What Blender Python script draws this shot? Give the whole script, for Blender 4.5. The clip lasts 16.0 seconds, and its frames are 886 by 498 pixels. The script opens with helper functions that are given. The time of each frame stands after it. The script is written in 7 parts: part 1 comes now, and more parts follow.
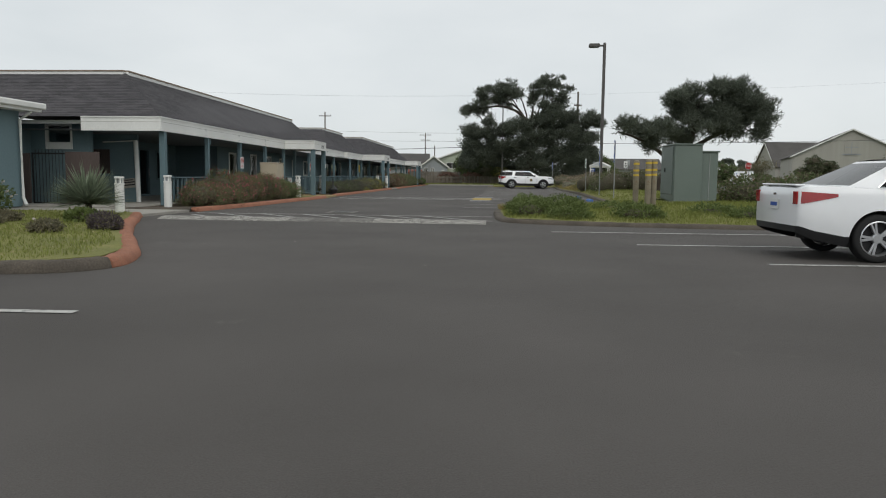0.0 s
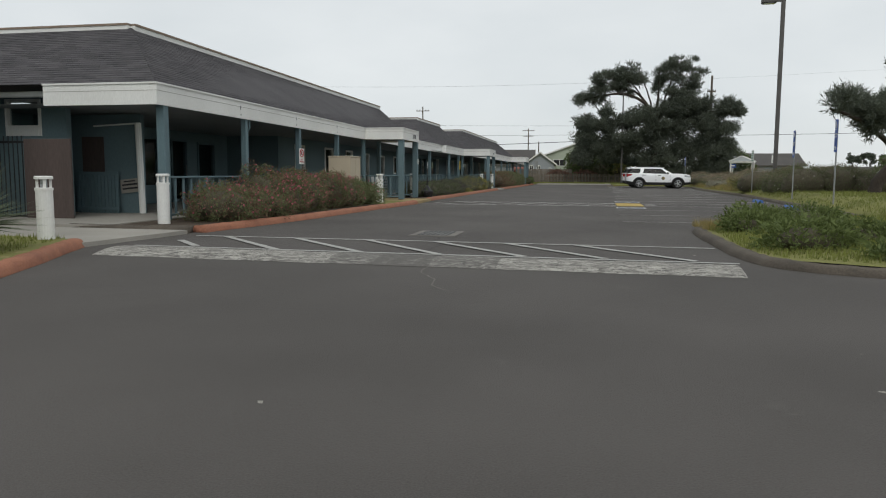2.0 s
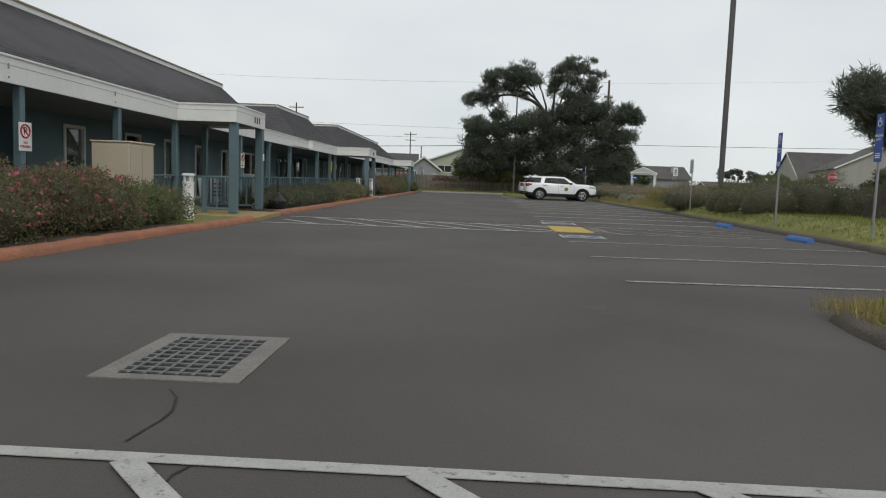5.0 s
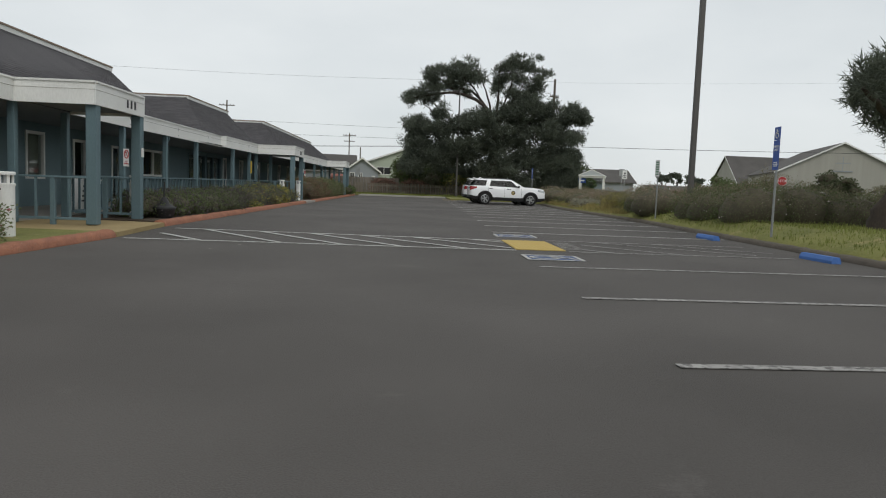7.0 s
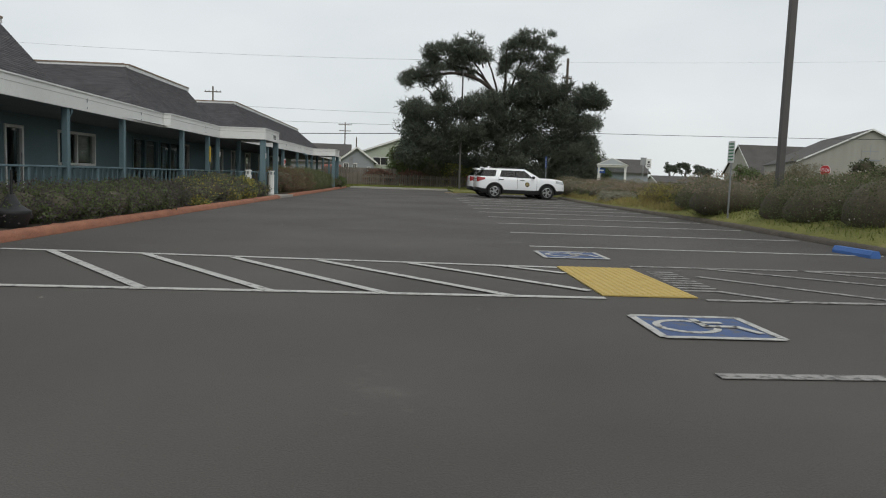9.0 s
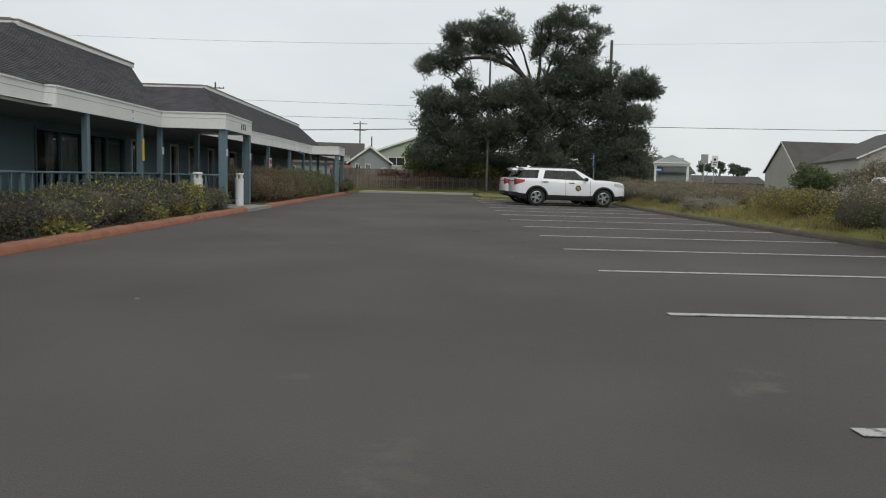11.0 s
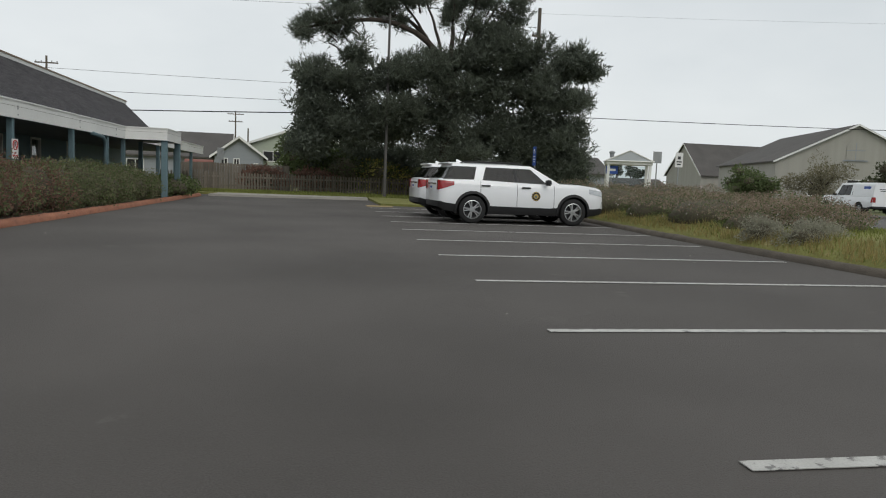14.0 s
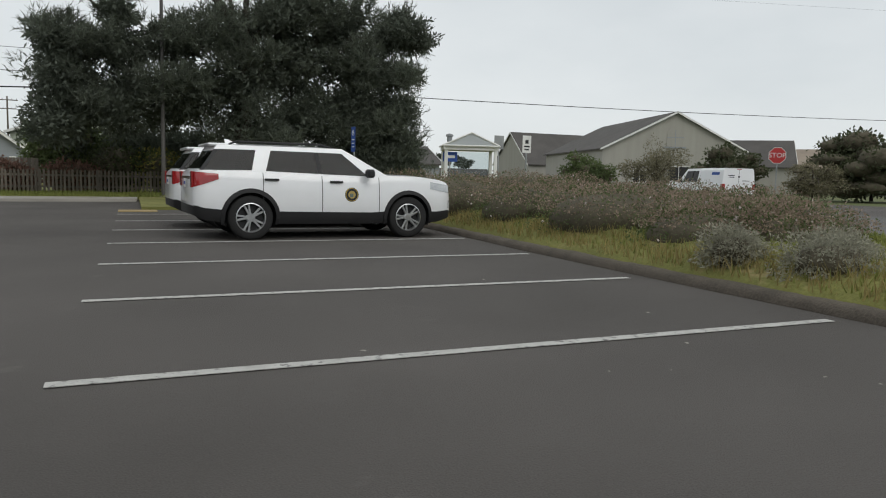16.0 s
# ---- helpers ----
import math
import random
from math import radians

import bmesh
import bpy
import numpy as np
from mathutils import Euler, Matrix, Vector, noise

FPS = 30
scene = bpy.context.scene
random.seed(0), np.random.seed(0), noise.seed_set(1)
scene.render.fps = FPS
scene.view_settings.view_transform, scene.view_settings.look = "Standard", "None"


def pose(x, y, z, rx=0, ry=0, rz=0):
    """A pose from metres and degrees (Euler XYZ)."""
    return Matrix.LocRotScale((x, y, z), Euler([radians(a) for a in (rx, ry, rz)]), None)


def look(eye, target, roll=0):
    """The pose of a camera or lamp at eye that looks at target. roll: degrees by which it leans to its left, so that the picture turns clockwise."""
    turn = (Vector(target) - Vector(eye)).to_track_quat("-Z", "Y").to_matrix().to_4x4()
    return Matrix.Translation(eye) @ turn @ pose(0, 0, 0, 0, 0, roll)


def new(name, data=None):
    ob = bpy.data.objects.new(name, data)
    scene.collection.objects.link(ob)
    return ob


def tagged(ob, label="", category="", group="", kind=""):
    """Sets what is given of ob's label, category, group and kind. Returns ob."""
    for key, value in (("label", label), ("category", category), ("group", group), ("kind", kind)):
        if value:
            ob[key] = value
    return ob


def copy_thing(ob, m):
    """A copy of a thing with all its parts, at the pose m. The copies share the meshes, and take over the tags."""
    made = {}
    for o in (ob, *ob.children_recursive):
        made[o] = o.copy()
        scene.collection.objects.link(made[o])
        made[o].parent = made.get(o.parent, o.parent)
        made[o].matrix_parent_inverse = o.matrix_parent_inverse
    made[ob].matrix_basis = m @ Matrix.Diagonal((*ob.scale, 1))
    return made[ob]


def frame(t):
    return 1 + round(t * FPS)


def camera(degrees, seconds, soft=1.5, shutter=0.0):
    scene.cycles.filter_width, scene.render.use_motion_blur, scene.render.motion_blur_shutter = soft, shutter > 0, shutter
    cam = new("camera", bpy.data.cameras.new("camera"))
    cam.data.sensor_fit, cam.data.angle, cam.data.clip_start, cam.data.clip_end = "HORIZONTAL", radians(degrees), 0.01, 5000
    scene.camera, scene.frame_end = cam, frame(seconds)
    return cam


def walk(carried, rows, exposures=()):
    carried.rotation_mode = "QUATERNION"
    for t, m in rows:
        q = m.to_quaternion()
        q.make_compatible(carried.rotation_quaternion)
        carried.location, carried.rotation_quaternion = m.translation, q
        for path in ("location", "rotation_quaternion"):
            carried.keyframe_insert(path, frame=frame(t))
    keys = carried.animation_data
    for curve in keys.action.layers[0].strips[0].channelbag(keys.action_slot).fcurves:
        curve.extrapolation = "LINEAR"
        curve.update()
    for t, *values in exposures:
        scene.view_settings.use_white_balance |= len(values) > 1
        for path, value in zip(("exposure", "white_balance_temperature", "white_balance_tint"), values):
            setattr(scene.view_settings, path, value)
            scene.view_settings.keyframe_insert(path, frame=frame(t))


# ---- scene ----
cam = camera(62.5, 16.0, 1.1)
PATH = [
    (0, (0.024, -0.926, 1.141), (-0.107, 1.059, 0.94), 0.6),
    (0.5, (-0.352, 1.425, 1.136), (-0.566, 3.403, 0.936), 0.5),
    (1, (-0.774, 3.691, 1.116), (-1.062, 5.659, 0.913), 0.5),
    (1.5, (-1.233, 5.873, 1.095), (-1.583, 7.831, 0.891), 0.3),
    (2, (-1.746, 7.991, 1.093), (-2.141, 9.94, 0.886), 0.3),
    (2.5, (-2.125, 9.865, 1.102), (-2.548, 11.809, 0.897), 0.4),
    (3, (-2.516, 11.7, 1.092), (-2.909, 13.649, 0.875), 0.5),
    (3.5, (-2.755, 13.441, 1.064), (-3.049, 15.408, 0.86), 0.5),
    (4, (-2.892, 14.799, 1.046), (-3.085, 16.78, 0.858), 0.8),
    (4.5, (-2.908, 15.771, 1.091), (-3.032, 17.758, 0.902), 1.5),
    (7, (-2.782, 20.62, 1.096), (-2.69, 22.61, 0.922), 2.2),
    (7.5, (-2.757, 21.773, 1.095), (-2.649, 23.762, 0.911), 2.1),
    (8, (-2.75, 23.202, 1.086), (-2.639, 25.189, 0.892), 1.9),
    (8.5, (-2.736, 24.91, 1.075), (-2.631, 26.897, 0.878), 2.1),
    (9, (-2.696, 26.875, 1.051), (-2.602, 28.863, 0.854), 2.0),
    (11.5, (-2.767, 37.195, 1.107), (-2.76, 39.186, 0.912), 1.6),
    (12, (-2.893, 39.226, 1.111), (-2.921, 41.216, 0.917), 1.7),
    (12.5, (-2.9, 41.286, 1.102), (-2.878, 43.276, 0.907), 1.8),
    (13, (-2.767, 43.225, 1.11), (-2.645, 45.212, 0.912), 1.9),
    (13.5, (-2.576, 45.085, 1.098), (-2.356, 47.064, 0.908), 2.1),
    (14, (-2.288, 46.78, 1.125), (-1.946, 48.741, 0.937), 2.3),
    (14.5, (-1.835, 48.464, 1.124), (-1.347, 50.395, 0.938), 2.1),
    (15, (-1.275, 50.182, 1.113), (-0.669, 52.079, 0.932), 1.9),
    (15.5, (-0.649, 51.808, 1.114), (0.054, 53.671, 0.924), 1.5),
    (16, (-0.046, 53.318, 1.121), (0.736, 55.149, 0.926), 1.3),
]
walk(cam, [(t, look(eye, target, roll)) for t, eye, target, roll in PATH])

# ---- world and light: an overcast day ----
scene.view_settings.exposure = 0.0
world = bpy.data.worlds.new("overcast_sky")
scene.world = world
world.use_nodes = True
wn, wl = world.node_tree.nodes, world.node_tree.links
wn.clear()
w_out = wn.new("ShaderNodeOutputWorld")
w_bg = wn.new("ShaderNodeBackground")
w_sky = wn.new("ShaderNodeTexSky")
w_sky.sky_type, w_sky.sun_disc = "NISHITA", False
w_sky.sun_elevation, w_sky.sun_rotation = radians(58), radians(150)
w_scale = wn.new("ShaderNodeVectorMath")
w_scale.operation = "SCALE"
w_scale.inputs["Scale"].default_value = 0.06
wl.new(w_sky.outputs[0], w_scale.inputs[0])
w_tc = wn.new("ShaderNodeTexCoord")
w_map = wn.new("ShaderNodeMapping")
w_map.inputs["Scale"].default_value = (1.0, 1.0, 2.6)
wl.new(w_tc.outputs["Generated"], w_map.inputs["Vector"])
w_noise = wn.new("ShaderNodeTexNoise")
w_noise.inputs["Scale"].default_value, w_noise.inputs["Detail"].default_value = 2.2, 7.0
wl.new(w_map.outputs[0], w_noise.inputs["Vector"])
w_ramp = wn.new("ShaderNodeValToRGB")
w_ramp.color_ramp.elements[0].position, w_ramp.color_ramp.elements[0].color = 0.3, (0.55, 0.585, 0.60, 1)
w_ramp.color_ramp.elements[1].position, w_ramp.color_ramp.elements[1].color = 0.72, (0.68, 0.705, 0.71, 1)
wl.new(w_noise.outputs[0], w_ramp.inputs[0])
w_mix = wn.new("ShaderNodeMix")
w_mix.data_type = "RGBA"
w_mix.inputs[0].default_value = 0.9
wl.new(w_scale.outputs[0], w_mix.inputs[6])
wl.new(w_ramp.outputs[0], w_mix.inputs[7])
wl.new(w_mix.outputs[2], w_bg.inputs[0])
w_bg.inputs[1].default_value = 1.27
wl.new(w_bg.outputs[0], w_out.inputs[0])

sun = new("sun", bpy.data.lights.new("sun", "SUN"))
sun.data.energy, sun.data.angle, sun.data.color = 0.9, radians(40), (1.0, 0.97, 0.92)
sun.matrix_world = look((20, -40, 70), (0, 30, 0))


# ---- materials ----
def mat(name, c1, c2=None, rough=0.8, metal=0.0, scale=4.0, fine=60.0, bump=0.15, spec=0.4, lo=0.35, hi=0.65, wear=None, wear_at=0.62, rand=0.0, island=0.0, coat=0.0, stretch=(1, 1, 1)):
    """Two-scale noise between two colours, a worn third colour, fine relief, and piece-to-piece variation."""
    m = bpy.data.materials.new(name)
    m.use_nodes = True
    n, l = m.node_tree.nodes, m.node_tree.links
    b = n["Principled BSDF"]
    tc = n.new("ShaderNodeTexCoord")
    mp = n.new("ShaderNodeMapping")
    mp.inputs["Scale"].default_value = stretch
    l.new(tc.outputs["Object"], mp.inputs["Vector"])
    big = n.new("ShaderNodeTexNoise")
    big.inputs["Scale"].default_value, big.inputs["Detail"].default_value = scale, 6.0
    l.new(mp.outputs[0], big.inputs["Vector"])
    small = n.new("ShaderNodeTexNoise")
    small.inputs["Scale"].default_value, small.inputs["Detail"].default_value = fine, 4.0
    l.new(mp.outputs[0], small.inputs["Vector"])
    mixf = n.new("ShaderNodeMath")
    mixf.operation = "MULTIPLY_ADD"
    l.new(small.outputs[0], mixf.inputs[0])
    mixf.inputs[1].default_value = 0.45
    mul = n.new("ShaderNodeMath")
    mul.operation = "MULTIPLY"
    l.new(big.outputs[0], mul.inputs[0])
    mul.inputs[1].default_value = 0.55
    l.new(mul.outputs[0], mixf.inputs[2])
    ramp = n.new("ShaderNodeValToRGB")
    c2 = c2 or tuple(v * 0.8 for v in c1)
    ramp.color_ramp.elements[0].position, ramp.color_ramp.elements[0].color = lo, (*c2, 1)
    ramp.color_ramp.elements[1].position, ramp.color_ramp.elements[1].color = hi, (*c1, 1)
    l.new(mixf.outputs[0], ramp.inputs[0])
    col = ramp.outputs[0]
    if wear:
        wn_ = n.new("ShaderNodeTexNoise")
        wn_.inputs["Scale"].default_value, wn_.inputs["Detail"].default_value, wn_.inputs["Roughness"].default_value = scale * 2.3, 10.0, 0.7
        l.new(mp.outputs[0], wn_.inputs["Vector"])
        wr = n.new("ShaderNodeValToRGB")
        wr.color_ramp.elements[0].position, wr.color_ramp.elements[1].position = wear_at - 0.03, wear_at + 0.04
        l.new(wn_.outputs[0], wr.inputs[0])
        wm = n.new("ShaderNodeMix")
        wm.data_type = "RGBA"
        l.new(wr.outputs[0], wm.inputs[0])
        l.new(col, wm.inputs[6])
        wm.inputs[7].default_value = (*wear, 1)
        col = wm.outputs[2]
    if rand or island:
        hsv = n.new("ShaderNodeHueSaturation")
        src = n.new("ShaderNodeObjectInfo").outputs["Random"] if rand else n.new("ShaderNodeNewGeometry").outputs["Random Per Island"]
        rng = n.new("ShaderNodeMapRange")
        k = rand or island
        rng.inputs[3].default_value, rng.inputs[4].default_value = 1 - k, 1 + k
        l.new(src, rng.inputs[0])
        l.new(rng.outputs[0], hsv.inputs["Value"])
        l.new(col, hsv.inputs["Color"])
        col = hsv.outputs[0]
    l.new(col, b.inputs["Base Color"])
    b.inputs["Roughness"].default_value, b.inputs["Metallic"].default_value = rough, metal
    b.inputs["Specular IOR Level"].default_value = spec
    if coat:
        b.inputs["Coat Weight"].default_value, b.inputs["Coat Roughness"].default_value = coat, 0.05
    if bump:
        bp = n.new("ShaderNodeBump")
        bp.inputs["Strength"].default_value, bp.inputs["Distance"].default_value = bump, 0.02
        l.new(small.outputs[0], bp.inputs["Height"])
        l.new(bp.outputs[0], b.inputs["Normal"])
    return m


def glass_mat(name, tint, rough=0.02):
    m = bpy.data.materials.new(name)
    m.use_nodes = True
    b = m.node_tree.nodes["Principled BSDF"]
    n, l = m.node_tree.nodes, m.node_tree.links
    n.remove(b)
    clear, gloss, mix = n.new("ShaderNodeBsdfTransparent"), n.new("ShaderNodeBsdfGlossy"), n.new("ShaderNodeMixShader")
    face, pw, sc = n.new("ShaderNodeLayerWeight"), n.new("ShaderNodeMath"), n.new("ShaderNodeMath")
    face.inputs["Blend"].default_value = 0.5
    pw.operation, pw.inputs[1].default_value = "POWER", 4.0
    sc.operation, sc.inputs[1].default_value, sc.inputs[2].default_value = "MULTIPLY_ADD", 0.85, 0.022
    l.new(face.outputs["Facing"], pw.inputs[0])
    l.new(pw.outputs[0], sc.inputs[0])
    clear.inputs["Color"].default_value = (*tint, 1)
    gloss.inputs["Roughness"].default_value = rough
    l.new(sc.outputs[0], mix.inputs[0])
    l.new(clear.outputs[0], mix.inputs[1])
    l.new(gloss.outputs[0], mix.inputs[2])
    l.new(mix.outputs[0], n["Material Output"].inputs["Surface"])
    return m


def leaf_mat(name, c1, c2, rough=0.65):
    m = mat(name, c1, c2, rough=rough, scale=1.3, fine=9, bump=0.0, spec=0.25, island=0.22)
    n, l = m.node_tree.nodes, m.node_tree.links
    b = n["Principled BSDF"]
    thin, mix = n.new("ShaderNodeBsdfTranslucent"), n.new("ShaderNodeMixShader")
    l.new(b.inputs["Base Color"].links[0].from_socket, thin.inputs["Color"])
    mix.inputs[0].default_value = 0.36
    l.new(b.outputs[0], mix.inputs[1])
    l.new(thin.outputs[0], mix.inputs[2])
    l.new(mix.outputs[0], n["Material Output"].inputs["Surface"])
    return m


ASPHALT = mat("asphalt", (0.110, 0.100, 0.093), (0.066, 0.060, 0.055), rough=0.86, scale=0.35, fine=110, bump=0.5, spec=0.3, wear=(0.122, 0.112, 0.103), wear_at=0.66)
ROADWAY = mat("road_asphalt", (0.13, 0.125, 0.12), (0.09, 0.088, 0.085), rough=0.9, scale=0.4, fine=90, bump=0.4)
LINE = mat("line_paint", (0.51, 0.505, 0.478), (0.375, 0.367, 0.345), rough=0.8, scale=6, fine=90, wear=(0.17, 0.165, 0.158), wear_at=0.575)
LINE_GREY = mat("line_paint_greyed", (0.43, 0.425, 0.40), (0.30, 0.295, 0.275), rough=0.82, scale=6, fine=90, wear=(0.16, 0.155, 0.148), wear_at=0.60)
LINE_OLD = mat("line_paint_faded", (0.36, 0.35, 0.33), (0.24, 0.23, 0.22), rough=0.85, scale=6, fine=90, wear=(0.11, 0.105, 0.10), wear_at=0.53)
HUMP = mat("worn_hump_paint", (0.52, 0.50, 0.45), (0.19, 0.18, 0.163), rough=0.88, scale=6.5, fine=55, bump=1.0, lo=0.40, hi=0.62, wear=(0.13, 0.122, 0.112), wear_at=0.54, stretch=(0.75, 1.7, 1))
HUMP_MID = mat("scuffed_hump_paint", (0.38, 0.365, 0.33), (0.16, 0.152, 0.138), rough=0.88, scale=6.5, fine=55, bump=1.0, lo=0.40, hi=0.64, wear=(0.13, 0.122, 0.112), wear_at=0.50, stretch=(0.75, 1.7, 1))
HUMP_BARE = mat("bare_hump_asphalt", (0.26, 0.248, 0.225), (0.115, 0.108, 0.098), rough=0.9, scale=6.5, fine=55, bump=1.0, lo=0.40, hi=0.66, wear=(0.13, 0.122, 0.112), wear_at=0.47, stretch=(0.75, 1.7, 1))
KERB_RED = mat("red_kerb_paint", (0.38, 0.160, 0.092), (0.23, 0.098, 0.062), rough=0.85, scale=3.2, fine=38, bump=0.9, wear=(0.27, 0.135, 0.085), wear_at=0.60)
KERB_DARK = mat("dark_asphalt_kerb", (0.125, 0.105, 0.083), (0.068, 0.058, 0.047), rough=0.95, scale=2.5, fine=40, bump=0.7)
CONCRETE = mat("concrete", (0.36, 0.34, 0.30), (0.27, 0.255, 0.225), rough=0.9, scale=0.9, fine=55, bump=0.25)
CONCRETE_TAN = mat("tan_concrete", (0.36, 0.27, 0.13), (0.28, 0.21, 0.10), rough=0.9, scale=1.5, fine=55, bump=0.25)
TURF = mat("turf", (0.215, 0.210, 0.062), (0.130, 0.138, 0.040), rough=1.0, scale=0.9, fine=24, bump=0.8, wear=(0.27, 0.225, 0.10), wear_at=0.60)
FIELD = mat("far_field", (0.11, 0.13, 0.045), (0.075, 0.09, 0.03), rough=1.0, scale=0.08, fine=3, bump=0.4, wear=(0.17, 0.16, 0.07), wear_at=0.58)
SOIL = mat("planting_soil", (0.085, 0.062, 0.042), (0.045, 0.033, 0.023), rough=1.0, scale=2, fine=35, bump=0.8)
TEAL = mat("teal_paint", (0.150, 0.218, 0.238), (0.116, 0.172, 0.190), rough=0.7, scale=0.8, fine=40, bump=0.12, wear=(0.12, 0.18, 0.19), wear_at=0.70, stretch=(1, 1, 0.3))
TEAL_TRIM = mat("teal_trim_paint", (0.126, 0.190, 0.212), (0.096, 0.150, 0.168), rough=0.65, scale=1.1, fine=50, bump=0.12, rand=0.06, stretch=(1, 1, 0.3))
WHITE = mat("white_fascia_paint", (0.78, 0.78, 0.75), (0.66, 0.66, 0.63), rough=0.65, scale=0.7, fine=45, bump=0.1, wear=(0.50, 0.47, 0.42), wear_at=0.70, stretch=(1, 1, 0.4))
SOFFIT = mat("dark_soffit", (0.23, 0.25, 0.26), (0.18, 0.195, 0.205), rough=0.9, scale=1, fine=30)
SHINGLE = mat("asphalt_shingle", (0.082, 0.077, 0.081), (0.054, 0.051, 0.055), rough=0.95, scale=0.8, fine=70, bump=0.5, island=0.22)
SHINGLE_PIECE = mat("asphalt_shingle_piece", (0.082, 0.077, 0.081), (0.054, 0.051, 0.055), rough=0.95, scale=0.8, fine=70, bump=0.5, rand=0.22)
RIDGE_CAP = mat("tan_ridge_trim", (0.30, 0.23, 0.17), (0.20, 0.155, 0.12), rough=0.85, scale=1.5, fine=30)
GLASS = glass_mat("window_glass", (0.80, 0.84, 0.84))
CAR_GLASS = glass_mat("tinted_car_glass", (0.16, 0.175, 0.175))
# Near-black: car cabin trim, and room shade painted into the shops' inner surfaces.
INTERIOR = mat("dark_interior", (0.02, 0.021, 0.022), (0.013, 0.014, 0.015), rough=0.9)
BLIND = mat("window_blind", (0.34, 0.33, 0.27), (0.27, 0.26, 0.21), rough=0.8, scale=2)
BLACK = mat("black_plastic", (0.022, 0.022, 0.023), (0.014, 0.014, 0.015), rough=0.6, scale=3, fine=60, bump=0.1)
GALV = mat("galvanised_steel", (0.34, 0.35, 0.35), (0.25, 0.26, 0.26), rough=0.55, metal=0.5, scale=3, fine=40)
POLE_BROWN = mat("bronze_pole_paint", (0.105, 0.10, 0.095), (0.08, 0.075, 0.07), rough=0.6, scale=1.5, fine=40)
WOOD_POLE = mat("weathered_pole_wood", (0.15, 0.125, 0.10), (0.085, 0.07, 0.055), rough=0.95, scale=2, fine=40, stretch=(1, 1, 0.1))
FENCE_WOOD = mat("weathered_fence_wood", (0.225, 0.198, 0.165), (0.145, 0.125, 0.104), rough=0.95, scale=2, fine=40, rand=0.25, stretch=(1, 1, 0.15))
BOARD_WOOD = mat("brown_board_wood", (0.105, 0.080, 0.072), (0.066, 0.050, 0.045), rough=0.9, scale=2, fine=40, stretch=(1, 1, 0.15))
CAR_WHITE = mat("white_car_paint", (0.80, 0.81, 0.82), (0.77, 0.78, 0.79), rough=0.32, scale=1, fine=5, bump=0.0, spec=0.5, coat=0.8)
TYRE = mat("tyre_rubber", (0.022, 0.022, 0.022), (0.014, 0.014, 0.014), rough=0.85, scale=4, fine=60)
ALLOY = mat("alloy_wheel", (0.62, 0.63, 0.64), (0.5, 0.51, 0.52), rough=0.3, metal=0.85, scale=3, fine=30, bump=0.0)
LENS_RED = mat("red_lens", (0.36, 0.018, 0.02), (0.26, 0.012, 0.014), rough=0.12, scale=6, fine=60, bump=0.05, coat=0.8)
LENS_CLEAR = mat("clear_lens", (0.55, 0.57, 0.58), (0.38, 0.40, 0.41), rough=0.1, metal=0.3, scale=9, fine=40, bump=0.1, coat=0.8)
CHROME = mat("chrome", (0.72, 0.73, 0.74), (0.66, 0.67, 0.68), rough=0.12, metal=1.0, bump=0.0)
TACTILE = mat("yellow_tactile_paint", (0.52, 0.385, 0.125), (0.41, 0.30, 0.10), rough=0.8, scale=3, fine=50, wear=(0.30, 0.22, 0.10), wear_at=0.63)
YELLOW = mat("yellow_band_paint", (0.60, 0.42, 0.06), (0.48, 0.33, 0.05), rough=0.7, scale=5, fine=40)
BLUE = mat("blue_paint", (0.075, 0.18, 0.48), (0.055, 0.14, 0.38), rough=0.7, scale=4, fine=50, wear=(0.13, 0.20, 0.38), wear_at=0.66)
BLUE_FADED = mat("faded_blue_paint", (0.070, 0.115, 0.245), (0.055, 0.085, 0.17), rough=0.85, scale=3, fine=70, wear=(0.11, 0.115, 0.13), wear_at=0.56)
CABINET_GREEN = mat("green_cabinet_paint", (0.150, 0.185, 0.165), (0.12, 0.15, 0.132), rough=0.45, scale=0.8, fine=30, bump=0.05, wear=(0.16, 0.18, 0.16), wear_at=0.68)
BEIGE = mat("beige_cabinet_paint", (0.50, 0.43, 0.32), (0.42, 0.36, 0.27), rough=0.6, scale=0.8, fine=30, bump=0.05)
BARK = mat("pine_bark", (0.070, 0.056, 0.045), (0.035, 0.028, 0.023), rough=1.0, scale=4, fine=25, bump=1.0, stretch=(1, 1, 0.3))
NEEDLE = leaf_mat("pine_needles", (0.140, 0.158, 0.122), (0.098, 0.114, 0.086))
# Same needles in a darker tone, with the crown's inner shade in the colour.
NEEDLE_SHADED = leaf_mat("shaded_inner_pine_needles", (0.110, 0.125, 0.098), (0.080, 0.094, 0.072))
CONCRETE_DIRTY = mat("dirty_concrete", (0.225, 0.21, 0.19), (0.14, 0.13, 0.118), rough=0.95, scale=2.2, fine=50, bump=0.5)
LEAF_ROSE = leaf_mat("rockrose_leaves", (0.185, 0.215, 0.098), (0.115, 0.142, 0.066))
LEAF_RUST = leaf_mat("rusty_leaves", (0.235, 0.135, 0.100), (0.150, 0.090, 0.068))
LEAF_GREEN = leaf_mat("green_leaves", (0.140, 0.178, 0.070), (0.082, 0.110, 0.045))
LEAF_OLIVE = leaf_mat("olive_grey_leaves", (0.215, 0.195, 0.122), (0.135, 0.125, 0.080))
LEAF_DARK = leaf_mat("dark_green_leaves", (0.098, 0.112, 0.058), (0.058, 0.068, 0.036))
LEAF_BROWN = leaf_mat("brown_seed_heads", (0.350, 0.268, 0.205), (0.235, 0.182, 0.138))
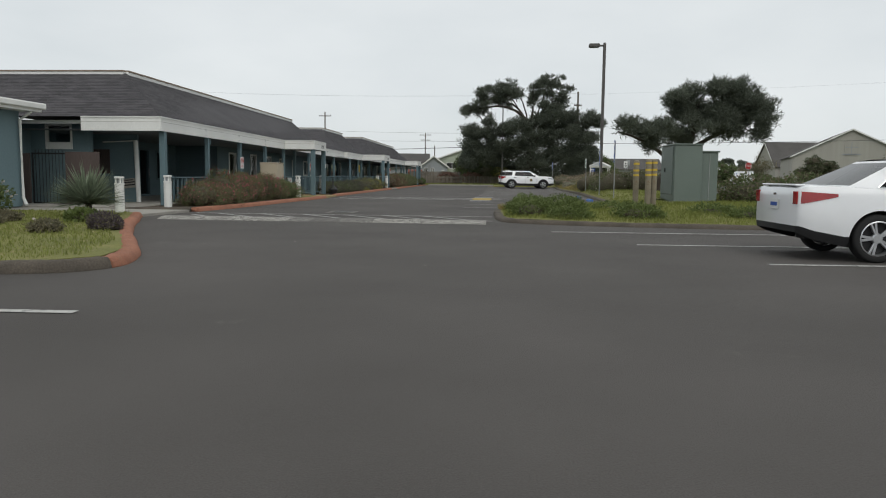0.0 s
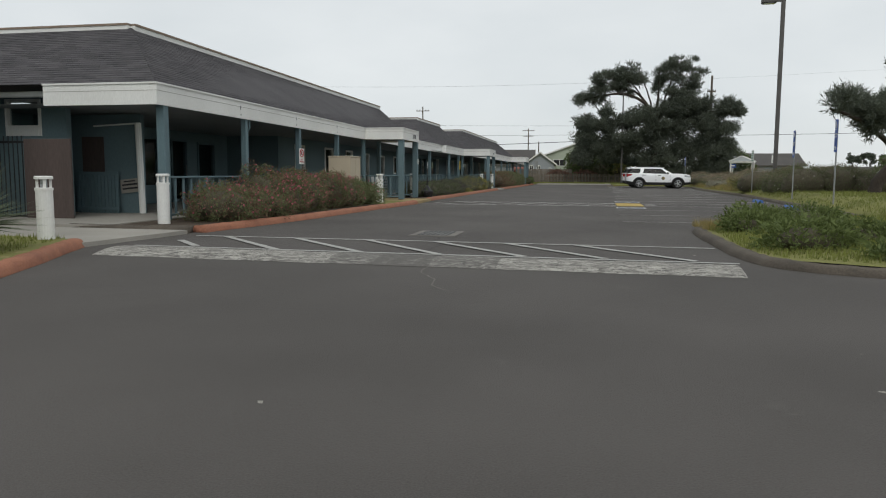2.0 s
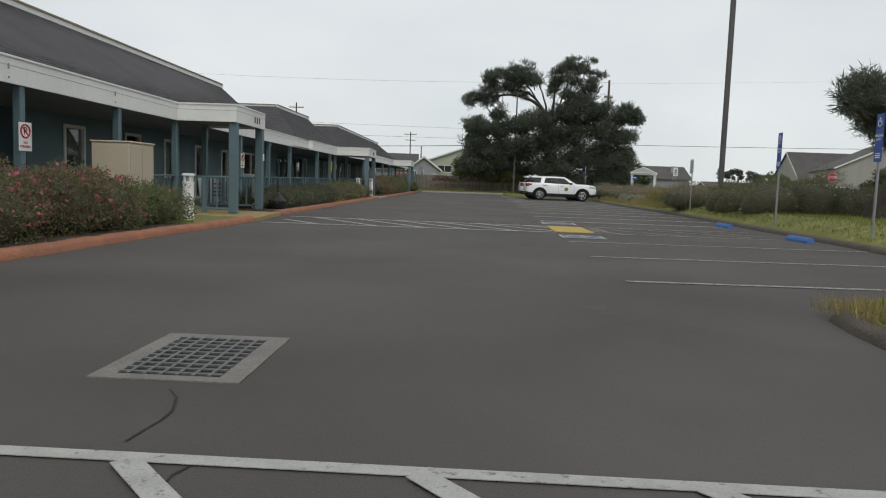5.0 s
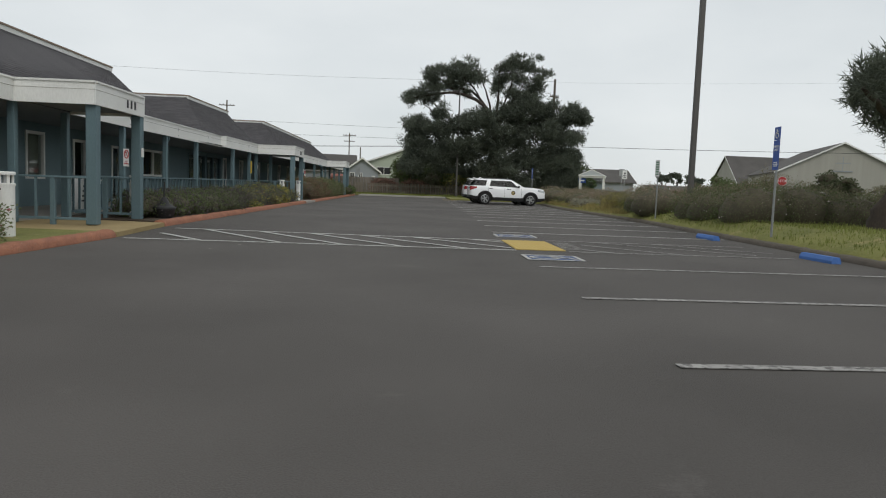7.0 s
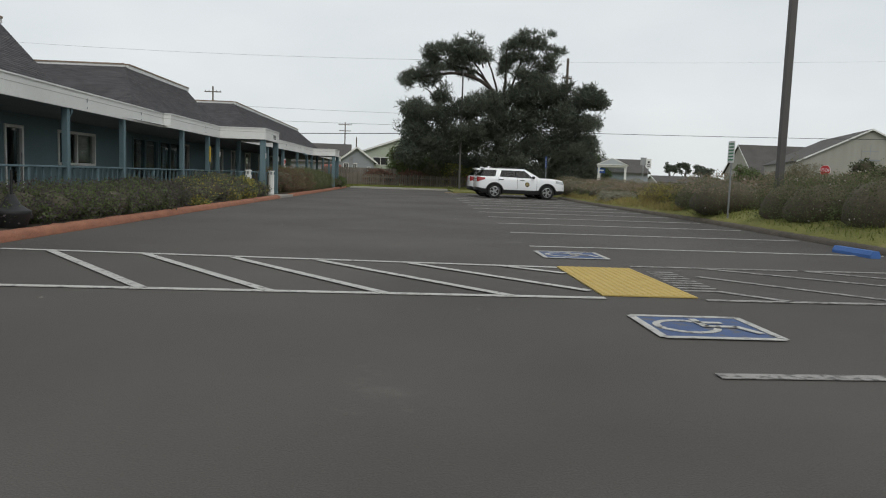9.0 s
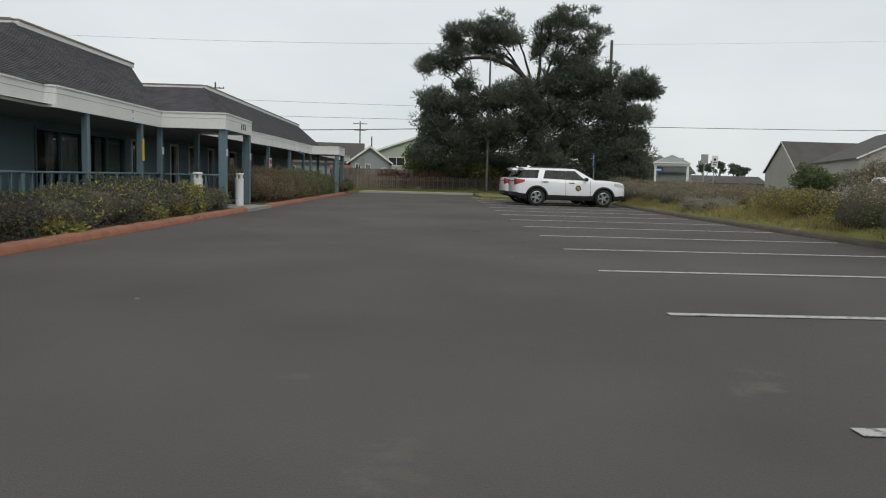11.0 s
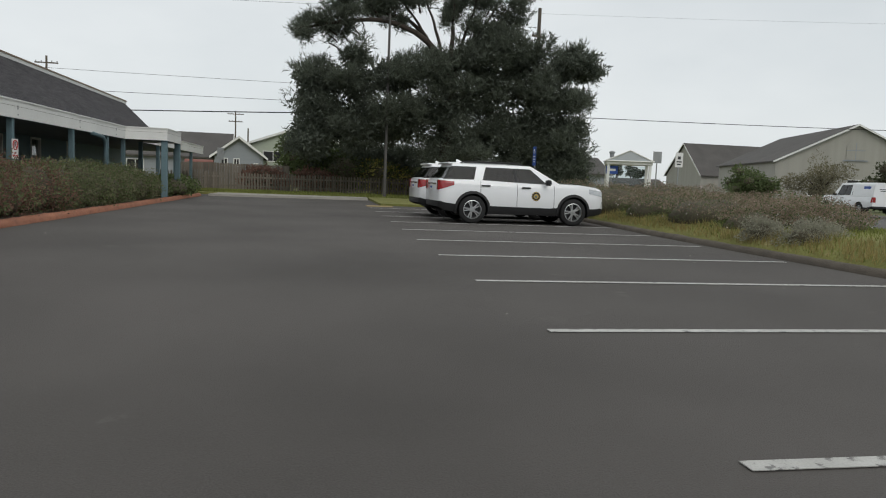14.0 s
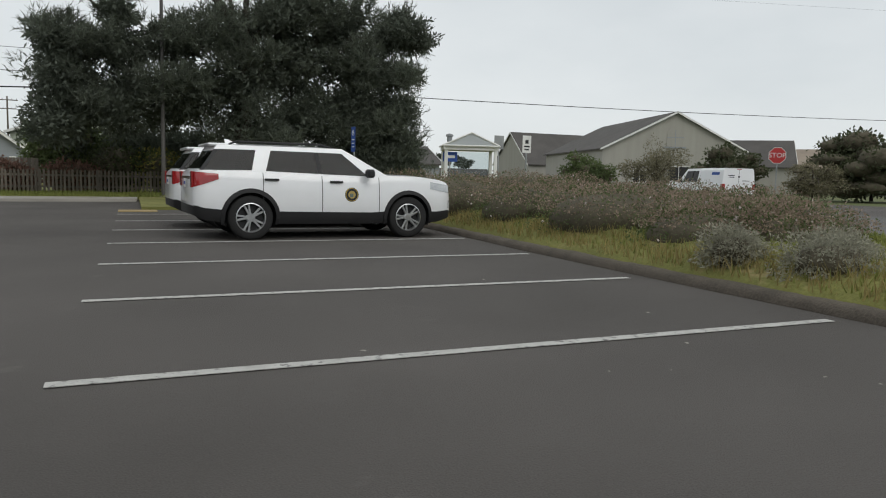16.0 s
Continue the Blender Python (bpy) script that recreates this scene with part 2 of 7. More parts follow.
LEAF_GREY = leaf_mat("grey_green_leaves", (0.36, 0.35, 0.27), (0.25, 0.245, 0.19))
LEAF_PURPLE = leaf_mat("lavender_leaves", (0.125, 0.102, 0.108), (0.075, 0.062, 0.066))
LEAF_YELLOW = leaf_mat("yellow_green_leaves", (0.44, 0.38, 0.10), (0.28, 0.25, 0.065))
LEAF_BRIGHT = leaf_mat("bright_green_leaves", (0.165, 0.205, 0.068), (0.105, 0.138, 0.046))
LEAF_YUCCA = leaf_mat("yucca_leaves", (0.25, 0.29, 0.20), (0.15, 0.185, 0.125))
PIPE_TAN = mat("weathered_tan_pipe", (0.26, 0.23, 0.165), (0.17, 0.145, 0.105), rough=0.75, scale=3, fine=40, wear=(0.15, 0.095, 0.06), wear_at=0.60)
CURTAIN = mat("grey_curtain", (0.30, 0.31, 0.31), (0.21, 0.22, 0.225), rough=0.9, scale=1.0, fine=9, bump=0.2, stretch=(1, 14, 0.2))
GRATE_STEEL = mat("dark_grate_steel", (0.17, 0.17, 0.165), (0.10, 0.10, 0.097), rough=0.6, metal=0.4, scale=4, fine=40)
# Dark brown that paints the shade deep between leaves and twigs.
LEAF_SHADE = mat("shaded_twigs", (0.115, 0.100, 0.068), (0.070, 0.062, 0.042), rough=1.0, scale=4, fine=14, bump=1.0)
BLADE = leaf_mat("grass_blades", (0.250, 0.270, 0.075), (0.155, 0.180, 0.048))
BLADE_DRY = leaf_mat("dry_grass_blades", (0.38, 0.305, 0.125), (0.25, 0.205, 0.085))
PINK = leaf_mat("pink_petals", (0.56, 0.17, 0.21), (0.42, 0.125, 0.155))
PETAL = leaf_mat("white_petals", (0.62, 0.56, 0.54), (0.50, 0.44, 0.43))
SIGN_WHITE = mat("sign_white", (0.74, 0.74, 0.72), (0.66, 0.66, 0.64), rough=0.5, scale=3, bump=0.03)
SIGN_RED = mat("sign_red", (0.50, 0.04, 0.04), (0.42, 0.03, 0.03), rough=0.5, scale=3, bump=0.03)
SIGN_GREEN = mat("sign_green", (0.10, 0.26, 0.15), (0.08, 0.21, 0.12), rough=0.5, scale=3, bump=0.03)
SIGN_BLUE = mat("sign_blue", (0.03, 0.09, 0.36), (0.025, 0.075, 0.30), rough=0.5, scale=3, bump=0.03)
INK = mat("dark_lettering", (0.025, 0.025, 0.028), (0.018, 0.018, 0.02), rough=0.6, bump=0.0)
HOUSE_GREY = mat("grey_siding", (0.30, 0.32, 0.34), (0.25, 0.27, 0.29), rough=0.8, scale=0.6, fine=20, stretch=(0.2, 0.2, 3))
HOUSE_GREEN = mat("pale_green_siding", (0.42, 0.46, 0.37), (0.36, 0.40, 0.32), rough=0.8, scale=0.6, fine=20, stretch=(0.2, 0.2, 3))
HOUSE_TAN = mat("taupe_siding", (0.36, 0.35, 0.31), (0.31, 0.30, 0.265), rough=0.8, scale=0.5, fine=20, stretch=(3, 3, 0.2))
ROOF_GREY = mat("grey_house_roof", (0.105, 0.098, 0.092), (0.075, 0.07, 0.066), rough=0.95, scale=0.5, fine=12, bump=0.5)
ROOF_TAN = mat("tan_house_roof", (0.30, 0.25, 0.20), (0.23, 0.19, 0.15), rough=0.95, scale=0.5, fine=12, bump=0.5)
RUST_TANK = mat("rusty_red_paint", (0.24, 0.10, 0.08), (0.17, 0.07, 0.055), rough=0.7, scale=3)
CABLE = mat("black_cable", (0.02, 0.02, 0.022), (0.015, 0.015, 0.016), rough=0.7, bump=0.0)


# ---- mesh helpers ----
class MB:
    """Collects vertices and faces for one mesh."""

    def __init__(self):
        self.v, self.f = [], []

    def add(self, verts, faces):
        k = len(self.v)
        self.v.extend(verts)
        self.f.extend([tuple(i + k for i in q) for q in faces])
        return self

    def box(self, x0, y0, z0, x1, y1, z1, b=0.0, m=None):
        """A box, with its edges chamfered by b."""
        if b <= 0:
            vs = [(x, y, z) for x in (x0, x1) for y in (y0, y1) for z in (z0, z1)]
            fs = [(0, 1, 3, 2), (4, 6, 7, 5), (0, 4, 5, 1), (2, 3, 7, 6), (0, 2, 6, 4), (1, 5, 7, 3)]
        else:
            lo, hi = (x0, y0, z0), (x1, y1, z1)
            vs, idx = [], {}
            for c in range(8):
                s = ((c >> 2) & 1, (c >> 1) & 1, c & 1)
                for a in range(3):
                    p = []
                    for d in range(3):
                        w = hi[d] if s[d] else lo[d]
                        p.append(w if d == a else (w - b if s[d] else w + b))
                    idx[(c, a)] = len(vs)
                    vs.append(tuple(p))
            fs = []
            for a in range(3):
                o = [d for d in range(3) if d != a]
                for side in (0, 1):
                    ring = []
                    for u, w in ((0, 0), (1, 0), (1, 1), (0, 1)):
                        s = [0, 0, 0]
                        s[a], s[o[0]], s[o[1]] = side, u, w
                        ring.append(idx[(s[0] * 4 + s[1] * 2 + s[2], a)])
                    fs.append(tuple(ring if (side == 1) != (a == 1) else reversed(ring)))
                for u in (0, 1):
                    for w in (0, 1):
                        s = [0, 0, 0]
                        s[o[0]], s[o[1]] = u, w
                        c0 = s[0] * 4 + s[1] * 2 + s[2]
                        s[a] = 1
                        c1 = s[0] * 4 + s[1] * 2 + s[2]
                        fs.append((idx[(c0, o[0])], idx[(c1, o[0])], idx[(c1, o[1])], idx[(c0, o[1])]))
            for c in range(8):
                fs.append((idx[(c, 0)], idx[(c, 1)], idx[(c, 2)]))
        if m is not None:
            vs = [tuple(m @ Vector(p)) for p in vs]
        return self.add(vs, fs)

    def tube(self, pts, radii, n=8, cap=True):
        """A round bar along points, each with its radius."""
        pts = [Vector(p) for p in pts]
        if isinstance(radii, (int, float)):
            radii = [radii] * len(pts)
        rings = []
        for i, p in enumerate(pts):
            d = (pts[min(i + 1, len(pts) - 1)] - pts[max(i - 1, 0)]).normalized()
            side = d.cross(Vector((0, 0, 1)))
            if side.length < 1e-3:
                side = Vector((1, 0, 0))
            side.normalize()
            up = side.cross(d)
            rings.append([tuple(p + radii[i] * (math.cos(a) * side + math.sin(a) * up)) for a in (2 * math.pi * k / n for k in range(n))])
        return self.loft(rings, cap)

    def loft(self, rings, cap=True, closed=True):
        n = len(rings[0])
        vs = [p for r in rings for p in r]
        fs = []
        for i in range(len(rings) - 1):
            for k in range(n if closed else n - 1):
                a, b2 = i * n + k, i * n + (k + 1) % n
                fs.append((a, b2, b2 + n, a + n))
        if cap and closed:
            fs.append(tuple(reversed(range(n))))
            fs.append(tuple(range((len(rings) - 1) * n, len(rings) * n)))
        return self.add(vs, fs)

    def lathe(self, prof, n=16, c=(0, 0, 0), axis="z", cap=True):
        """Turns a profile of (radius, height) round an axis through c."""
        rings = []
        for r, h in prof:
            ring = []
            for k in range(n):
                a = 2 * math.pi * k / n
                u, w = r * math.cos(a), r * math.sin(a)
                p = (u, w, h) if axis == "z" else ((u, h, w) if axis == "y" else (h, u, w))
                ring.append((p[0] + c[0], p[1] + c[1], p[2] + c[2]))
            rings.append(ring)
        return self.loft(rings, cap)

    def poly(self, pts):
        return self.add([tuple(p) for p in pts], [tuple(range(len(pts)))])

    def prism(self, pts, d):
        """A flat polygon given thickness by the vector d."""
        n = len(pts)
        d = Vector(d)
        vs = [tuple(p) for p in pts] + [tuple(Vector(p) + d) for p in pts]
        fs = [tuple(reversed(range(n))), tuple(range(n, 2 * n))] + [(i, (i + 1) % n, (i + 1) % n + n, i + n) for i in range(n)]
        return self.add(vs, fs)

    def mesh(self, name, smooth=False):
        me = bpy.data.meshes.new(name)
        me.from_pydata(self.v, [], self.f)
        me.update()
        if not smooth:
            bm = bmesh.new()
            bm.from_mesh(me)
            if len(bm.faces) < 20000:
                bmesh.ops.recalc_face_normals(bm, faces=bm.faces)
            bm.to_mesh(me)
            bm.free()
        else:
            me.polygons.foreach_set("use_smooth", [True] * len(me.polygons))
        return me


def obj(name, mb, material, smooth=False):
    me = mb.mesh(name, smooth) if isinstance(mb, MB) else mb
    if material and not me.materials:
        me.materials.append(material)
    return new(name, me)


def part(name, mb, material, parent, label="", smooth=False):
    ob = obj(name, mb, material, smooth)
    ob.parent = parent
    if label:
        ob["label"] = label
    return ob


def piece(name, me, parent, m):
    """A child that shares mesh data with others of its kind."""
    ob = new(name, me)
    ob.parent = parent
    ob.matrix_basis = m
    return ob


def thing(name, label, category, m=None, group="", kind=""):
    e = new(name)
    e.empty_display_size = 0.2
    if m is not None:
        e.matrix_basis = m
    return tagged(e, label, category, group, kind)


def text_part(body, size, material, parent, m, name="lettering"):
    """Built-in lettering as a thin mesh, centred, facing local +z."""
    cu = bpy.data.curves.new(name, "FONT")
    cu.body, cu.size, cu.extrude, cu.align_x, cu.align_y = body, size, 0.002, "CENTER", "CENTER"
    tmp = bpy.data.objects.new(name, cu)
    scene.collection.objects.link(tmp)
    bpy.context.view_layer.update()
    me = bpy.data.meshes.new_from_object(tmp.evaluated_get(bpy.context.evaluated_depsgraph_get()))
    bpy.data.objects.remove(tmp)
    me.materials.clear()
    me.materials.append(material)
    ob = new(name, me)
    ob.parent = parent
    ob.matrix_basis = m
    return ob


# ---- setting: ground, lot, kerbs ----
def kerb_left(y):
    """The x of the lot's building-side kerb face."""
    return float(np.interp(y, [20, 23, 27, 31, 33.2, 36.2, 43, 52, 58, 66, 79], [-8.55, -8.2, -8.1, -7.84, -7.78, -7.96, -7.86, -7.76, -7.64, -7.5, -7.35]))


def kerb_right(y):
    """The x of the lot's street-side kerb face."""
    return float(np.interp(y, [24, 28, 33, 38, 42, 48, 55, 60, 66, 72], [4.4, 4.7, 5.0, 5.2, 5.4, 5.65, 5.55, 5.45, 5.85, 6.1]))


def verge_z(x, y):
    """Height of the grass verge on the street side."""
    d = x - kerb_right(y)
    up = 0.10 + 0.32 * min(max((d - 0.1) / 1.0, 0.0), 1.0)
    down = min(max((d - 4.0) / 2.5, 0.0), 1.0)
    return up * (1 - down) + 0.16 * down + 0.03 * noise.noise(Vector((x * 0.4, y * 0.4, 0)))


ground = tagged(obj("ground", MB().poly([(-1500, -1200, -0.05), (1500, -1200, -0.05), (1500, 2500, -0.05), (-1500, 2500, -0.05)]), FIELD), "flat grassy land reaching to the horizon", "ground", kind="structure")

lot = MB()
xs = np.linspace(-40, 40, 41)
ys = np.linspace(-40, 85, 61)
lot.add([(x, y, 0.0) for y in ys for x in xs], [(j * 41 + i, j * 41 + i + 1, (j + 1) * 41 + i + 1, (j + 1) * 41 + i) for j in range(60) for i in range(40)])
tagged(obj("road", lot, ASPHALT), "dark weathered asphalt of the parking lot", "asphalt", kind="structure")


def ribbon(name, pts, width, z0, z1, material, label, side=1, rough=0.03):
    """A worn, rounded kerb along a line; it grows to the given side of it."""
    mb = MB()
    pts = [Vector((*p, 0)) for p in pts]
    fine = []
    for p, q in zip(pts, pts[1:]):
        n = 4 if (q - p).length < 1.0 else 1
        fine += [p.lerp(q, k / n) for k in range(n)]
    pts = fine + [pts[-1]]
    rings = []
    for i, p in enumerate(pts):
        d = (pts[min(i + 2, len(pts) - 1)] - pts[max(i - 2, 0)]).normalized()
        nrm = Vector((-d.y, d.x, 0)) * side
        wave = rough * noise.noise(p * 0.7)
        ring = []
        for u, h in ((-0.04, 0.0), (0.0, 0.3), (0.06, 0.6), (0.16, 0.84), (0.32, 0.97), (0.52, 1.0), (0.74, 0.97), (0.9, 0.84), (1.0, 0.55), (1.02, 0.0)):
            q = p + nrm * (u * width)
            chip = noise.noise(Vector((q.x * 9, q.y * 9, h * 3))) * 0.012 + noise.noise(Vector((q.x * 3, q.y * 3, h * 2))) * 0.014
            ring.append(tuple(q + nrm * (wave + (chip if 0 < h < 1 else 0)) + Vector((0, 0, z0 + (z1 - z0) * h + (chip * 0.8 if h > 0 else 0)))))
        rings.append(ring)
    mb.loft(rings, True)
    return tagged(obj(name, mb, material, True), label, "kerb", kind="structure")


def smooth_line(pts, step=0.35):
    """Evenly spaced points on a rounded line through pts."""
    p = np.array(pts, float)
    out = []
    for i in range(len(p) - 1):
        a, b, c, d = p[max(i - 1, 0)], p[i], p[i + 1], p[min(i + 2, len(p) - 1)]
        n = max(2, int(np.linalg.norm(c - b) / step))
        for k in range(n):
            t = k / n
            out.append(tuple(0.5 * ((2 * b) + (c - a) * t + (2 * a - 5 * b + 4 * c - d) * t * t + (3 * b - a - 3 * c + d) * t ** 3)))
    return out + [tuple(p[-1])]


ISLAND_L = [(-4.48, 7.45), (-4.5, 7.9), (-4.78, 8.8), (-5.2, 9.6), (-6.15, 11.3), (-7.2, 13.4), (-8.4, 16.1), (-8.95, 17.3)]
ribbon("kerb_1", smooth_line([(-30, 5.7), (-12, 6.1), (-6.6, 6.55), (-5.1, 6.8), (-4.65, 7.1), (-4.49, 7.43)]), 0.24, -0.03, 0.14, KERB_DARK, "dark worn kerb round the grass bed")
ribbon("kerb_2", smooth_line(ISLAND_L), 0.28, -0.03, 0.13, KERB_RED, "red-painted worn kerb beside the grass bed")
ribbon("kerb_3", smooth_line([(kerb_left(y), y) for y in (20.0, 24, 28, 31, 33.25)], 0.5), 0.26, -0.03, 0.13, KERB_RED, "red-painted worn kerb along the planting bed")
ribbon("kerb_4", smooth_line([(kerb_left(y), y) for y in (36.3, 40, 45, 50, 55.3)], 0.5), 0.26, -0.03, 0.13, KERB_RED, "red-painted worn kerb along the planting bed")
ribbon("kerb_5", smooth_line([(kerb_left(y), y) for y in (58.1, 62, 67, 72, 77, 80.5)], 0.5), 0.26, -0.03, 0.13, KERB_RED, "red-painted worn kerb along the planting bed")
ribbon("kerb_6", smooth_line([(-11.2, 19.75), (-9.6, 19.65), (-8.75, 19.75)], 0.3), 0.24, -0.03, 0.13, KERB_DARK, "dark worn kerb at the end of the planting bed")
ISLAND_R = [(12, 15.25), (6, 15.65), (3.4, 15.95), (1.7, 16.3), (0.75, 16.7), (0.28, 17.3), (0.12, 18.4), (0.1, 20), (0.12, 22.4), (0.5, 23.4), (1.5, 24.0), (3.6, 24.2), (4.4, 24.6)]
ribbon("kerb_7", smooth_line(ISLAND_R, 0.45), 0.26, -0.03, 0.10, KERB_DARK, "dark asphalt kerb round the grass island", side=-1)
ribbon("kerb_8", smooth_line([(kerb_right(y), y) for y in (24.6, 28, 33, 38, 42, 48, 55, 62, 70)], 0.5), 0.28, -0.03, 0.11, KERB_DARK, "dark asphalt kerb along the grass verge", side=-1)


def slab(name, pts, z0, z1, material, label, category):
    return tagged(obj(name, MB().prism([(x, y, z0) for x, y in pts], (0, 0, z1 - z0)), material), label, category, kind="structure")


slab("ground_bed_1", [(-40, 6.0), (-12, 6.4), (-6.6, 6.8), (-5.2, 7.1), (-4.75, 7.7), (-5.0, 8.95), (-5.4, 9.75), (-6.35, 11.4), (-7.4, 13.5), (-8.6, 16.1), (-9.15, 17.25), (-11.0, 17.6), (-40, 17.6)], -0.03, 0.115, TURF, "patchy grass bed beside the building entrance", "grass")
slab("pavement_1", [(-11.0, 17.6), (-9.2, 17.3), (-8.9, 17.2), (-8.7, 19.65), (-11.2, 19.7), (-14, 22.6), (-40, 22.6), (-40, 17.6)], -0.03, 0.07, CONCRETE, "pale concrete path to the entrance", "path")
slab("ground_bed_5", [(kerb_left(30.4) - 0.24, 30.4), (kerb_left(33.2) - 0.24, 33.2), (-10.4, 33.2), (-10.4, 30.4)], -0.03, 0.105, TURF, "small grass patch beside the porch", "grass")
for i, (a, b) in enumerate(((20.15, 30.4), (36.5, 55.3), (58.25, 81.0))):
    ys_ = np.linspace(a, b, 8)
    slab("ground_bed_%d" % (i + 2), [(kerb_left(y) - 0.24, y) for y in ys_] + [(-10.4, b), (-10.4, a)], -0.03, 0.10, SOIL, "brown planting bed with soil", "soil")
slab("pavement_2", [(-10.4, 19.75), (-10.4, 90), (-15.2, 90), (-15.2, 19.75)], -0.03, 0.12, CONCRETE, "concrete porch floor along the building", "porch floor")
slab("pavement_3", [(kerb_left(33.3), 33.3), (kerb_left(36.2), 36.25), (-10.4, 36.4), (-10.4, 33.3)], -0.03, 0.085, CONCRETE_TAN, "tan concrete ramp at the porch", "ramp")
slab("pavement_4", [(kerb_left(55.3), 55.35), (kerb_left(58), 58.05), (-10.4, 58.15), (-10.4, 55.35)], -0.03, 0.085, CONCRETE, "concrete ramp at the porch", "ramp")
slab("pavement_5", [(-7.1, 80.8), (0.1, 82.0), (0.15, 84.2), (-7.0, 83.4)], -0.03, 0.10, CONCRETE, "pale concrete walk at the end of the lot", "pavement")

verge = MB()
nx, ny = 26, 70
gy = np.linspace(24.3, 76, ny)
for y in gy:
    k = kerb_right(y) + 0.2
    for i in range(nx):
        x = k + (i / (nx - 1)) ** 1.3 * (12.75 - k)
        verge.v.append((x, y, verge_z(x, y) if i else 0.03))
verge.f = [(j * nx + i, j * nx + i + 1, (j + 1) * nx + i + 1, (j + 1) * nx + i) for j in range(ny - 1) for i in range(nx - 1)]
tagged(obj("ground_verge", verge, TURF, True), "mounded grass verge between lot and street", "grass", kind="structure")


def island_z(x, y):
    d = min(x - 0.1, y - 15.9 + 0.05 * min(x, 12), 40)
    return 0.065 + 0.27 * min(max(d / 5.0, 0), 1) + 0.03 * noise.noise(Vector((x * 0.5, y * 0.5, 3)))


isl = MB()
for y in np.linspace(15.4, 24.5, 26):
    lo_x = float(np.interp(y, [15.4, 15.75, 16.05, 16.4, 16.8, 17.4, 18.4, 22.4, 23.4, 24.0, 24.5], [11.5, 5.9, 3.4, 1.75, 0.85, 0.38, 0.22, 0.22, 0.6, 1.55, 4.3]))
    for i in range(40):
        x = lo_x + (12.7 - lo_x) * (i / 39)
        isl.v.append((x, y, island_z(x, y)))
isl.f = [(j * 40 + i, j * 40 + i + 1, (j + 1) * 40 + i + 1, (j + 1) * 40 + i) for j in range(25) for i in range(39)]
tagged(obj("ground_island", isl, TURF, True), "green grass island in the parking lot", "grass", kind="structure")
slab("ground_far_verge", [(-40, 83.6), (-7.2, 83.2), (0.2, 84.2), (0.2, 76), (6.2, 76), (17.0, 76), (21.8, 90), (39, 130), (48, 160), (-40, 160)], -0.03, 0.09, TURF, "mown grass beyond the parking lot", "grass")
slab("street", [(13.0, -200), (23.0, -200), (23.0, 60), (25.8, 72), (32.5, 88), (54, 128), (120, 240), (106, 240), (40, 130), (22.2, 90), (16.0, 72), (13.4, 60), (13.0, 45)], -0.03, 0.012, ROADWAY, "grey asphalt street", "street")
ribbon("kerb_9", smooth_line([(13.0, -60), (13.0, 45), (13.4, 60), (16.0, 72), (22.2, 90), (40, 130)], 2.0), 0.2, -0.03, 0.12, CONCRETE, "concrete street kerb", side=1)


# ---- painted marks ----
def stripe(mb, a, b, w=0.10, z=0.006):
    a, b = Vector((*a, z)), Vector((*b, z))
    s = (b - a).normalized().cross(Vector((0, 0, 1))) * (w / 2)
    mb.prism([a - s, b - s, b + s, a + s], (0, 0, 0.004))
    return mb


def mark(name, mb, material, label, category="marking"):
    return tagged(obj(name, mb, material), label, category, group="painted lot markings", kind="structure")


LEFT_END = lambda y: float(np.interp(y, [25, 31, 38.4, 46.7, 57.5, 66], [-1.05, -0.96, -0.78, -0.55, -0.48, -0.40]))
for y in (25.12, 27.92, 30.75):
    mark("stall_line", stripe(MB(), (LEFT_END(y), y), (kerb_right(y) - 0.1, y + 0.2)), LINE_OLD, "faded white parking stall line")
for y in (38.3, 41.15, 44.0, 46.73, 49.42, 52.08, 54.8, 57.5, 60.15, 62.8, 65.5, 68.2, 70.9, 73.6):
    mark("stall_line", stripe(MB(), (LEFT_END(y), y), (kerb_right(y) - 0.2, y + 0.08)), LINE, "white parking stall line")
for a, b in (((1.26, 14.15), (7.5, 14.2)), ((2.48, 11.52), (8.5, 11.6)), ((3.7, 8.95), (9.5, 9.1)), ((-6.4, 4.65), (-3.33, 4.7))):
    mark("stall_line", stripe(MB(), a, b), LINE, "white parking stall line")
# crossing by the hump
for ya, yb in ((17.62, 17.40), (19.36, 19.28)):
    mark("crossing_line", stripe(MB(), (-8.35, ya), (0.05, yb), 0.085), LINE_GREY, "greyed white line of the crossing")
mark("crossing_line", stripe(MB(), (-8.14, 18.5), (-7.4, 17.7), 0.11, 0.0105), LINE_GREY, "greyed white diagonal of the crossing")
for xa, xb in ((-7.75, -6.05), (-6.5, -4.84), (-5.28, -3.74), (-4.15, -2.6), (-3.05, -1.55), (-2.0, -0.45)):
    mark("crossing_line", stripe(MB(), (xa, 19.28), (xb, 17.52), 0.11, 0.0105), LINE_GREY, "greyed white diagonal of the crossing")
# crossing to the porch
for y0, y1 in ((33.12, 33.36), (35.86, 35.58)):
    mark("crossing_line", stripe(MB(), (-7.6, y0), (-0.9, y1)), LINE, "white line of the crossing")
for xa, ya, xb, yb in ((-7.0, 35.8, -4.98, 33.2), (-5.83, 35.7, -3.89, 33.22), (-4.77, 35.6, -2.88, 33.26), (-3.75, 35.55, -1.76, 33.32), (-2.68, 35.55, -0.95, 33.75), (-1.56, 35.55, -0.92, 35.02)):
    mark("crossing_line", stripe(MB(), (xa, ya), (xb, yb), 0.10, 0.0105), LINE, "white diagonal of the crossing")
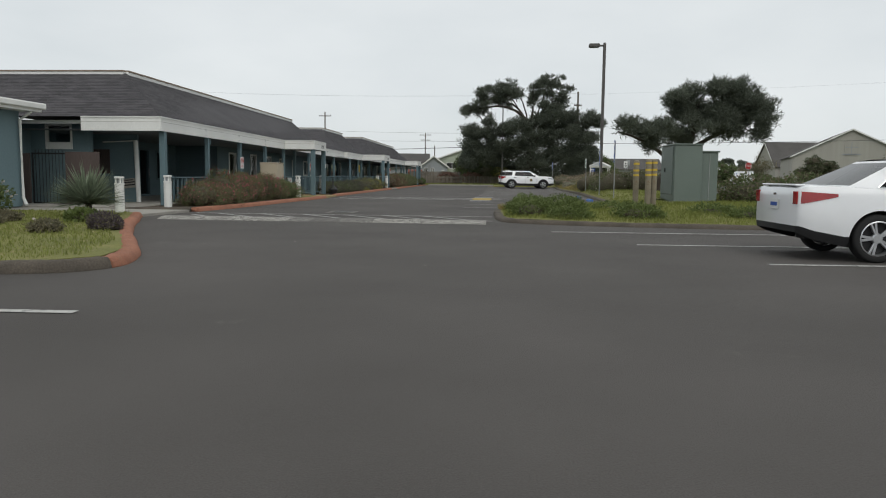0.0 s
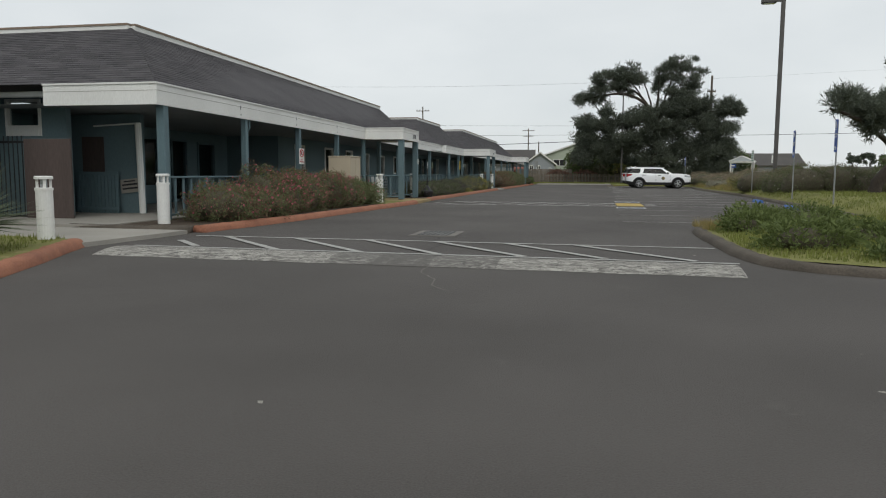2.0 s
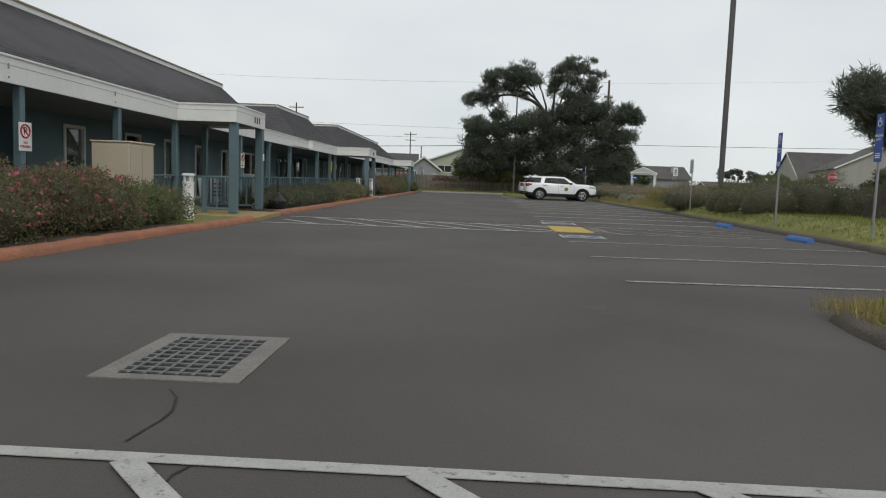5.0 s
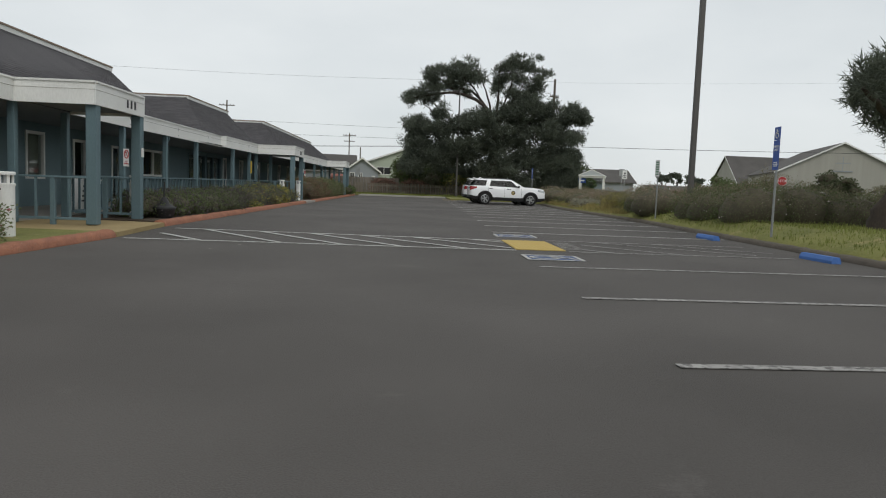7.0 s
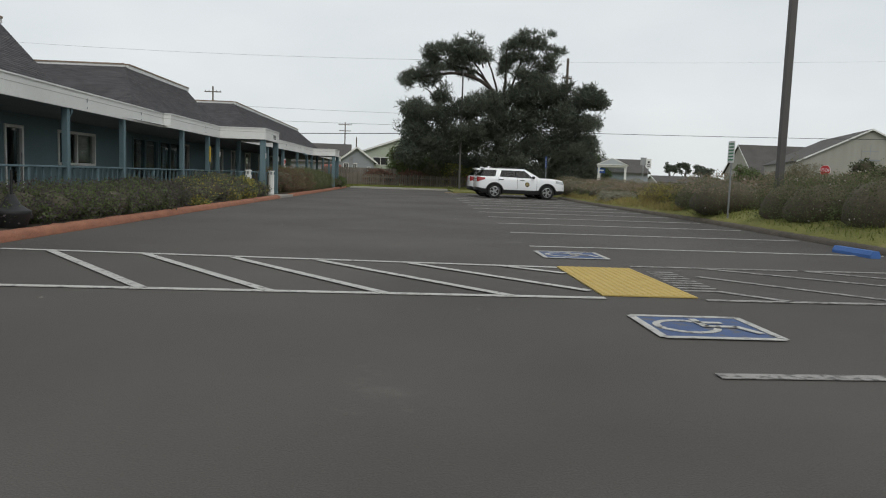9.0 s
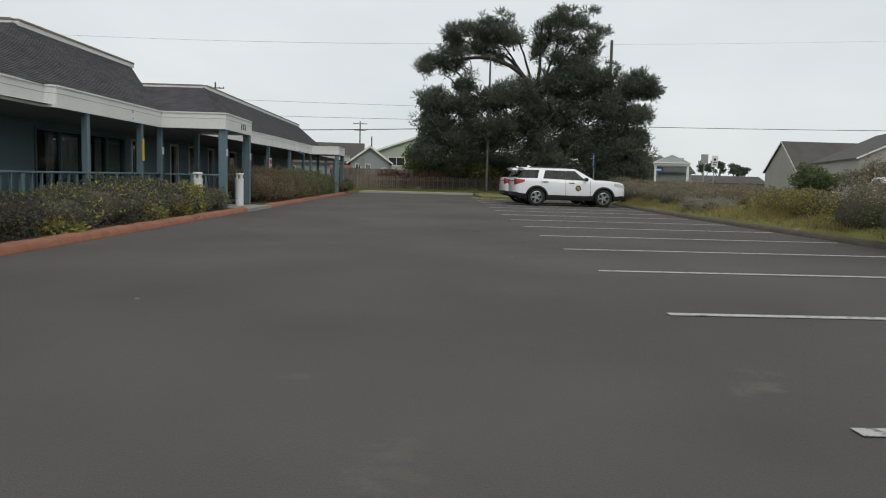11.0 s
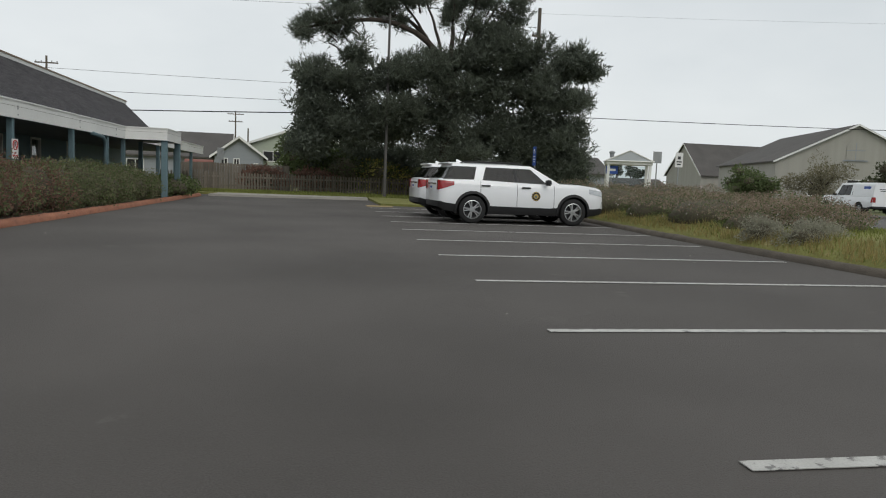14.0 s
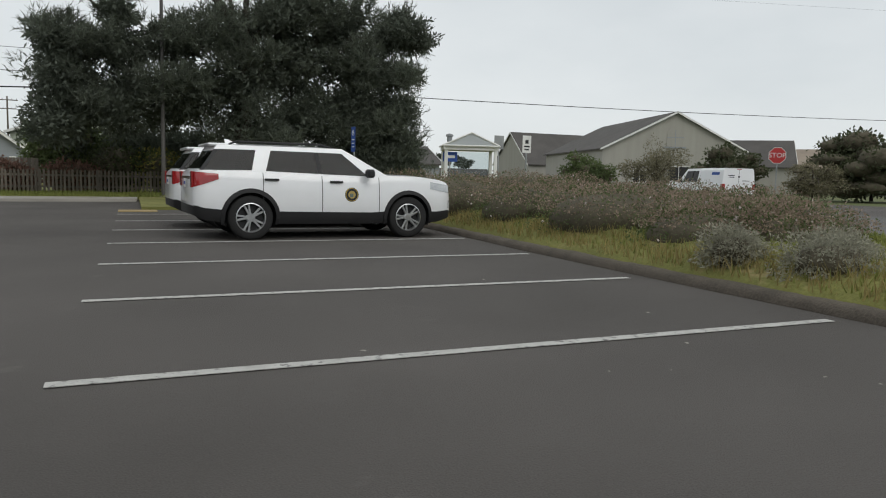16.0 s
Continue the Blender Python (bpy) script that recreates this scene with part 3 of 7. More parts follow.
mark("crossing_line", stripe(MB(), (-7.4, 34.4), (-6.35, 33.16), 0.10, 0.0105), LINE, "white diagonal of the crossing")
for a, b in (((0.63, 35.06), (2.2, 33.45)), ((0.39, 33.95), (0.88, 33.42)), ((1.0, 35.9), (3.7, 33.95)), ((2.3, 35.97), (4.3, 34.5)), ((0.1, 35.9), (4.4, 36.0)), ((0.05, 33.38), (4.2, 33.5))):
    mark("aisle_line", stripe(MB(), a, b, 0.09), LINE_OLD, "faded white line of the access aisle")
word = MB()
for i in range(9):
    word.box(0.05 + 0.012 * i, 33.92 + 0.18 * i, 0.005, 0.46, 33.99 + 0.18 * i, 0.008)
mark("aisle_lettering", word, LINE_OLD, "worn white lettering on the asphalt")


def badge(name, cx, cy, w, h):
    """A blue stall badge with a white border and the wheelchair figure."""
    e = thing(name, "worn blue accessible parking badge painted on asphalt", "marking", pose(cx, cy, 0), group="accessible badges")
    part("field", MB().box(-w / 2, -h / 2, 0.005, w / 2, h / 2, 0.008), BLUE_FADED, e)
    edge = MB()
    for a, b in (((-w / 2, -h / 2), (w / 2, -h / 2)), ((-w / 2, h / 2), (w / 2, h / 2)), ((-w / 2, -h / 2), (-w / 2, h / 2)), ((w / 2, -h / 2), (w / 2, h / 2))):
        stripe(edge, a, b, 0.06, 0.010)
    part("border", edge, LINE, e)
    fig = MB()
    ring = [(0.22 * math.cos(a), 0.22 * math.sin(a)) for a in np.linspace(0.9, 6.0, 14)]
    for p, q in zip(ring, ring[1:]):
        stripe(fig, (p[0] - 0.12, p[1]), (q[0] - 0.12, q[1]), 0.055, 0.010)
    for p, q in (((0.02, 0.27), (0.02, -0.02)), ((0.02, 0.0), (0.26, 0.0)), ((0.25, 0.02), (0.34, -0.22)), ((0.0, 0.14), (0.2, 0.14))):
        stripe(fig, p, q, 0.06, 0.014)
    part("figure", fig, LINE, e)
    return e


badge("accessible_badge", -0.5, 32.12, 0.85, 0.78)
badge("accessible_badge", -0.4, 37.08, 0.86, 0.86)

pad = thing("tactile_pad", "yellow tactile paving pad with raised domes", "tactile pad", pose(-0.44, 34.56, 0))
part("mat", MB().box(-0.45, -1.07, 0.004, 0.45, 1.07, 0.016), TACTILE, pad)
dome = MB().lathe([(0.028, 0.0), (0.022, 0.007), (0.012, 0.009)], 6)
dome_mesh = dome.mesh("dome")
dome_mesh.materials.append(TACTILE)
for i in range(12):
    for j in range(24):
        piece("dome", dome_mesh, pad, pose(-0.41 + i * 0.0745, -1.02 + j * 0.0887, 0.016))
pad2 = thing("tactile_pad", "faded yellow tactile pad by the verge", "tactile pad", pose(0.1, 75.3, 0))
part("mat", MB().box(-0.5, -0.5, 0.004, 0.5, 0.5, 0.016), CONCRETE_TAN, pad2)

hump = thing("speed_hump", "raised asphalt speed hump with scuffed white paint", "speed hump")
prof = [(-0.50, 0.004), (-0.40, 0.026), (-0.2, 0.060), (0.0, 0.070), (0.2, 0.060), (0.38, 0.028), (0.46, 0.004)]
def hump_strip(x0, x1, n):
    """A stretch of the hump between two places along it."""
    mb, rings = MB(), []
    for i in range(n + 1):
        x = x0 + (x1 - x0) * i / n
        yc = 16.76 - 0.03 * (x + 4.2) + 0.02 * math.sin(x * 5.2)
        rings.append([(x, yc + o, h + (0.004 * noise.noise(Vector((x * 2, o * 4, 0))) if h > 0.02 else 0)) for o, h in prof] + [(x, yc, -0.02)])
    return mb.loft(rings, True)
for x0, x1, m_, t_ in ((-8.15, -4.9, HUMP, "painted_stretch"), (-4.9, -4.3, HUMP_MID, "scuffed_stretch"), (-4.3, -3.6, HUMP_BARE, "worn_stretch"), (-3.6, -2.8, HUMP_MID, "scuffed_stretch"), (-2.8, -0.1, HUMP, "painted_stretch")):
    part(t_, hump_strip(x0, x1, max(int((x1 - x0) * 6), 4)), m_, hump)

grate = thing("storm_drain", "steel drain grate in a concrete collar", "drain", pose(-4.47, 20.9, 0))
part("collar", MB().box(-0.40, -0.55, -0.01, -0.28, 0.55, 0.008).box(0.28, -0.55, -0.01, 0.41, 0.55, 0.008).box(-0.28, -0.55, -0.01, 0.28, -0.46, 0.008).box(-0.28, 0.46, -0.01, 0.28, 0.55, 0.008), CONCRETE_DIRTY, grate)
# No hollow here: a flat black sheet paints the shade below the bars.
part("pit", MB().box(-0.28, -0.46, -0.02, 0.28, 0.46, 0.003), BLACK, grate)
bar = MB().box(-0.28, -0.012, 0.004, 0.28, 0.012, 0.014).mesh("bar")
bar.materials.append(GRATE_STEEL)
for i in range(10):
    piece("bar", bar, grate, pose(0, -0.42 + i * 0.0935, 0))
cross = MB().box(-0.01, -0.46, 0.0045, 0.01, 0.46, 0.0145).mesh("crossbar")
cross.materials.append(GRATE_STEEL)
for i in range(6):
    piece("crossbar", cross, grate, pose(-0.22 + i * 0.088, 0, 0))


# ---- the long building: three mansard blocks with one porch ----
def fx(y):
    """The x of the porch fascia."""
    return float(np.interp(y, [21, 34.5, 41, 49.7, 49.8, 55.5, 62, 66, 73.5, 90], [-10.13, -10.12, -10.3, -10.28, -10.08, -9.95, -9.5, -9.2, -8.95, -8.7]))


FB, FT, RT = 2.39, 2.79, 4.61
FALL = Matrix.Translation((0, 24, 0)) @ Matrix.Rotation(-0.0055, 4, "X") @ Matrix.Translation((0, -24, 0))


def fb(y):
    """Underside of the fascia, which falls slightly along the building."""
    return FB - 0.0055 * (y - 24)


house_1 = thing("commercial_building", "long teal one-storey building with dark mansard roofs", "building", FALL)


def fascia_run(pts, b=FB, t=FT):
    """White boards along a line of points, 5 cm thick, with a thin cap."""
    for p, q in zip(pts, pts[1:]):
        p, q = Vector((*p, 0)), Vector((*q, 0))
        d = (q - p).normalized()
        s = Vector((d.y, -d.x, 0)) * 0.05
        mb = MB().prism([p + Vector((0, 0, b)), q + Vector((0, 0, b)), q + Vector((0, 0, b)) - s, p + Vector((0, 0, b)) - s], (0, 0, t - b))
        f = part("fascia", mb, WHITE, house_1, "white painted fascia board")
        s2 = s * 0.5
        cap = MB().prism([p + s2 + Vector((0, 0, t)), q + s2 + Vector((0, 0, t)), q - s + Vector((0, 0, t)), p - s + Vector((0, 0, t))], (0, 0, 0.035))
        part("drip_edge", cap, WHITE, f)
        groove = MB().prism([p + s * 0.08 + Vector((0, 0, b + 0.27)), q + s * 0.08 + Vector((0, 0, b + 0.27)), q + Vector((0, 0, b + 0.27)), p + Vector((0, 0, b + 0.27))], (0, 0, 0.008))
        part("joint", groove, CONCRETE, f)


PA, PB, PC = (34.5, 37.0), (55.1, 58.0), (74.0, 76.7)
PX = {34.5: -8.65, 55.1: -8.25, 74.0: -7.55}
fascia_run([(-12.68, 21.08), (-10.13, 21.08)])
run = [(-10.13, 21.08)]
for a, b in (PA, PB, PC):
    run += [(fx(a), a), (PX[a], a), (PX[a], b), (fx(b), b)]
    if b == 37.0:
        run += [(fx(41), 41), (fx(49.7), 49.7), (fx(49.8), 49.8)]
    if b == 58.0:
        run += [(fx(62), 62), (fx(66), 66)]
run.append((fx(90), 90))
for p, q in zip(run, run[1:]):
    front = abs(p[0] - q[0]) < 1e-6
    fascia_run([(p[0], p[1] + 0.051), (q[0], q[1] - 0.051)] if front else [p, q])
    if q[1] - p[1] > 3:
        for k in range(1, int((q[1] - p[1]) / 3.4) + 1):
            t = k * 3.4 / (q[1] - p[1])
            x, y = p[0] + (q[0] - p[0]) * t, p[1] + (q[1] - p[1]) * t
            part("bolt_plate", MB().box(x + 0.045, y - 0.018, FB + 0.2, x + 0.056, y + 0.018, FB + 0.29, 0.003), GALV, house_1)
            part("bolt_head", MB().box(x + 0.045, y - 0.012, FB + 0.06, x + 0.06, y + 0.012, FB + 0.09, 0.003), GALV, house_1)
# porch ceilings
ceil = MB()
CY = [21.14, 24, 28, 34.5, 37, 40, 45, 50, 55.7, 60, 65, 75, 90]
for a, b in zip(CY, CY[1:]):
    ceil.poly([(fx(a) - 0.06, a, FB + 0.05), (fx(b) - 0.06, b, FB + 0.05), (-15.0, b, FB + 0.05), (-15.0, a, FB + 0.05)])
for a, b in (PA, PB, PC):
    ceil.poly([(PX[a] - 0.03, a + 0.03, FB + 0.06), (PX[a] - 0.03, b - 0.03, FB + 0.06), (fx(b) - 0.05, b - 0.03, FB + 0.06), (fx(a) - 0.05, a + 0.03, FB + 0.06)])
tagged(obj("ceiling", ceil, SOFFIT), "dark porch ceiling boards", "ceiling", kind="structure").matrix_basis = FALL
ptops = MB()
for a, b in (PA, PB, PC):
    ptops.box(fx(a) - 0.3, a + 0.02, FT - 0.03, PX[a] - 0.02, b - 0.02, FT + 0.015)
part("porch_roof", ptops, SHINGLE, house_1, "flat dark porch roof")


def shingled(corners, parent, first=0):
    """Courses of overlapping shingles on a sloping four-sided face: bottom pair, top pair."""
    bl, br, tr, tl = [Vector(c) for c in corners]
    n = ((br - bl).cross(tl - bl)).normalized()
    rows = max(2, int(((tl - bl).length + (tr - br).length) / 2 / 0.15))
    rest, made = MB(), 0
    for r in range(rows):
        a, b = bl.lerp(tl, r / rows), br.lerp(tr, r / rows)
        a2, b2 = bl.lerp(tl, (r + 1.12) / rows), br.lerp(tr, (r + 1.12) / rows)
        w = (b - a).length
        cols = max(1, int(w / 0.32))
        sh = (r % 2) * 0.5 / cols
        for c in range(cols + 1):
            u0, u1 = max(0, c / cols - sh), min(1, (c + 1) / cols - sh)
            if u1 - u0 < 0.2 / cols:
                continue
            g = 0.006 / max(w, 0.1)
            p = [a.lerp(b, u0 + g), a.lerp(b, u1 - g), a2.lerp(b2, u1 - g), a2.lerp(b2, u0 + g)]
            lift = 0.011 + 0.004 * random.random()
            vs = [p[0] + n * lift, p[1] + n * lift, p[2] + n * 0.004, p[3] + n * 0.004, p[0], p[1]]
            fs = [(0, 1, 2, 3), (4, 5, 1, 0), (4, 0, 3), (5, 2, 1)]
            if made < first:
                made += 1
                me = bpy.data.meshes.new("shingle")
                o = vs[0].copy()
                me.from_pydata([tuple(v - o) for v in vs], [], fs)
                me.materials.append(SHINGLE_PIECE)
                s = new("shingle", me)
                s.parent, s.location = parent, o
            else:
                rest.add([tuple(v) for v in vs], fs)
    tagged(part("shingles", rest, SHINGLE, parent), kind="stuff")


def mansard(y0, y1, yb0, yb1, xr, xr1, xb0, xb1, back=-30.0, first=0):
    """A mansard block: ridge edge at xr from y0 to y1; eaves on the fascia from yb0 to yb1."""
    zb = FT + 0.03
    roof = part("roof", MB().add(
        [(xb0, yb0, zb), (xb1, yb1, zb), (xr1, y1, RT), (xr, y0, RT), (back, yb0, zb), (back, y0, RT), (back, yb1, zb), (back, y1, RT)],
        [(0, 1, 2, 3), (4, 0, 3, 5), (1, 6, 7, 2), (3, 2, 7, 5)]), SHINGLE, house_1, "dark grey shingled mansard roof")
    shingled([(xb0, yb0, zb), (xb1, yb1, zb), (xr1, y1, RT), (xr, y0, RT)], roof, first)
    shingled([(back, yb0, zb), (xb0, yb0, zb), (xr, y0, RT), (back, y0, RT)], roof)
    shingled([(xb1, yb1, zb), (back, yb1, zb), (back, y1, RT), (xr1, y1, RT)], roof)
    trim = MB()
    for p, q in (((xr, y0), (xr1, y1)), ((back, y0), (xr, y0)), ((xr1, y1), (back, y1))):
        p, q = Vector((*p, RT)), Vector((*q, RT))
        d = (q - p).normalized()
        s = Vector((d.y, -d.x, 0)) * 0.14
        up = Vector((0, 0, 0.045))
        trim.prism([p + s + up, q + s + up, q - s + up, p - s + up], (0, 0, 0.05))
    part("ridge_trim", trim, RIDGE_CAP, roof, "weathered tan ridge trim")
    white = MB()
    for p, q in (((xr, y0), (xr1, y1)), ((back, y0), (xr, y0)), ((xr1, y1), (back, y1))):
        p, q = Vector((*p, RT - 0.07)), Vector((*q, RT - 0.07))
        d = (q - p).normalized()
        s = Vector((d.y, -d.x, 0)) * 0.12
        white.prism([p + s, q + s, q - s * 0.2, p - s * 0.2], (0, 0, 0.113))
    part("ridge_board", white, WHITE, roof, "white board under the ridge trim")
    return roof


mansard(24.5, 45.7, 21.13, 43.2, -12.97, -12.95, -10.18, -10.36, first=300)
mansard(53.0, 59.5, 47.4, 55.3, -12.65, -12.55, -10.3, -10.08)
mansard(64.85, 85.2, 60.2, 80.0, -11.8, -11.75, -9.75, -9.1)
# low flat roof between the blocks and behind
for a, b, x in ((42.9, 53.2, -10.4), (55.1, 65.0, -10.05), (79.8, 90, -9.1)):
    part("flat_roof", MB().box(-30, a, FT - 0.05, x, b, FT + 0.02), SHINGLE, house_1, "flat dark roof between the blocks")


def wall_run(name, x, y0, y1, holes, z0=0.1, z1=FB + 0.05, t=0.16):
    """A wall along y at x (outer face), with openings [(ya, yb, za, zb)] right through it."""
    mb = MB()
    cuts = sorted(holes)
    y = y0
    for ya, yb, za, zb in cuts:
        mb.box(x - t, y, z0, x, ya, z1)
        if za > z0:
            mb.box(x - t, ya, z0, x, yb, za)
        if zb < z1:
            mb.box(x - t, ya, zb, x, yb, z1)
        y = yb
    mb.box(x - t, y, z0, x, y1, z1)
    return tagged(obj(name, mb, TEAL), "teal-painted board wall of the building", "wall", kind="structure")


WX, WR = -12.9, -14.9
def window_unit(name, x, ya, yb, za, zb, blind="", door=False):
    pale = ya > 33 and blind != "curtain"
    w = thing(name, ("glazed shop door with a white frame" if door and pale else "glazed shop door with a teal frame" if door else "shop window with a white frame" if pale else "shop window with a teal frame"), "door" if door else "window", kind="structure")
    f, m_ = 0.08, WHITE if pale else TEAL_TRIM
    for b in ((ya, za, ya + f, zb), (yb - f, za, yb, zb), (ya + f, zb - f, yb - f, zb), (ya + f, za, yb - f, za + f)):
        part("frame", MB().box(x - 0.12, b[0], b[1], x + 0.035, b[2], b[3], 0.006), m_, w)
    mid = (ya + yb) / 2
    if yb - ya > 1.8:
        part("mullion", MB().box(x - 0.09, mid - 0.03, za + f, x + 0.015, mid + 0.03, zb - f, 0.005), m_, w)
    g = part("pane", MB().box(x - 0.055, ya + f, za + f, x - 0.045, yb - f, zb - f), GLASS, w)
    g.visible_shadow = False
    if blind == "curtain":
        for k, (p, q) in enumerate(((0.02, 0.10), (0.30, 0.47), (0.62, 0.98))):
            fold = [(ya + (yb - ya) * (p + (q - p) * j / 24), x - 0.17 + 0.03 * math.sin(j * 1.9 + k)) for j in range(25)]
            mb = MB()
            mb.add([(c, r_, z) for z in (za + 0.02, zb - 0.1) for r_, c in fold] + [(c - 0.008, r_, z) for z in (za + 0.02, zb - 0.1) for r_, c in fold],
                   [(j, j + 1, 26 + j, 25 + j) for j in range(24)] + [(50 + j + 1, 50 + j, 75 + j, 76 + j) for j in range(24)])
            part("curtain", mb, CURTAIN, w, "grey hanging curtain", smooth=True)
    elif blind:
        lo = mid + 0.03 if blind == "half" else ya + f + 0.02
        part("blind", MB().box(x - 0.11, lo, za + f + 0.02, x - 0.10, yb - f - 0.02, zb - f), BLIND, w, "closed pale window blind")
    if door:
        part("handle", MB().tube([(x + 0.05, yb - 0.16, 0.95), (x + 0.05, yb - 0.16, 1.3)], 0.014), GALV, w, "steel pull handle")
    return w


OPEN = [(23.2, 25.0, 0.95, 2.1), (26.2, 28.6, 0.6, 2.15), (29.2, 30.2, 0.12, 2.15), (30.8, 32.0, 0.8, 2.1), (34.4, 35.4, 0.12, 2.15), (37.6, 38.6, 0.12, 2.15), (40.3, 41.3, 0.85, 2.12), (43.0, 43.9, 0.12, 2.05), (45.8, 46.7, 0.12, 2.0), (48.6, 51.1, 1.0, 2.02), (54.25, 57.0, 0.35, 2.12), (57.15, 59.9, 0.35, 2.12), (60.35, 61.1, 0.12, 2.1), (64.1, 65.0, 0.12, 2.1), (66.3, 67.2, 0.9, 2.1), (69.0, 69.9, 0.12, 2.12), (72.5, 74.0, 0.9, 2.1), (76.5, 77.5, 0.12, 2.12), (80.5, 81.5, 0.12, 2.15)]
wall_run("wall_east", WX, 33.0, 90, [o for o in OPEN if o[0] > 33])
wall_run("wall_east_recess", WR, 21.0, 33.0, [o for o in OPEN if o[0] < 33])
tagged(obj("wall_step", MB().box(WR, 32.9, 0.1, WX, 33.0, FB + 0.05), TEAL), "teal-painted return wall of the porch", "wall", kind="structure")
for i, (ya, yb, za, zb) in enumerate(OPEN):
    door = za < 0.2
    window_unit(("door_%d" if door else "window_%d") % (i + 1), WX if ya > 33 else WR, ya, yb, za, zb, blind={6: "full", 9: "half", 10: "curtain", 11: "curtain", 14: "full"}.get(i, ""), door=door)
# Added backing behind the windows; its near-black colour carries the rooms' shade.
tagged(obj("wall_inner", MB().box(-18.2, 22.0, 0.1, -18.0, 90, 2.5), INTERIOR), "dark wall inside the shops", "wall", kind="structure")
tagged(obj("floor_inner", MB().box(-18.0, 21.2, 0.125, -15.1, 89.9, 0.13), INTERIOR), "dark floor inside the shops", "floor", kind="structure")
sw = MB()
for a, b, z0, z1 in ((-40, -16.0, 0.1, 2.75), (-16.0, -14.4, 0.1, 2.75), (-14.4, -13.5, 0.1, 1.85), (-14.4, -13.5, 2.65, 2.75), (-13.5, -12.9, 0.1, 2.75)):
    sw.box(a, 22, z0, b, 22.16, z1)
tagged(obj("wall_south", sw, TEAL), "teal-painted end wall of the building", "wall", kind="structure")
tagged(obj("wall_north", MB().box(-40, 89.84, 0.1, -13.06, 90.0, 2.5), TEAL), "teal-painted end wall of the building", "wall", kind="structure")
part("eave_gutter", MB().box(-40, 21.5, 2.62, -12.25, 21.62, 2.74, 0.02), WHITE, house_1, "white eave gutter")


def post(x, y, w=0.15, z0=0.1):
    z1 = fb(y) + 0.02
    return tagged(obj("porch_post", MB().box(x - w / 2, y - w / 2, z0, x + w / 2, y + w / 2, z1, 0.012), TEAL_TRIM), "teal-painted square wooden porch post", "post", group="porch posts")


POSTS = [21.45, 25.0, 28.4, 31.7, 40.3, 43.7, 46.9, 51.2, 54.0, 62.4, 65.4, 69.2, 72.3, 79.5, 83, 87]
for y in POSTS:
    post(fx(y) - 0.12, y, w=0.18 if y < 24 else 0.14)
for a, b in (PA, PB, PC):
    for y in (a + 0.2, b - 0.08):
        post(PX[a] - 0.12, y, w=0.20)
        post(fx(y) - 0.12, y, w=0.14)

BAL = MB().box(-0.02, -0.02, 0.0, 0.02, 0.02, 0.78).mesh("baluster")
BAL.materials.append(TEAL_TRIM)


def railing(x0, y0, x1, y1, z=0.1):
    e = thing("porch_railing", "teal-painted wooden railing with square balusters", "railing", pose(x0, y0, z), group="porch railings")
    d = Vector((x1 - x0, y1 - y0, 0))
    L = d.length
    m = Matrix.Rotation(math.atan2(d.y, d.x), 4, "Z")
    part("top_rail", MB().box(0, -0.045, 0.86, L, 0.045, 0.90, 0.008, m), TEAL_TRIM, e)
    part("bottom_rail", MB().box(0, -0.03, 0.08, L, 0.03, 0.13, 0.006, m), TEAL_TRIM, e)
    n = max(int(L / 0.30), 2)
    for i in range(1, n):
        if i == n // 2:
            part("middle_post", MB().box(L * i / n - 0.045, -0.04, -0.15, L * i / n + 0.045, 0.04, 0.858, 0.006, m), TEAL_TRIM, e)
        else:
            piece("baluster", BAL, e, m @ pose(L * i / n, 0, 0.10))
    return e


for a, b in ((21.45, 25.0), (25.0, 28.4), (28.4, 31.7), (31.7, 34.7), (36.9, 40.3), (40.3, 43.7), (43.7, 46.9), (46.9, 51.2), (51.2, 54.0), (54.0, 55.3), (57.9, 62.4), (62.4, 65.4), (65.4, 69.2)):
    railing(fx(a) - 0.12, a + 0.08, fx(b) - 0.12, b - 0.08)
for a in (34.62, 55.22):
    railing(-10.1 if a < 40 else -9.9, a, PX[34.5] - 0.2 if a < 40 else PX[55.1] - 0.2, a)
railing(-10.1, 36.92, -8.8, 36.92)
railing(-9.7, 57.92, -8.4, 57.92)


# the near building at the entrance
house_2 = thing("entrance_building", "teal building with a white eave gutter and downpipe", "building")
tagged(obj("wall_entrance", MB().box(-30, -6, 0.1, -13.8, 19.8, 2.9), TEAL), "teal-painted wall of the near building", "wall", kind="structure")
part("eave", MB().box(-30, -6.4, 2.87, -13.35, 20.2, 2.97), WHITE, house_2, "white boxed eave")
part("gutter", MB().box(-13.42, -6.4, 2.95, -13.25, 20.3, 3.13, 0.03), WHITE, house_2, "white gutter")
part("roof", MB().add([(-13.35, -6.4, 3.05), (-13.35, 20.25, 3.05), (-22, 20.25, 4.15), (-22, -6.4, 4.15)], [(0, 1, 2, 3)]), SHINGLE, house_2, "dark low-pitched roof")
part("downpipe", MB().tube([(-13.4, 19.75, 2.96), (-13.4, 19.75, 2.84), (-13.72, 19.72, 2.62), (-13.72, 19.72, 0.35), (-13.6, 19.68, 0.14)], 0.045, 8), WHITE, house_2, "white downpipe")
for i in range(3):
    part("number_bar", MB().box(-13.797, 18.35 + i * 0.2, 2.28, -13.785, 18.45 + i * 0.2, 2.52), GALV, house_2)
for yc, x in ((35.75, PX[34.5]), (56.5, PX[55.1])):
    for i in range(3):
        part("number_bar", MB().box(x + 0.001, yc + 0.25 + i * 0.2, 2.49, x + 0.012, yc + 0.32 + i * 0.2, 2.65), INK, house_1)


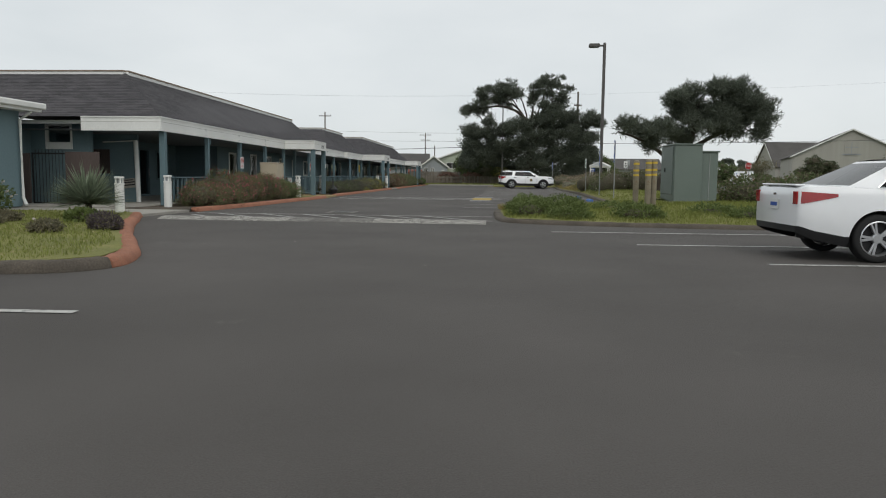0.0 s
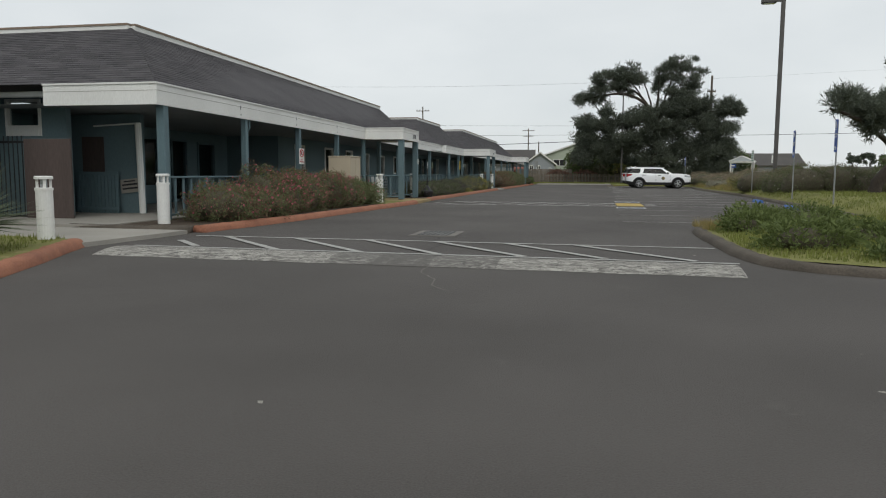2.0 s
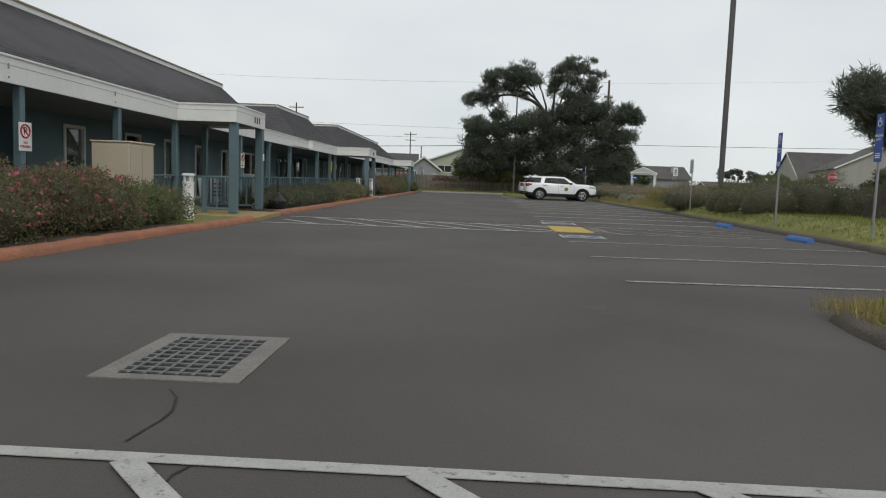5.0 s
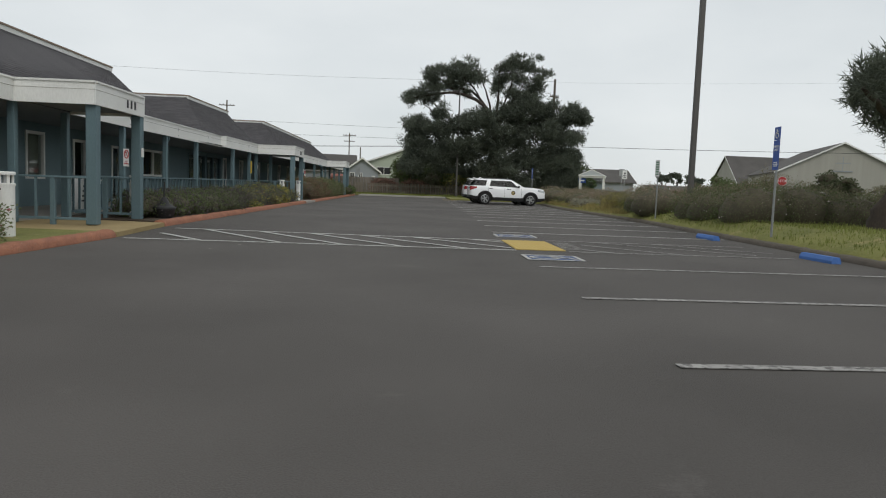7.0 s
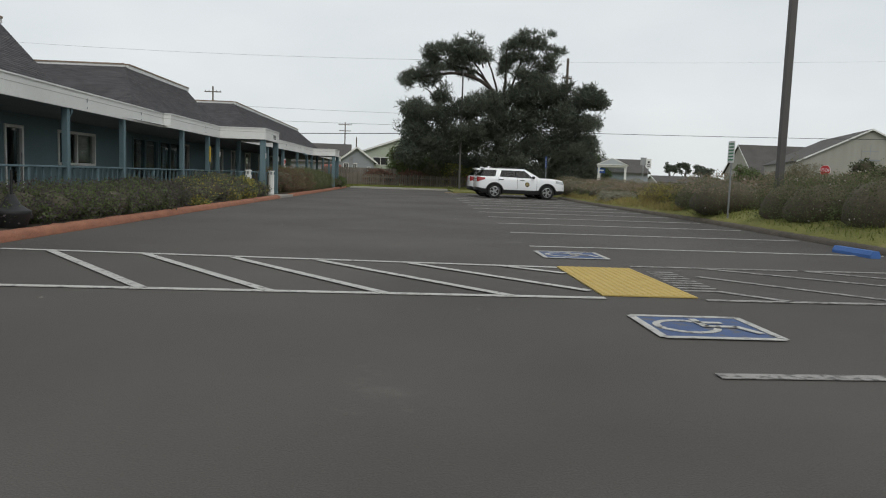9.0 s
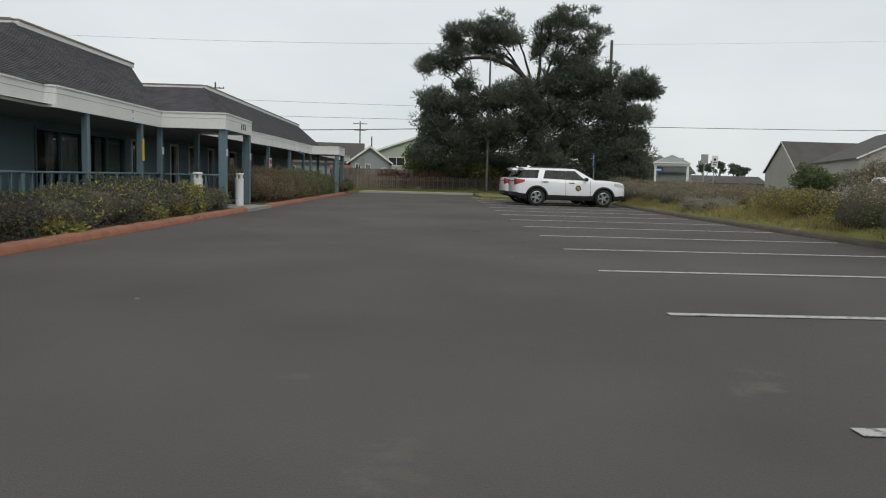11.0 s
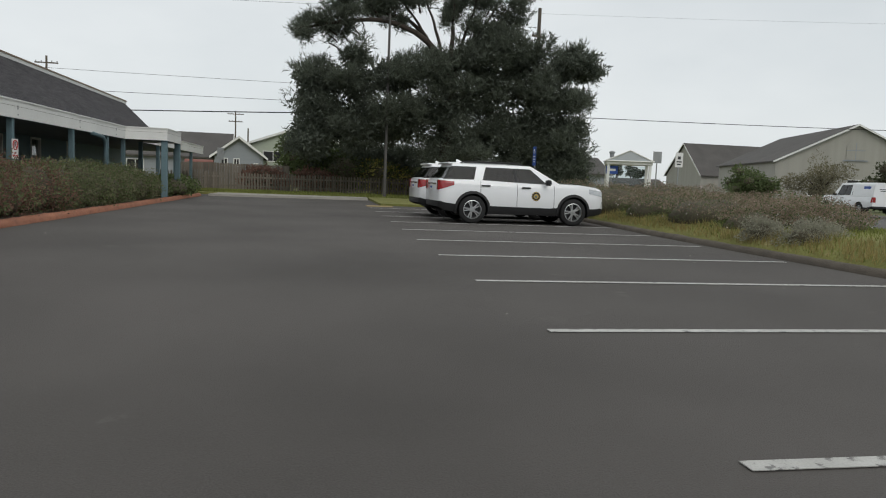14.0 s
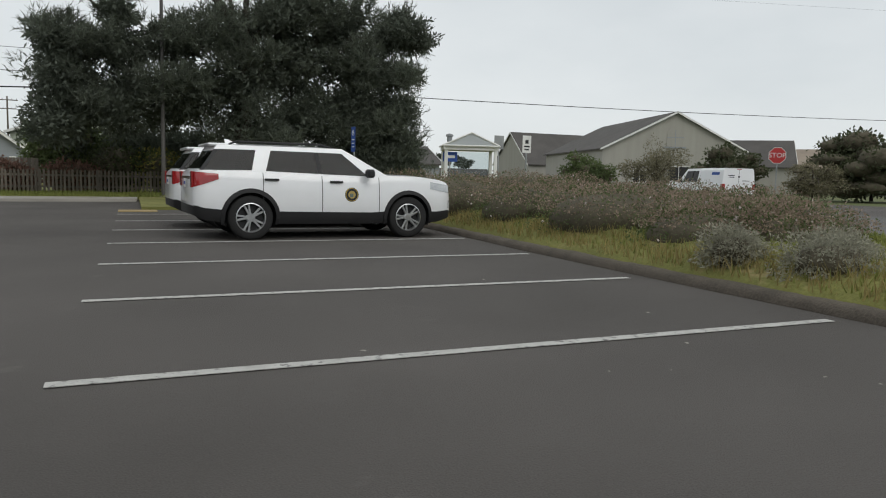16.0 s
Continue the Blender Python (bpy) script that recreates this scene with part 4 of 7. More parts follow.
# ---- vegetation ----
def cloud(lobes, n, size, rng, elong=1.8, inner=0.35, floor=0.05, rough=0.25):
    """Leaf blades spread over the shells of some lobes (x, y, z, rx, ry, rz)."""
    lob = np.array(lobes, float)
    area = (lob[:, 3] * lob[:, 4]) ** 0.8 * lob[:, 5] ** 0.4
    pick = rng.choice(len(lob), size=n, p=area / area.sum())
    u = rng.normal(size=(n, 3))
    u /= np.linalg.norm(u, axis=1, keepdims=True)
    r = 1 - inner * rng.random(n) ** 2
    bumpy = np.array([noise.noise(Vector((a * 2.6 + k * 7.1, b * 2.6, c * 2.6))) for (a, b, c), k in zip(u, pick)])
    r *= 1 + rough * bumpy + 0.06 * rng.normal(size=n)
    p = lob[pick, :3] + u * lob[pick, 3:] * r[:, None]
    keep = p[:, 2] > floor
    p, u = p[keep], u[keep]
    n = len(p)
    d = rng.normal(size=(n, 3)) + u * 0.9
    d /= np.linalg.norm(d, axis=1, keepdims=True)
    s = np.cross(d, rng.normal(size=(n, 3)))
    s /= np.linalg.norm(s, axis=1, keepdims=True) + 1e-9
    L = size * (0.6 + 0.8 * rng.random(n))[:, None]
    W = L / elong * 0.5
    v = np.stack([p, p + d * L * 0.5 + s * W, p + d * L, p + d * L * 0.5 - s * W], axis=1).reshape(-1, 3)
    f = np.arange(4 * n).reshape(-1, 4)
    return v, f


def raw_mesh(name, v, f, material):
    me = bpy.data.meshes.new(name)
    me.from_pydata(v.tolist(), [], f.tolist())
    me.materials.append(material)
    return me


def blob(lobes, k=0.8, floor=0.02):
    """Uneven solid masses, coloured dark as a bush's inner shade, that keep it from being seen through."""
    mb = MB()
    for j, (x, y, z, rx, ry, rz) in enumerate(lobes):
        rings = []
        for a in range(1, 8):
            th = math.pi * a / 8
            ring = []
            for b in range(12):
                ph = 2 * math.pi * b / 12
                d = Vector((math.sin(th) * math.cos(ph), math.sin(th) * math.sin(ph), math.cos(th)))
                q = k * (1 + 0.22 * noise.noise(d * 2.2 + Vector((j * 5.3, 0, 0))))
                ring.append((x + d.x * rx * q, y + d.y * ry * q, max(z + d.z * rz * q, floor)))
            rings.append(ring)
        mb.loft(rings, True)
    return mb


def bush(name, label, lobes, n, size, leaves, seed, category="bush", flowers=None, nf=0, fsize=0.05, elong=1.8, core=0.74, group="", second=None, share=0.3, floor=0.05, rough=0.3, cap=False):
    """Lobes are in world places; the bush stands at the first lobe's foot."""
    rng = np.random.default_rng(seed)
    e = thing(name, label, category, group=group)
    x0, y0 = lobes[0][0], lobes[0][1]
    e.location = (x0, y0, floor)
    loc = [(x - x0, y - y0, z - floor, a, b, c) for x, y, z, a, b, c in lobes]
    n1 = int(n * (1 - share)) if second else n
    v, f = cloud(loc, n1, size, rng, elong, floor=0.0, rough=rough)
    me = new("foliage", raw_mesh("foliage", v, f, leaves))
    me.parent = e
    if second:
        up = [(x, y, z + 0.12 * c, a * 0.97, b * 0.97, c * 0.93) for x, y, z, a, b, c in loc] if cap else loc
        v, f = cloud(up, n - n1, size, rng, elong, floor=0.52 * max(q[2] + q[5] for q in loc) if cap else 0.0, inner=0.15, rough=rough)
        o = new("tinted_foliage", raw_mesh("tinted_foliage", v, f, second))
        o.parent = e
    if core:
        part("twig_core", blob(loc, core, 0.0), LEAF_SHADE, e, smooth=True)
    if flowers:
        v, f = cloud([(x, y, z, a * 1.04, b * 1.04, c * 1.04) for x, y, z, a, b, c in loc], nf, fsize, rng, 1.1, inner=0.05, floor=0.2)
        o = tagged(new("blossom", raw_mesh("blossom", v, f, flowers)), kind="stuff")
        o.parent = e
    return e


def lobes_along(x0, y0, x1, y1, n, r, h, rng, z0=0.0, wob=0.25):
    out = []
    for i in range(n):
        t = (i + 0.5) / n
        rr = r * rng.uniform(0.85, 1.15)
        hh = h * rng.uniform(0.85, 1.12)
        out.append((x0 + (x1 - x0) * t + rng.uniform(-wob, wob), y0 + (y1 - y0) * t + rng.uniform(-wob, wob), z0 + hh * 0.42, rr, rr * rng.uniform(1.0, 1.3), hh * 0.58))
    return out


R = random.Random(5)
# pink-flowered bed by the first porch
for i, (ya, yb, h) in enumerate(((21.3, 23.9, 0.72), (23.7, 26.4, 1.0), (26.2, 28.7, 0.94), (28.5, 30.9, 0.74))):
    bush("flowering_shrub", "rockrose shrub with pink flowers in the planting bed", lobes_along(-9.3, ya, -9.1, yb, 6, 0.62, h, R, 0.08, 0.22), 44000, 0.040, LEAF_ROSE, 40 + i, flowers=PINK, nf=(700, 1200, 800, 110)[i], fsize=0.058, group="porch bed shrubs", second=LEAF_RUST, share=0.34 if i < 3 else 0.06, floor=0.08, rough=0.6)
# low dark juniper-like bed along the second porch
for i in range(6):
    ya = 37.6 + i * 2.85
    bush("low_shrub", "low dark green spreading shrub beside the kerb", lobes_along(kerb_left(ya) - 1.0, ya, kerb_left(ya + 2.9) - 1.0, ya + 2.9, 6, 0.66, (0.55, 0.6, 0.62, 0.66, 0.70, 0.64)[i], R, 0.08, 0.25), 26000, 0.044, (LEAF_GREEN, LEAF_GREEN, LEAF_DARK, LEAF_PURPLE, LEAF_PURPLE, LEAF_PURPLE)[i], 60 + i, flowers=LEAF_YELLOW if i > 2 else None, nf=900, fsize=0.05, group="low porch shrubs", second=LEAF_PURPLE if i < 3 else LEAF_ROSE, share=0.4, floor=0.08, rough=0.55)
for x, y, h, s in ((kerb_left(46.2) - 0.5, 46.2, 0.3, 1), (kerb_left(49.6) - 0.5, 49.6, 0.42, 2), (kerb_left(51.2) - 0.5, 51.2, 0.5, 3), (kerb_left(52.4) - 0.6, 52.4, 0.74, 4)):
    bush("yellow_shrub", "yellow-green leafy shrub at the kerb", [(x, y, h * 0.45, 0.3, 0.4, h * 0.55), (x - 0.22, y + 0.25, h * 0.4, 0.26, 0.32, h * 0.5)], 3800, 0.075, LEAF_YELLOW, 80 + s, group="yellow shrubs", second=LEAF_ROSE, share=0.3, floor=0.08, rough=0.5)
# big shrubs before the third block
for i, (ya, yb, h, m1) in enumerate(((59.6, 62.0, 1.02, LEAF_RUST), (61.8, 64.4, 1.08, LEAF_RUST), (64.2, 67.2, 1.12, LEAF_ROSE), (67.0, 70.2, 1.1, LEAF_GREEN), (70.0, 73.2, 1.05, LEAF_GREEN))):
    bush("large_shrub", "dense rounded shrub with rusty green leaves", lobes_along(kerb_left(ya) - 1.05, ya, kerb_left(yb) - 1.05, yb, 6, 0.8, h, R, 0.08, 0.28), 26000, 0.052, m1, 100 + i, group="large porch shrubs", second=LEAF_OLIVE if i > 1 else LEAF_ROSE, share=0.35, floor=0.08, rough=0.55)
for i, ya in enumerate((74.6, 77.4)):
    bush("dark_shrub", "low dark green shrub at the lot's far corner", lobes_along(-8.3, ya, -8.1, ya + 2.6, 4, 0.8, 0.75, R, 0.08, 0.2), 4500, 0.10, LEAF_GREEN, 120 + i, group="dark shrubs", core=0.85, floor=0.08)

# hedges on the street side
HEDGE = (((6.5, 41.0), (10.8, 40.8), 1.0, 1.22), ((6.5, 43.0), (10.9, 43.0), 1.1, 1.3), ((6.5, 44.8), (10.9, 44.9), 0.95, 1.22), ((6.5, 48.1), (10.8, 48.1), 1.1, 1.2), ((6.6, 50.6), (10.8, 50.8), 1.0, 1.1),
         ((7.0, 61.2), (8.6, 60.8), 0.85, 0.70), ((6.95, 63.1), (10.0, 62.5), 1.1, 0.80), ((7.0, 66.0), (10.3, 65.5), 1.15, 0.94), ((7.1, 69.2), (10.6, 68.8), 1.15, 1.06), ((7.3, 72.3), (10.7, 71.9), 1.1, 1.0))
for i, (a, b, r, h) in enumerate(HEDGE):
    bush("hedge_shrub", "dense mounded hedge shrub, pinkish brown above dark green, with pale flowers", lobes_along(*a, *b, 7, r, h, R, 0.14, 0.35), 52000, 0.042, LEAF_GREEN, 140 + i, category="hedge", flowers=PETAL, nf=200, fsize=0.045, group="verge hedge", second=LEAF_BROWN if i > 2 else LEAF_OLIVE, share=0.5, floor=0.14, elong=1.9, rough=0.34, core=0.82, cap=True)
for x, y, r in ((6.1, 59.5, 0.34), (6.35, 58.45, 0.5), (6.8, 58.7, 0.42)):
    bush("grey_shrub", "low grey-green lavender cotton shrub in the verge", [(x, y, 0.34, r * 0.9, r * 0.9, 0.27), (x + 0.28, y + 0.1, 0.32, r * 0.7, r * 0.7, 0.23)], 7500, 0.05, LEAF_GREY, int(x * 10), group="grey shrubs", floor=0.2, rough=0.8, elong=3.0)
for x, y, r in ((7.3, 56.0, 0.7), (8.1, 55.4, 0.75), (7.0, 54.6, 0.6), (6.9, 53.2, 0.5)):
    bush("weedy_shrub", "fluffy weedy shrub with pale yellow-green leaves", [(x, y, 0.48, r, r, 0.45), (x + 0.5, y + 0.4, 0.45, r * 0.85, r * 0.85, 0.4), (x - 0.2, y - 0.4, 0.4, r * 0.6, r * 0.6, 0.36)], 15000, 0.055, LEAF_YELLOW, int(x * 7 + y), group="weedy shrubs", second=LEAF_OLIVE, share=0.5, core=0.7, floor=0.15, rough=0.7)
# clumps on the grass island
for i, (x, y, r, h) in enumerate(((1.1, 18.6, 0.62, 0.5), (2.1, 19.5, 0.55, 0.42), (1.9, 17.2, 0.5, 0.34), (3.6, 17.4, 0.6, 0.46), (5.9, 18.9, 0.7, 0.42), (3.6, 20.5, 0.8, 0.4), (7.2, 17.2, 0.65, 0.45), (8.6, 18.4, 0.9, 0.5), (1.2, 22.4, 0.6, 0.5), (0.95, 21.3, 0.5, 0.42), (2.3, 22.9, 0.7, 0.5), (6.4, 17.5, 0.6, 0.4))):
    bush("weed_clump", "bushy bright green weed clump in the grass island", [(x, y, h * 0.4, r, r * 0.8, h * 0.65), (x + 0.3, y + 0.1, h * 0.35, r * 0.7, r * 0.7, h * 0.55)], 3800, 0.085, LEAF_BRIGHT, 170 + i, category="weeds", group="island weeds", elong=3.0, core=0.6, floor=0.1)
for i, (x, y, r, h) in enumerate(((8.9, 24.5, 1.3, 1.15), (10.5, 24.2, 1.4, 1.2), (12.2, 25.0, 1.2, 1.0))):
    bush("island_shrub", "broad olive green shrub beside the electrical cabinet", [(x, y, h * 0.45, r, r, h * 0.6)], 6000, 0.09, LEAF_GREEN, 190 + i, group="island shrubs", second=LEAF_OLIVE, share=0.4, floor=0.2)
# the entrance bed
bush("lavender_bush", "purple lavender bush in the grass bed", [(-6.95, 11.8, 0.22, 0.27, 0.25, 0.17), (-6.75, 11.6, 0.19, 0.2, 0.2, 0.13)], 4200, 0.07, LEAF_PURPLE, 200, elong=4, second=LEAF_OLIVE, share=0.25, floor=0.11)
for i, (x, y) in enumerate(((-7.5, 10.9), (-9.9, 13.4), (-10.6, 14.0), (-9.7, 12.6))):
    bush("daisy_clump", "low clump of pale daisies in the grass bed", [(x, y, 0.2, 0.28, 0.24, 0.12)], 1500, 0.045, LEAF_OLIVE, 210 + i, category="flowers", flowers=PETAL, nf=45, fsize=0.05, group="daisies", floor=0.11)
bush("white_daisies", "tall white daisies by the wall", [(-12.6, 16.4, 0.5, 0.7, 0.5, 0.42)], 1500, 0.09, LEAF_GREEN, 220, category="flowers", flowers=PETAL, nf=60, fsize=0.075, core=0, floor=0.11)
bush("green_clump", "bright green leafy clump under the yucca", [(-8.4, 13.6, 0.2, 0.34, 0.28, 0.16)], 1200, 0.09, LEAF_BRIGHT, 221, category="weeds", floor=0.11)

yucca = thing("yucca", "spiky grey-green yucca with stiff sword leaves", "plant", pose(-9.3, 15.4, 0.11))
rng = np.random.default_rng(9)
yb = MB()
for i in range(420):
    az, el = rng.uniform(0, 2 * math.pi), math.acos(rng.uniform(0.0, 0.98))
    L = rng.uniform(0.72, 1.08)
    d = Vector((math.sin(el) * math.cos(az), math.sin(el) * math.sin(az), math.cos(el)))
    s = d.cross(Vector((0, 0, 1)) if abs(d.z) < 0.95 else Vector((1, 0, 0))).normalized() * 0.022
    b0 = Vector((0, 0, 0.28)) + d * 0.06
    mid = b0 + d * L * 0.5 + Vector((0, 0, -0.01))
    tip = b0 + d * L + Vector((0, 0, -0.09 * math.sin(el)))
    k = d.cross(s).normalized() * 0.008
    yb.add([tuple(b0 - s), tuple(b0 + s), tuple(mid + s * 1.2), tuple(mid - s * 1.2), tuple(tip), tuple(mid + k)], [(0, 1, 2, 5), (0, 5, 3), (3, 5, 4), (5, 2, 4)])
part("leaves", yb, LEAF_YUCCA, yucca)
part("stem", MB().tube([(0, 0, -0.02), (0.02, 0, 0.4)], [0.10, 0.06], 8), BARK, yucca)


def grass(name, label, inside, count, h, material, seed, box, w=0.010):
    """Single blades over an area; inside(x, y) gives the ground's height or None."""
    r = random.Random(seed)
    mb = MB()
    for _ in range(count):
        x, y = r.uniform(box[0], box[2]), r.uniform(box[1], box[3])
        z = inside(x, y)
        if z is None:
            continue
        tuft = noise.noise(Vector((x * 0.9, y * 0.9, seed)))
        L = h * r.uniform(0.4, 1.0) * (1 + 0.8 * tuft)
        a = r.uniform(0, 6.28)
        dx, dy = math.cos(a) * w, math.sin(a) * w
        lx, ly = r.uniform(-0.5, 0.5) * L, r.uniform(-0.5, 0.5) * L
        k = len(mb.v)
        mb.v += [(x - dx, y - dy, z - 0.01), (x + dx, y + dy, z - 0.01), (x + lx, y + ly, z + L)]
        mb.f.append((k, k + 1, k + 2))
    me = bpy.data.meshes.new(name)
    me.from_pydata(mb.v, [], mb.f)
    me.materials.append(material)
    return tagged(new(name, me), label, "grass", kind="stuff")


def in_left_bed(x, y):
    edge = float(np.interp(y, [6.9, 7.8, 9.6, 11.4, 13.5, 16.1, 17.4], [-5.6, -5.0, -5.6, -6.6, -7.7, -8.85, -9.3]))
    return 0.115 if x < edge and y < 17.5 else None


def in_island(x, y):
    lo_x = float(np.interp(y, [15.5, 15.85, 16.15, 16.5, 16.9, 17.5, 18.4, 22.4, 23.4, 24.0, 24.5], [11.7, 6.1, 3.6, 1.95, 1.05, 0.55, 0.36, 0.36, 0.75, 1.75, 4.5]))
    return island_z(x, y) if x > lo_x else None


def in_verge(x, y):
    k = kerb_right(y) + 0.3
    return verge_z(x, y) if x > k else None


def in_dry_edge(x, y):
    k = kerb_right(y)
    return verge_z(x, y) if k + 0.25 < x < k + 0.9 + 0.35 * noise.noise(Vector((y * 0.6, 0, 0))) else None


grass("lawn_blades", "green and straw grass blades of the entrance bed", in_left_bed, 26000, 0.075, BLADE, 3, (-14, 6.9, -5.0, 17.4), 0.008)
grass("island_blades", "tall green grass of the island", in_island, 42000, 0.11, BLADE, 4, (0.3, 15.5, 12, 24.4), 0.009)
grass("verge_blades", "green grass of the verge", in_verge, 60000, 0.11, BLADE, 5, (4.4, 24.8, 14, 75), 0.011)
grass("dry_blades", "dry golden grass along the kerb", in_dry_edge, 22000, 0.22, BLADE_DRY, 6, (5.3, 50, 8.2, 75), 0.008)
grass("dry_tuft_blades", "dry golden grass at the island's corner", lambda x, y: island_z(x, y) if 0.25 < x < 1.2 and 21.8 < y < 23.4 else None, 1500, 0.22, BLADE_DRY, 7, (0.2, 21.6, 1.4, 23.5), 0.007)
grass("golden_patch", "golden dry shrubby grass between the hedges", lambda x, y: verge_z(x, y) if (x - 7.6) ** 2 / 2.2 + (y - 54.6) ** 2 / 3.5 < 1 and x > kerb_right(y) + 0.3 else None, 7000, 0.42, BLADE_DRY, 8, (5.8, 52, 9.4, 57), 0.009)
grass("far_lawn_blades", "mown grass beyond the lot", lambda x, y: 0.09, 26000, 0.13, BLADE, 10, (-9, 84.4, 6, 89), 0.018)


def tufts(pads, n, size, rng, spread=0.4):
    """Needle tufts: thin blades that fan out from points over flattened pads (x, y, z, rx, ry, rz)."""
    p_ = np.array(pads, float)
    vol = p_[:, 3] * p_[:, 4] * p_[:, 5] ** 0.6
    pick = rng.choice(len(p_), size=n, p=vol / vol.sum())
    u = rng.normal(size=(n, 3))
    u /= np.linalg.norm(u, axis=1, keepdims=True)
    r = rng.random(n) ** spread
    lump = np.array([noise.noise(Vector((a * 3.1 + k * 3.3, b * 3.1, c * 3.1))) for (a, b, c), k in zip(u, pick)])
    c = p_[pick, :3] + u * p_[pick, 3:] * (r * (1 + 0.45 * lump))[:, None]
    k = 13
    ax = u * 0.7 + rng.normal(size=(n, 3)) * 0.35 + np.array([0, 0, 0.75])
    ax /= np.linalg.norm(ax, axis=1, keepdims=True)
    ax = np.repeat(ax, k, axis=0)
    base = np.repeat(c, k, axis=0) + ax * (rng.random(n * k) * size * 1.6)[:, None]
    d = rng.normal(size=(n * k, 3)) * 0.55 + ax * 0.8
    d /= np.linalg.norm(d, axis=1, keepdims=True)
    s = np.cross(d, rng.normal(size=(n * k, 3)))
    s /= np.linalg.norm(s, axis=1, keepdims=True) + 1e-9
    L = size * (0.6 + 0.7 * rng.random(n * k))[:, None]
    v = np.stack([base - s * L * 0.062, base + s * L * 0.062, base + d * L], axis=1).reshape(-1, 3)
    return v, np.arange(3 * n * k).reshape(-1, 3)


def limb(mb, pts, r0, r1, seed):
    r = random.Random(seed)
    fine = smooth_line3(pts)
    n = len(fine)
    mb.tube([p + Vector((r.uniform(-1, 1), r.uniform(-1, 1), 0)) * 0.04 for p in fine], [r0 + (r1 - r0) * i / (n - 1) for i in range(n)], 7)


def smooth_line3(pts, k=5):
    p = [Vector(q) for q in pts]
    out = []
    for i in range(len(p) - 1):
        a, b, c, d = p[max(i - 1, 0)], p[i], p[i + 1], p[min(i + 2, len(p) - 1)]
        for j in range(k):
            t = j / k
            out.append(0.5 * ((2 * b) + (c - a) * t + (2 * a - 5 * b + 4 * c - d) * t * t + (3 * b - a - 3 * c + d) * t ** 3))
    return out + [p[-1]]


TY = 86.0
tree_1 = thing("pine_tree", "tall dark spreading pine with a flat-topped crown", "tree", pose(4.3, TY, 0.05))
UPPER = ((-7.6, 8.5, 1.0, 0.5), (-6.4, 8.9, 1.2, 0.6), (-5.2, 9.3, 1.2, 0.75), (-5.4, 10.4, 1.0, 0.7), (-5.0, 11.2, 0.8, 0.5), (-4.0, 10.6, 1.2, 0.9), (-3.2, 11.6, 1.1, 0.8), (-2.4, 12.1, 0.8, 0.5), (-2.6, 10.7, 1.2, 0.8), (-1.4, 11.0, 0.9, 0.6),
         (-3.8, 9.7, 1.1, 0.45), (-1.5, 10.2, 0.8, 0.4), (0.3, 11.0, 0.9, 0.9), (0.9, 12.2, 0.9, 0.6), (1.9, 12.6, 0.8, 0.4), (2.1, 11.5, 1.3, 0.9), (3.2, 12.2, 0.8, 0.6), (3.6, 11.0, 0.8, 0.6), (1.6, 10.5, 1.2, 0.6), (3.0, 10.0, 0.9, 0.5), (0.6, 10.1, 0.6, 0.4), (4.1, 10.6, 0.4, 0.35))
LOWER = ((-7.3, 6.2, 0.8, 0.6), (-6.3, 6.0, 1.2, 0.9), (-6.8, 4.6, 1.4, 1.2), (-7.0, 3.0, 1.5, 1.3), (-6.6, 1.6, 1.7, 1.2), (-4.8, 7.3, 0.8, 0.4), (-4.6, 6.0, 1.3, 1.0), (-4.6, 3.8, 1.8, 1.6), (-4.2, 1.8, 2.0, 1.2), (-2.6, 6.4, 1.5, 1.1),
         (-2.2, 4.2, 2.0, 1.7), (-1.6, 2.0, 2.2, 1.3), (-0.6, 7.0, 1.5, 0.9), (0.2, 5.0, 2.0, 1.7), (0.8, 2.6, 2.3, 1.6), (1.6, 7.6, 1.6, 1.0), (2.6, 8.6, 1.3, 0.9), (2.8, 6.0, 2.0, 1.6), (3.4, 3.4, 2.2, 1.7), (4.4, 7.8, 1.4, 1.0),
         (5.2, 6.0, 1.7, 1.4), (5.6, 3.8, 1.9, 1.6), (5.8, 1.8, 2.0, 1.3), (6.6, 7.4, 0.9, 0.7), (7.6, 7.7, 0.9, 0.7), (8.2, 7.2, 0.6, 0.4), (7.0, 8.1, 0.6, 0.45), (6.9, 5.6, 1.0, 0.7), (7.1, 4.0, 1.0, 0.8), (7.3, 2.4, 1.0, 0.9), (-5.0, 1.0, 2.4, 0.8), (-1.0, 1.0, 2.4, 0.8), (2.8, 1.1, 2.4, 0.9), (5.6, 1.0, 2.0, 0.8), (7.4, 1.2, 1.0, 0.8))
rng = np.random.default_rng(21)
def clumps(lobes, k, r0, r1, depth, skew=0.0):
    """Small leaf clumps strewn over lobes (x, z, rx, rz)."""
    out = []
    for x, z, rx, rz in lobes:
        for j in range(int(k * rx * rz ** 0.6)):
            u = rng.normal(size=3)
            u /= np.linalg.norm(u)
            q = rng.uniform(0.3, 1.0)
            r = rng.uniform(r0, r1)
            px = x + u[0] * rx * q
            back = 6.3 if z < 2.7 and x < -0.4 and skew == 0.0 else 0.0
            out.append((px, u[1] * depth * q * (0.5 if back else 1.0) + back + skew * min(px, 0.0), z + u[2] * rz * q, r * rng.uniform(0.9, 1.6), r * rng.uniform(0.8, 1.2), r * rng.uniform(0.7, 1.1)))
    return out


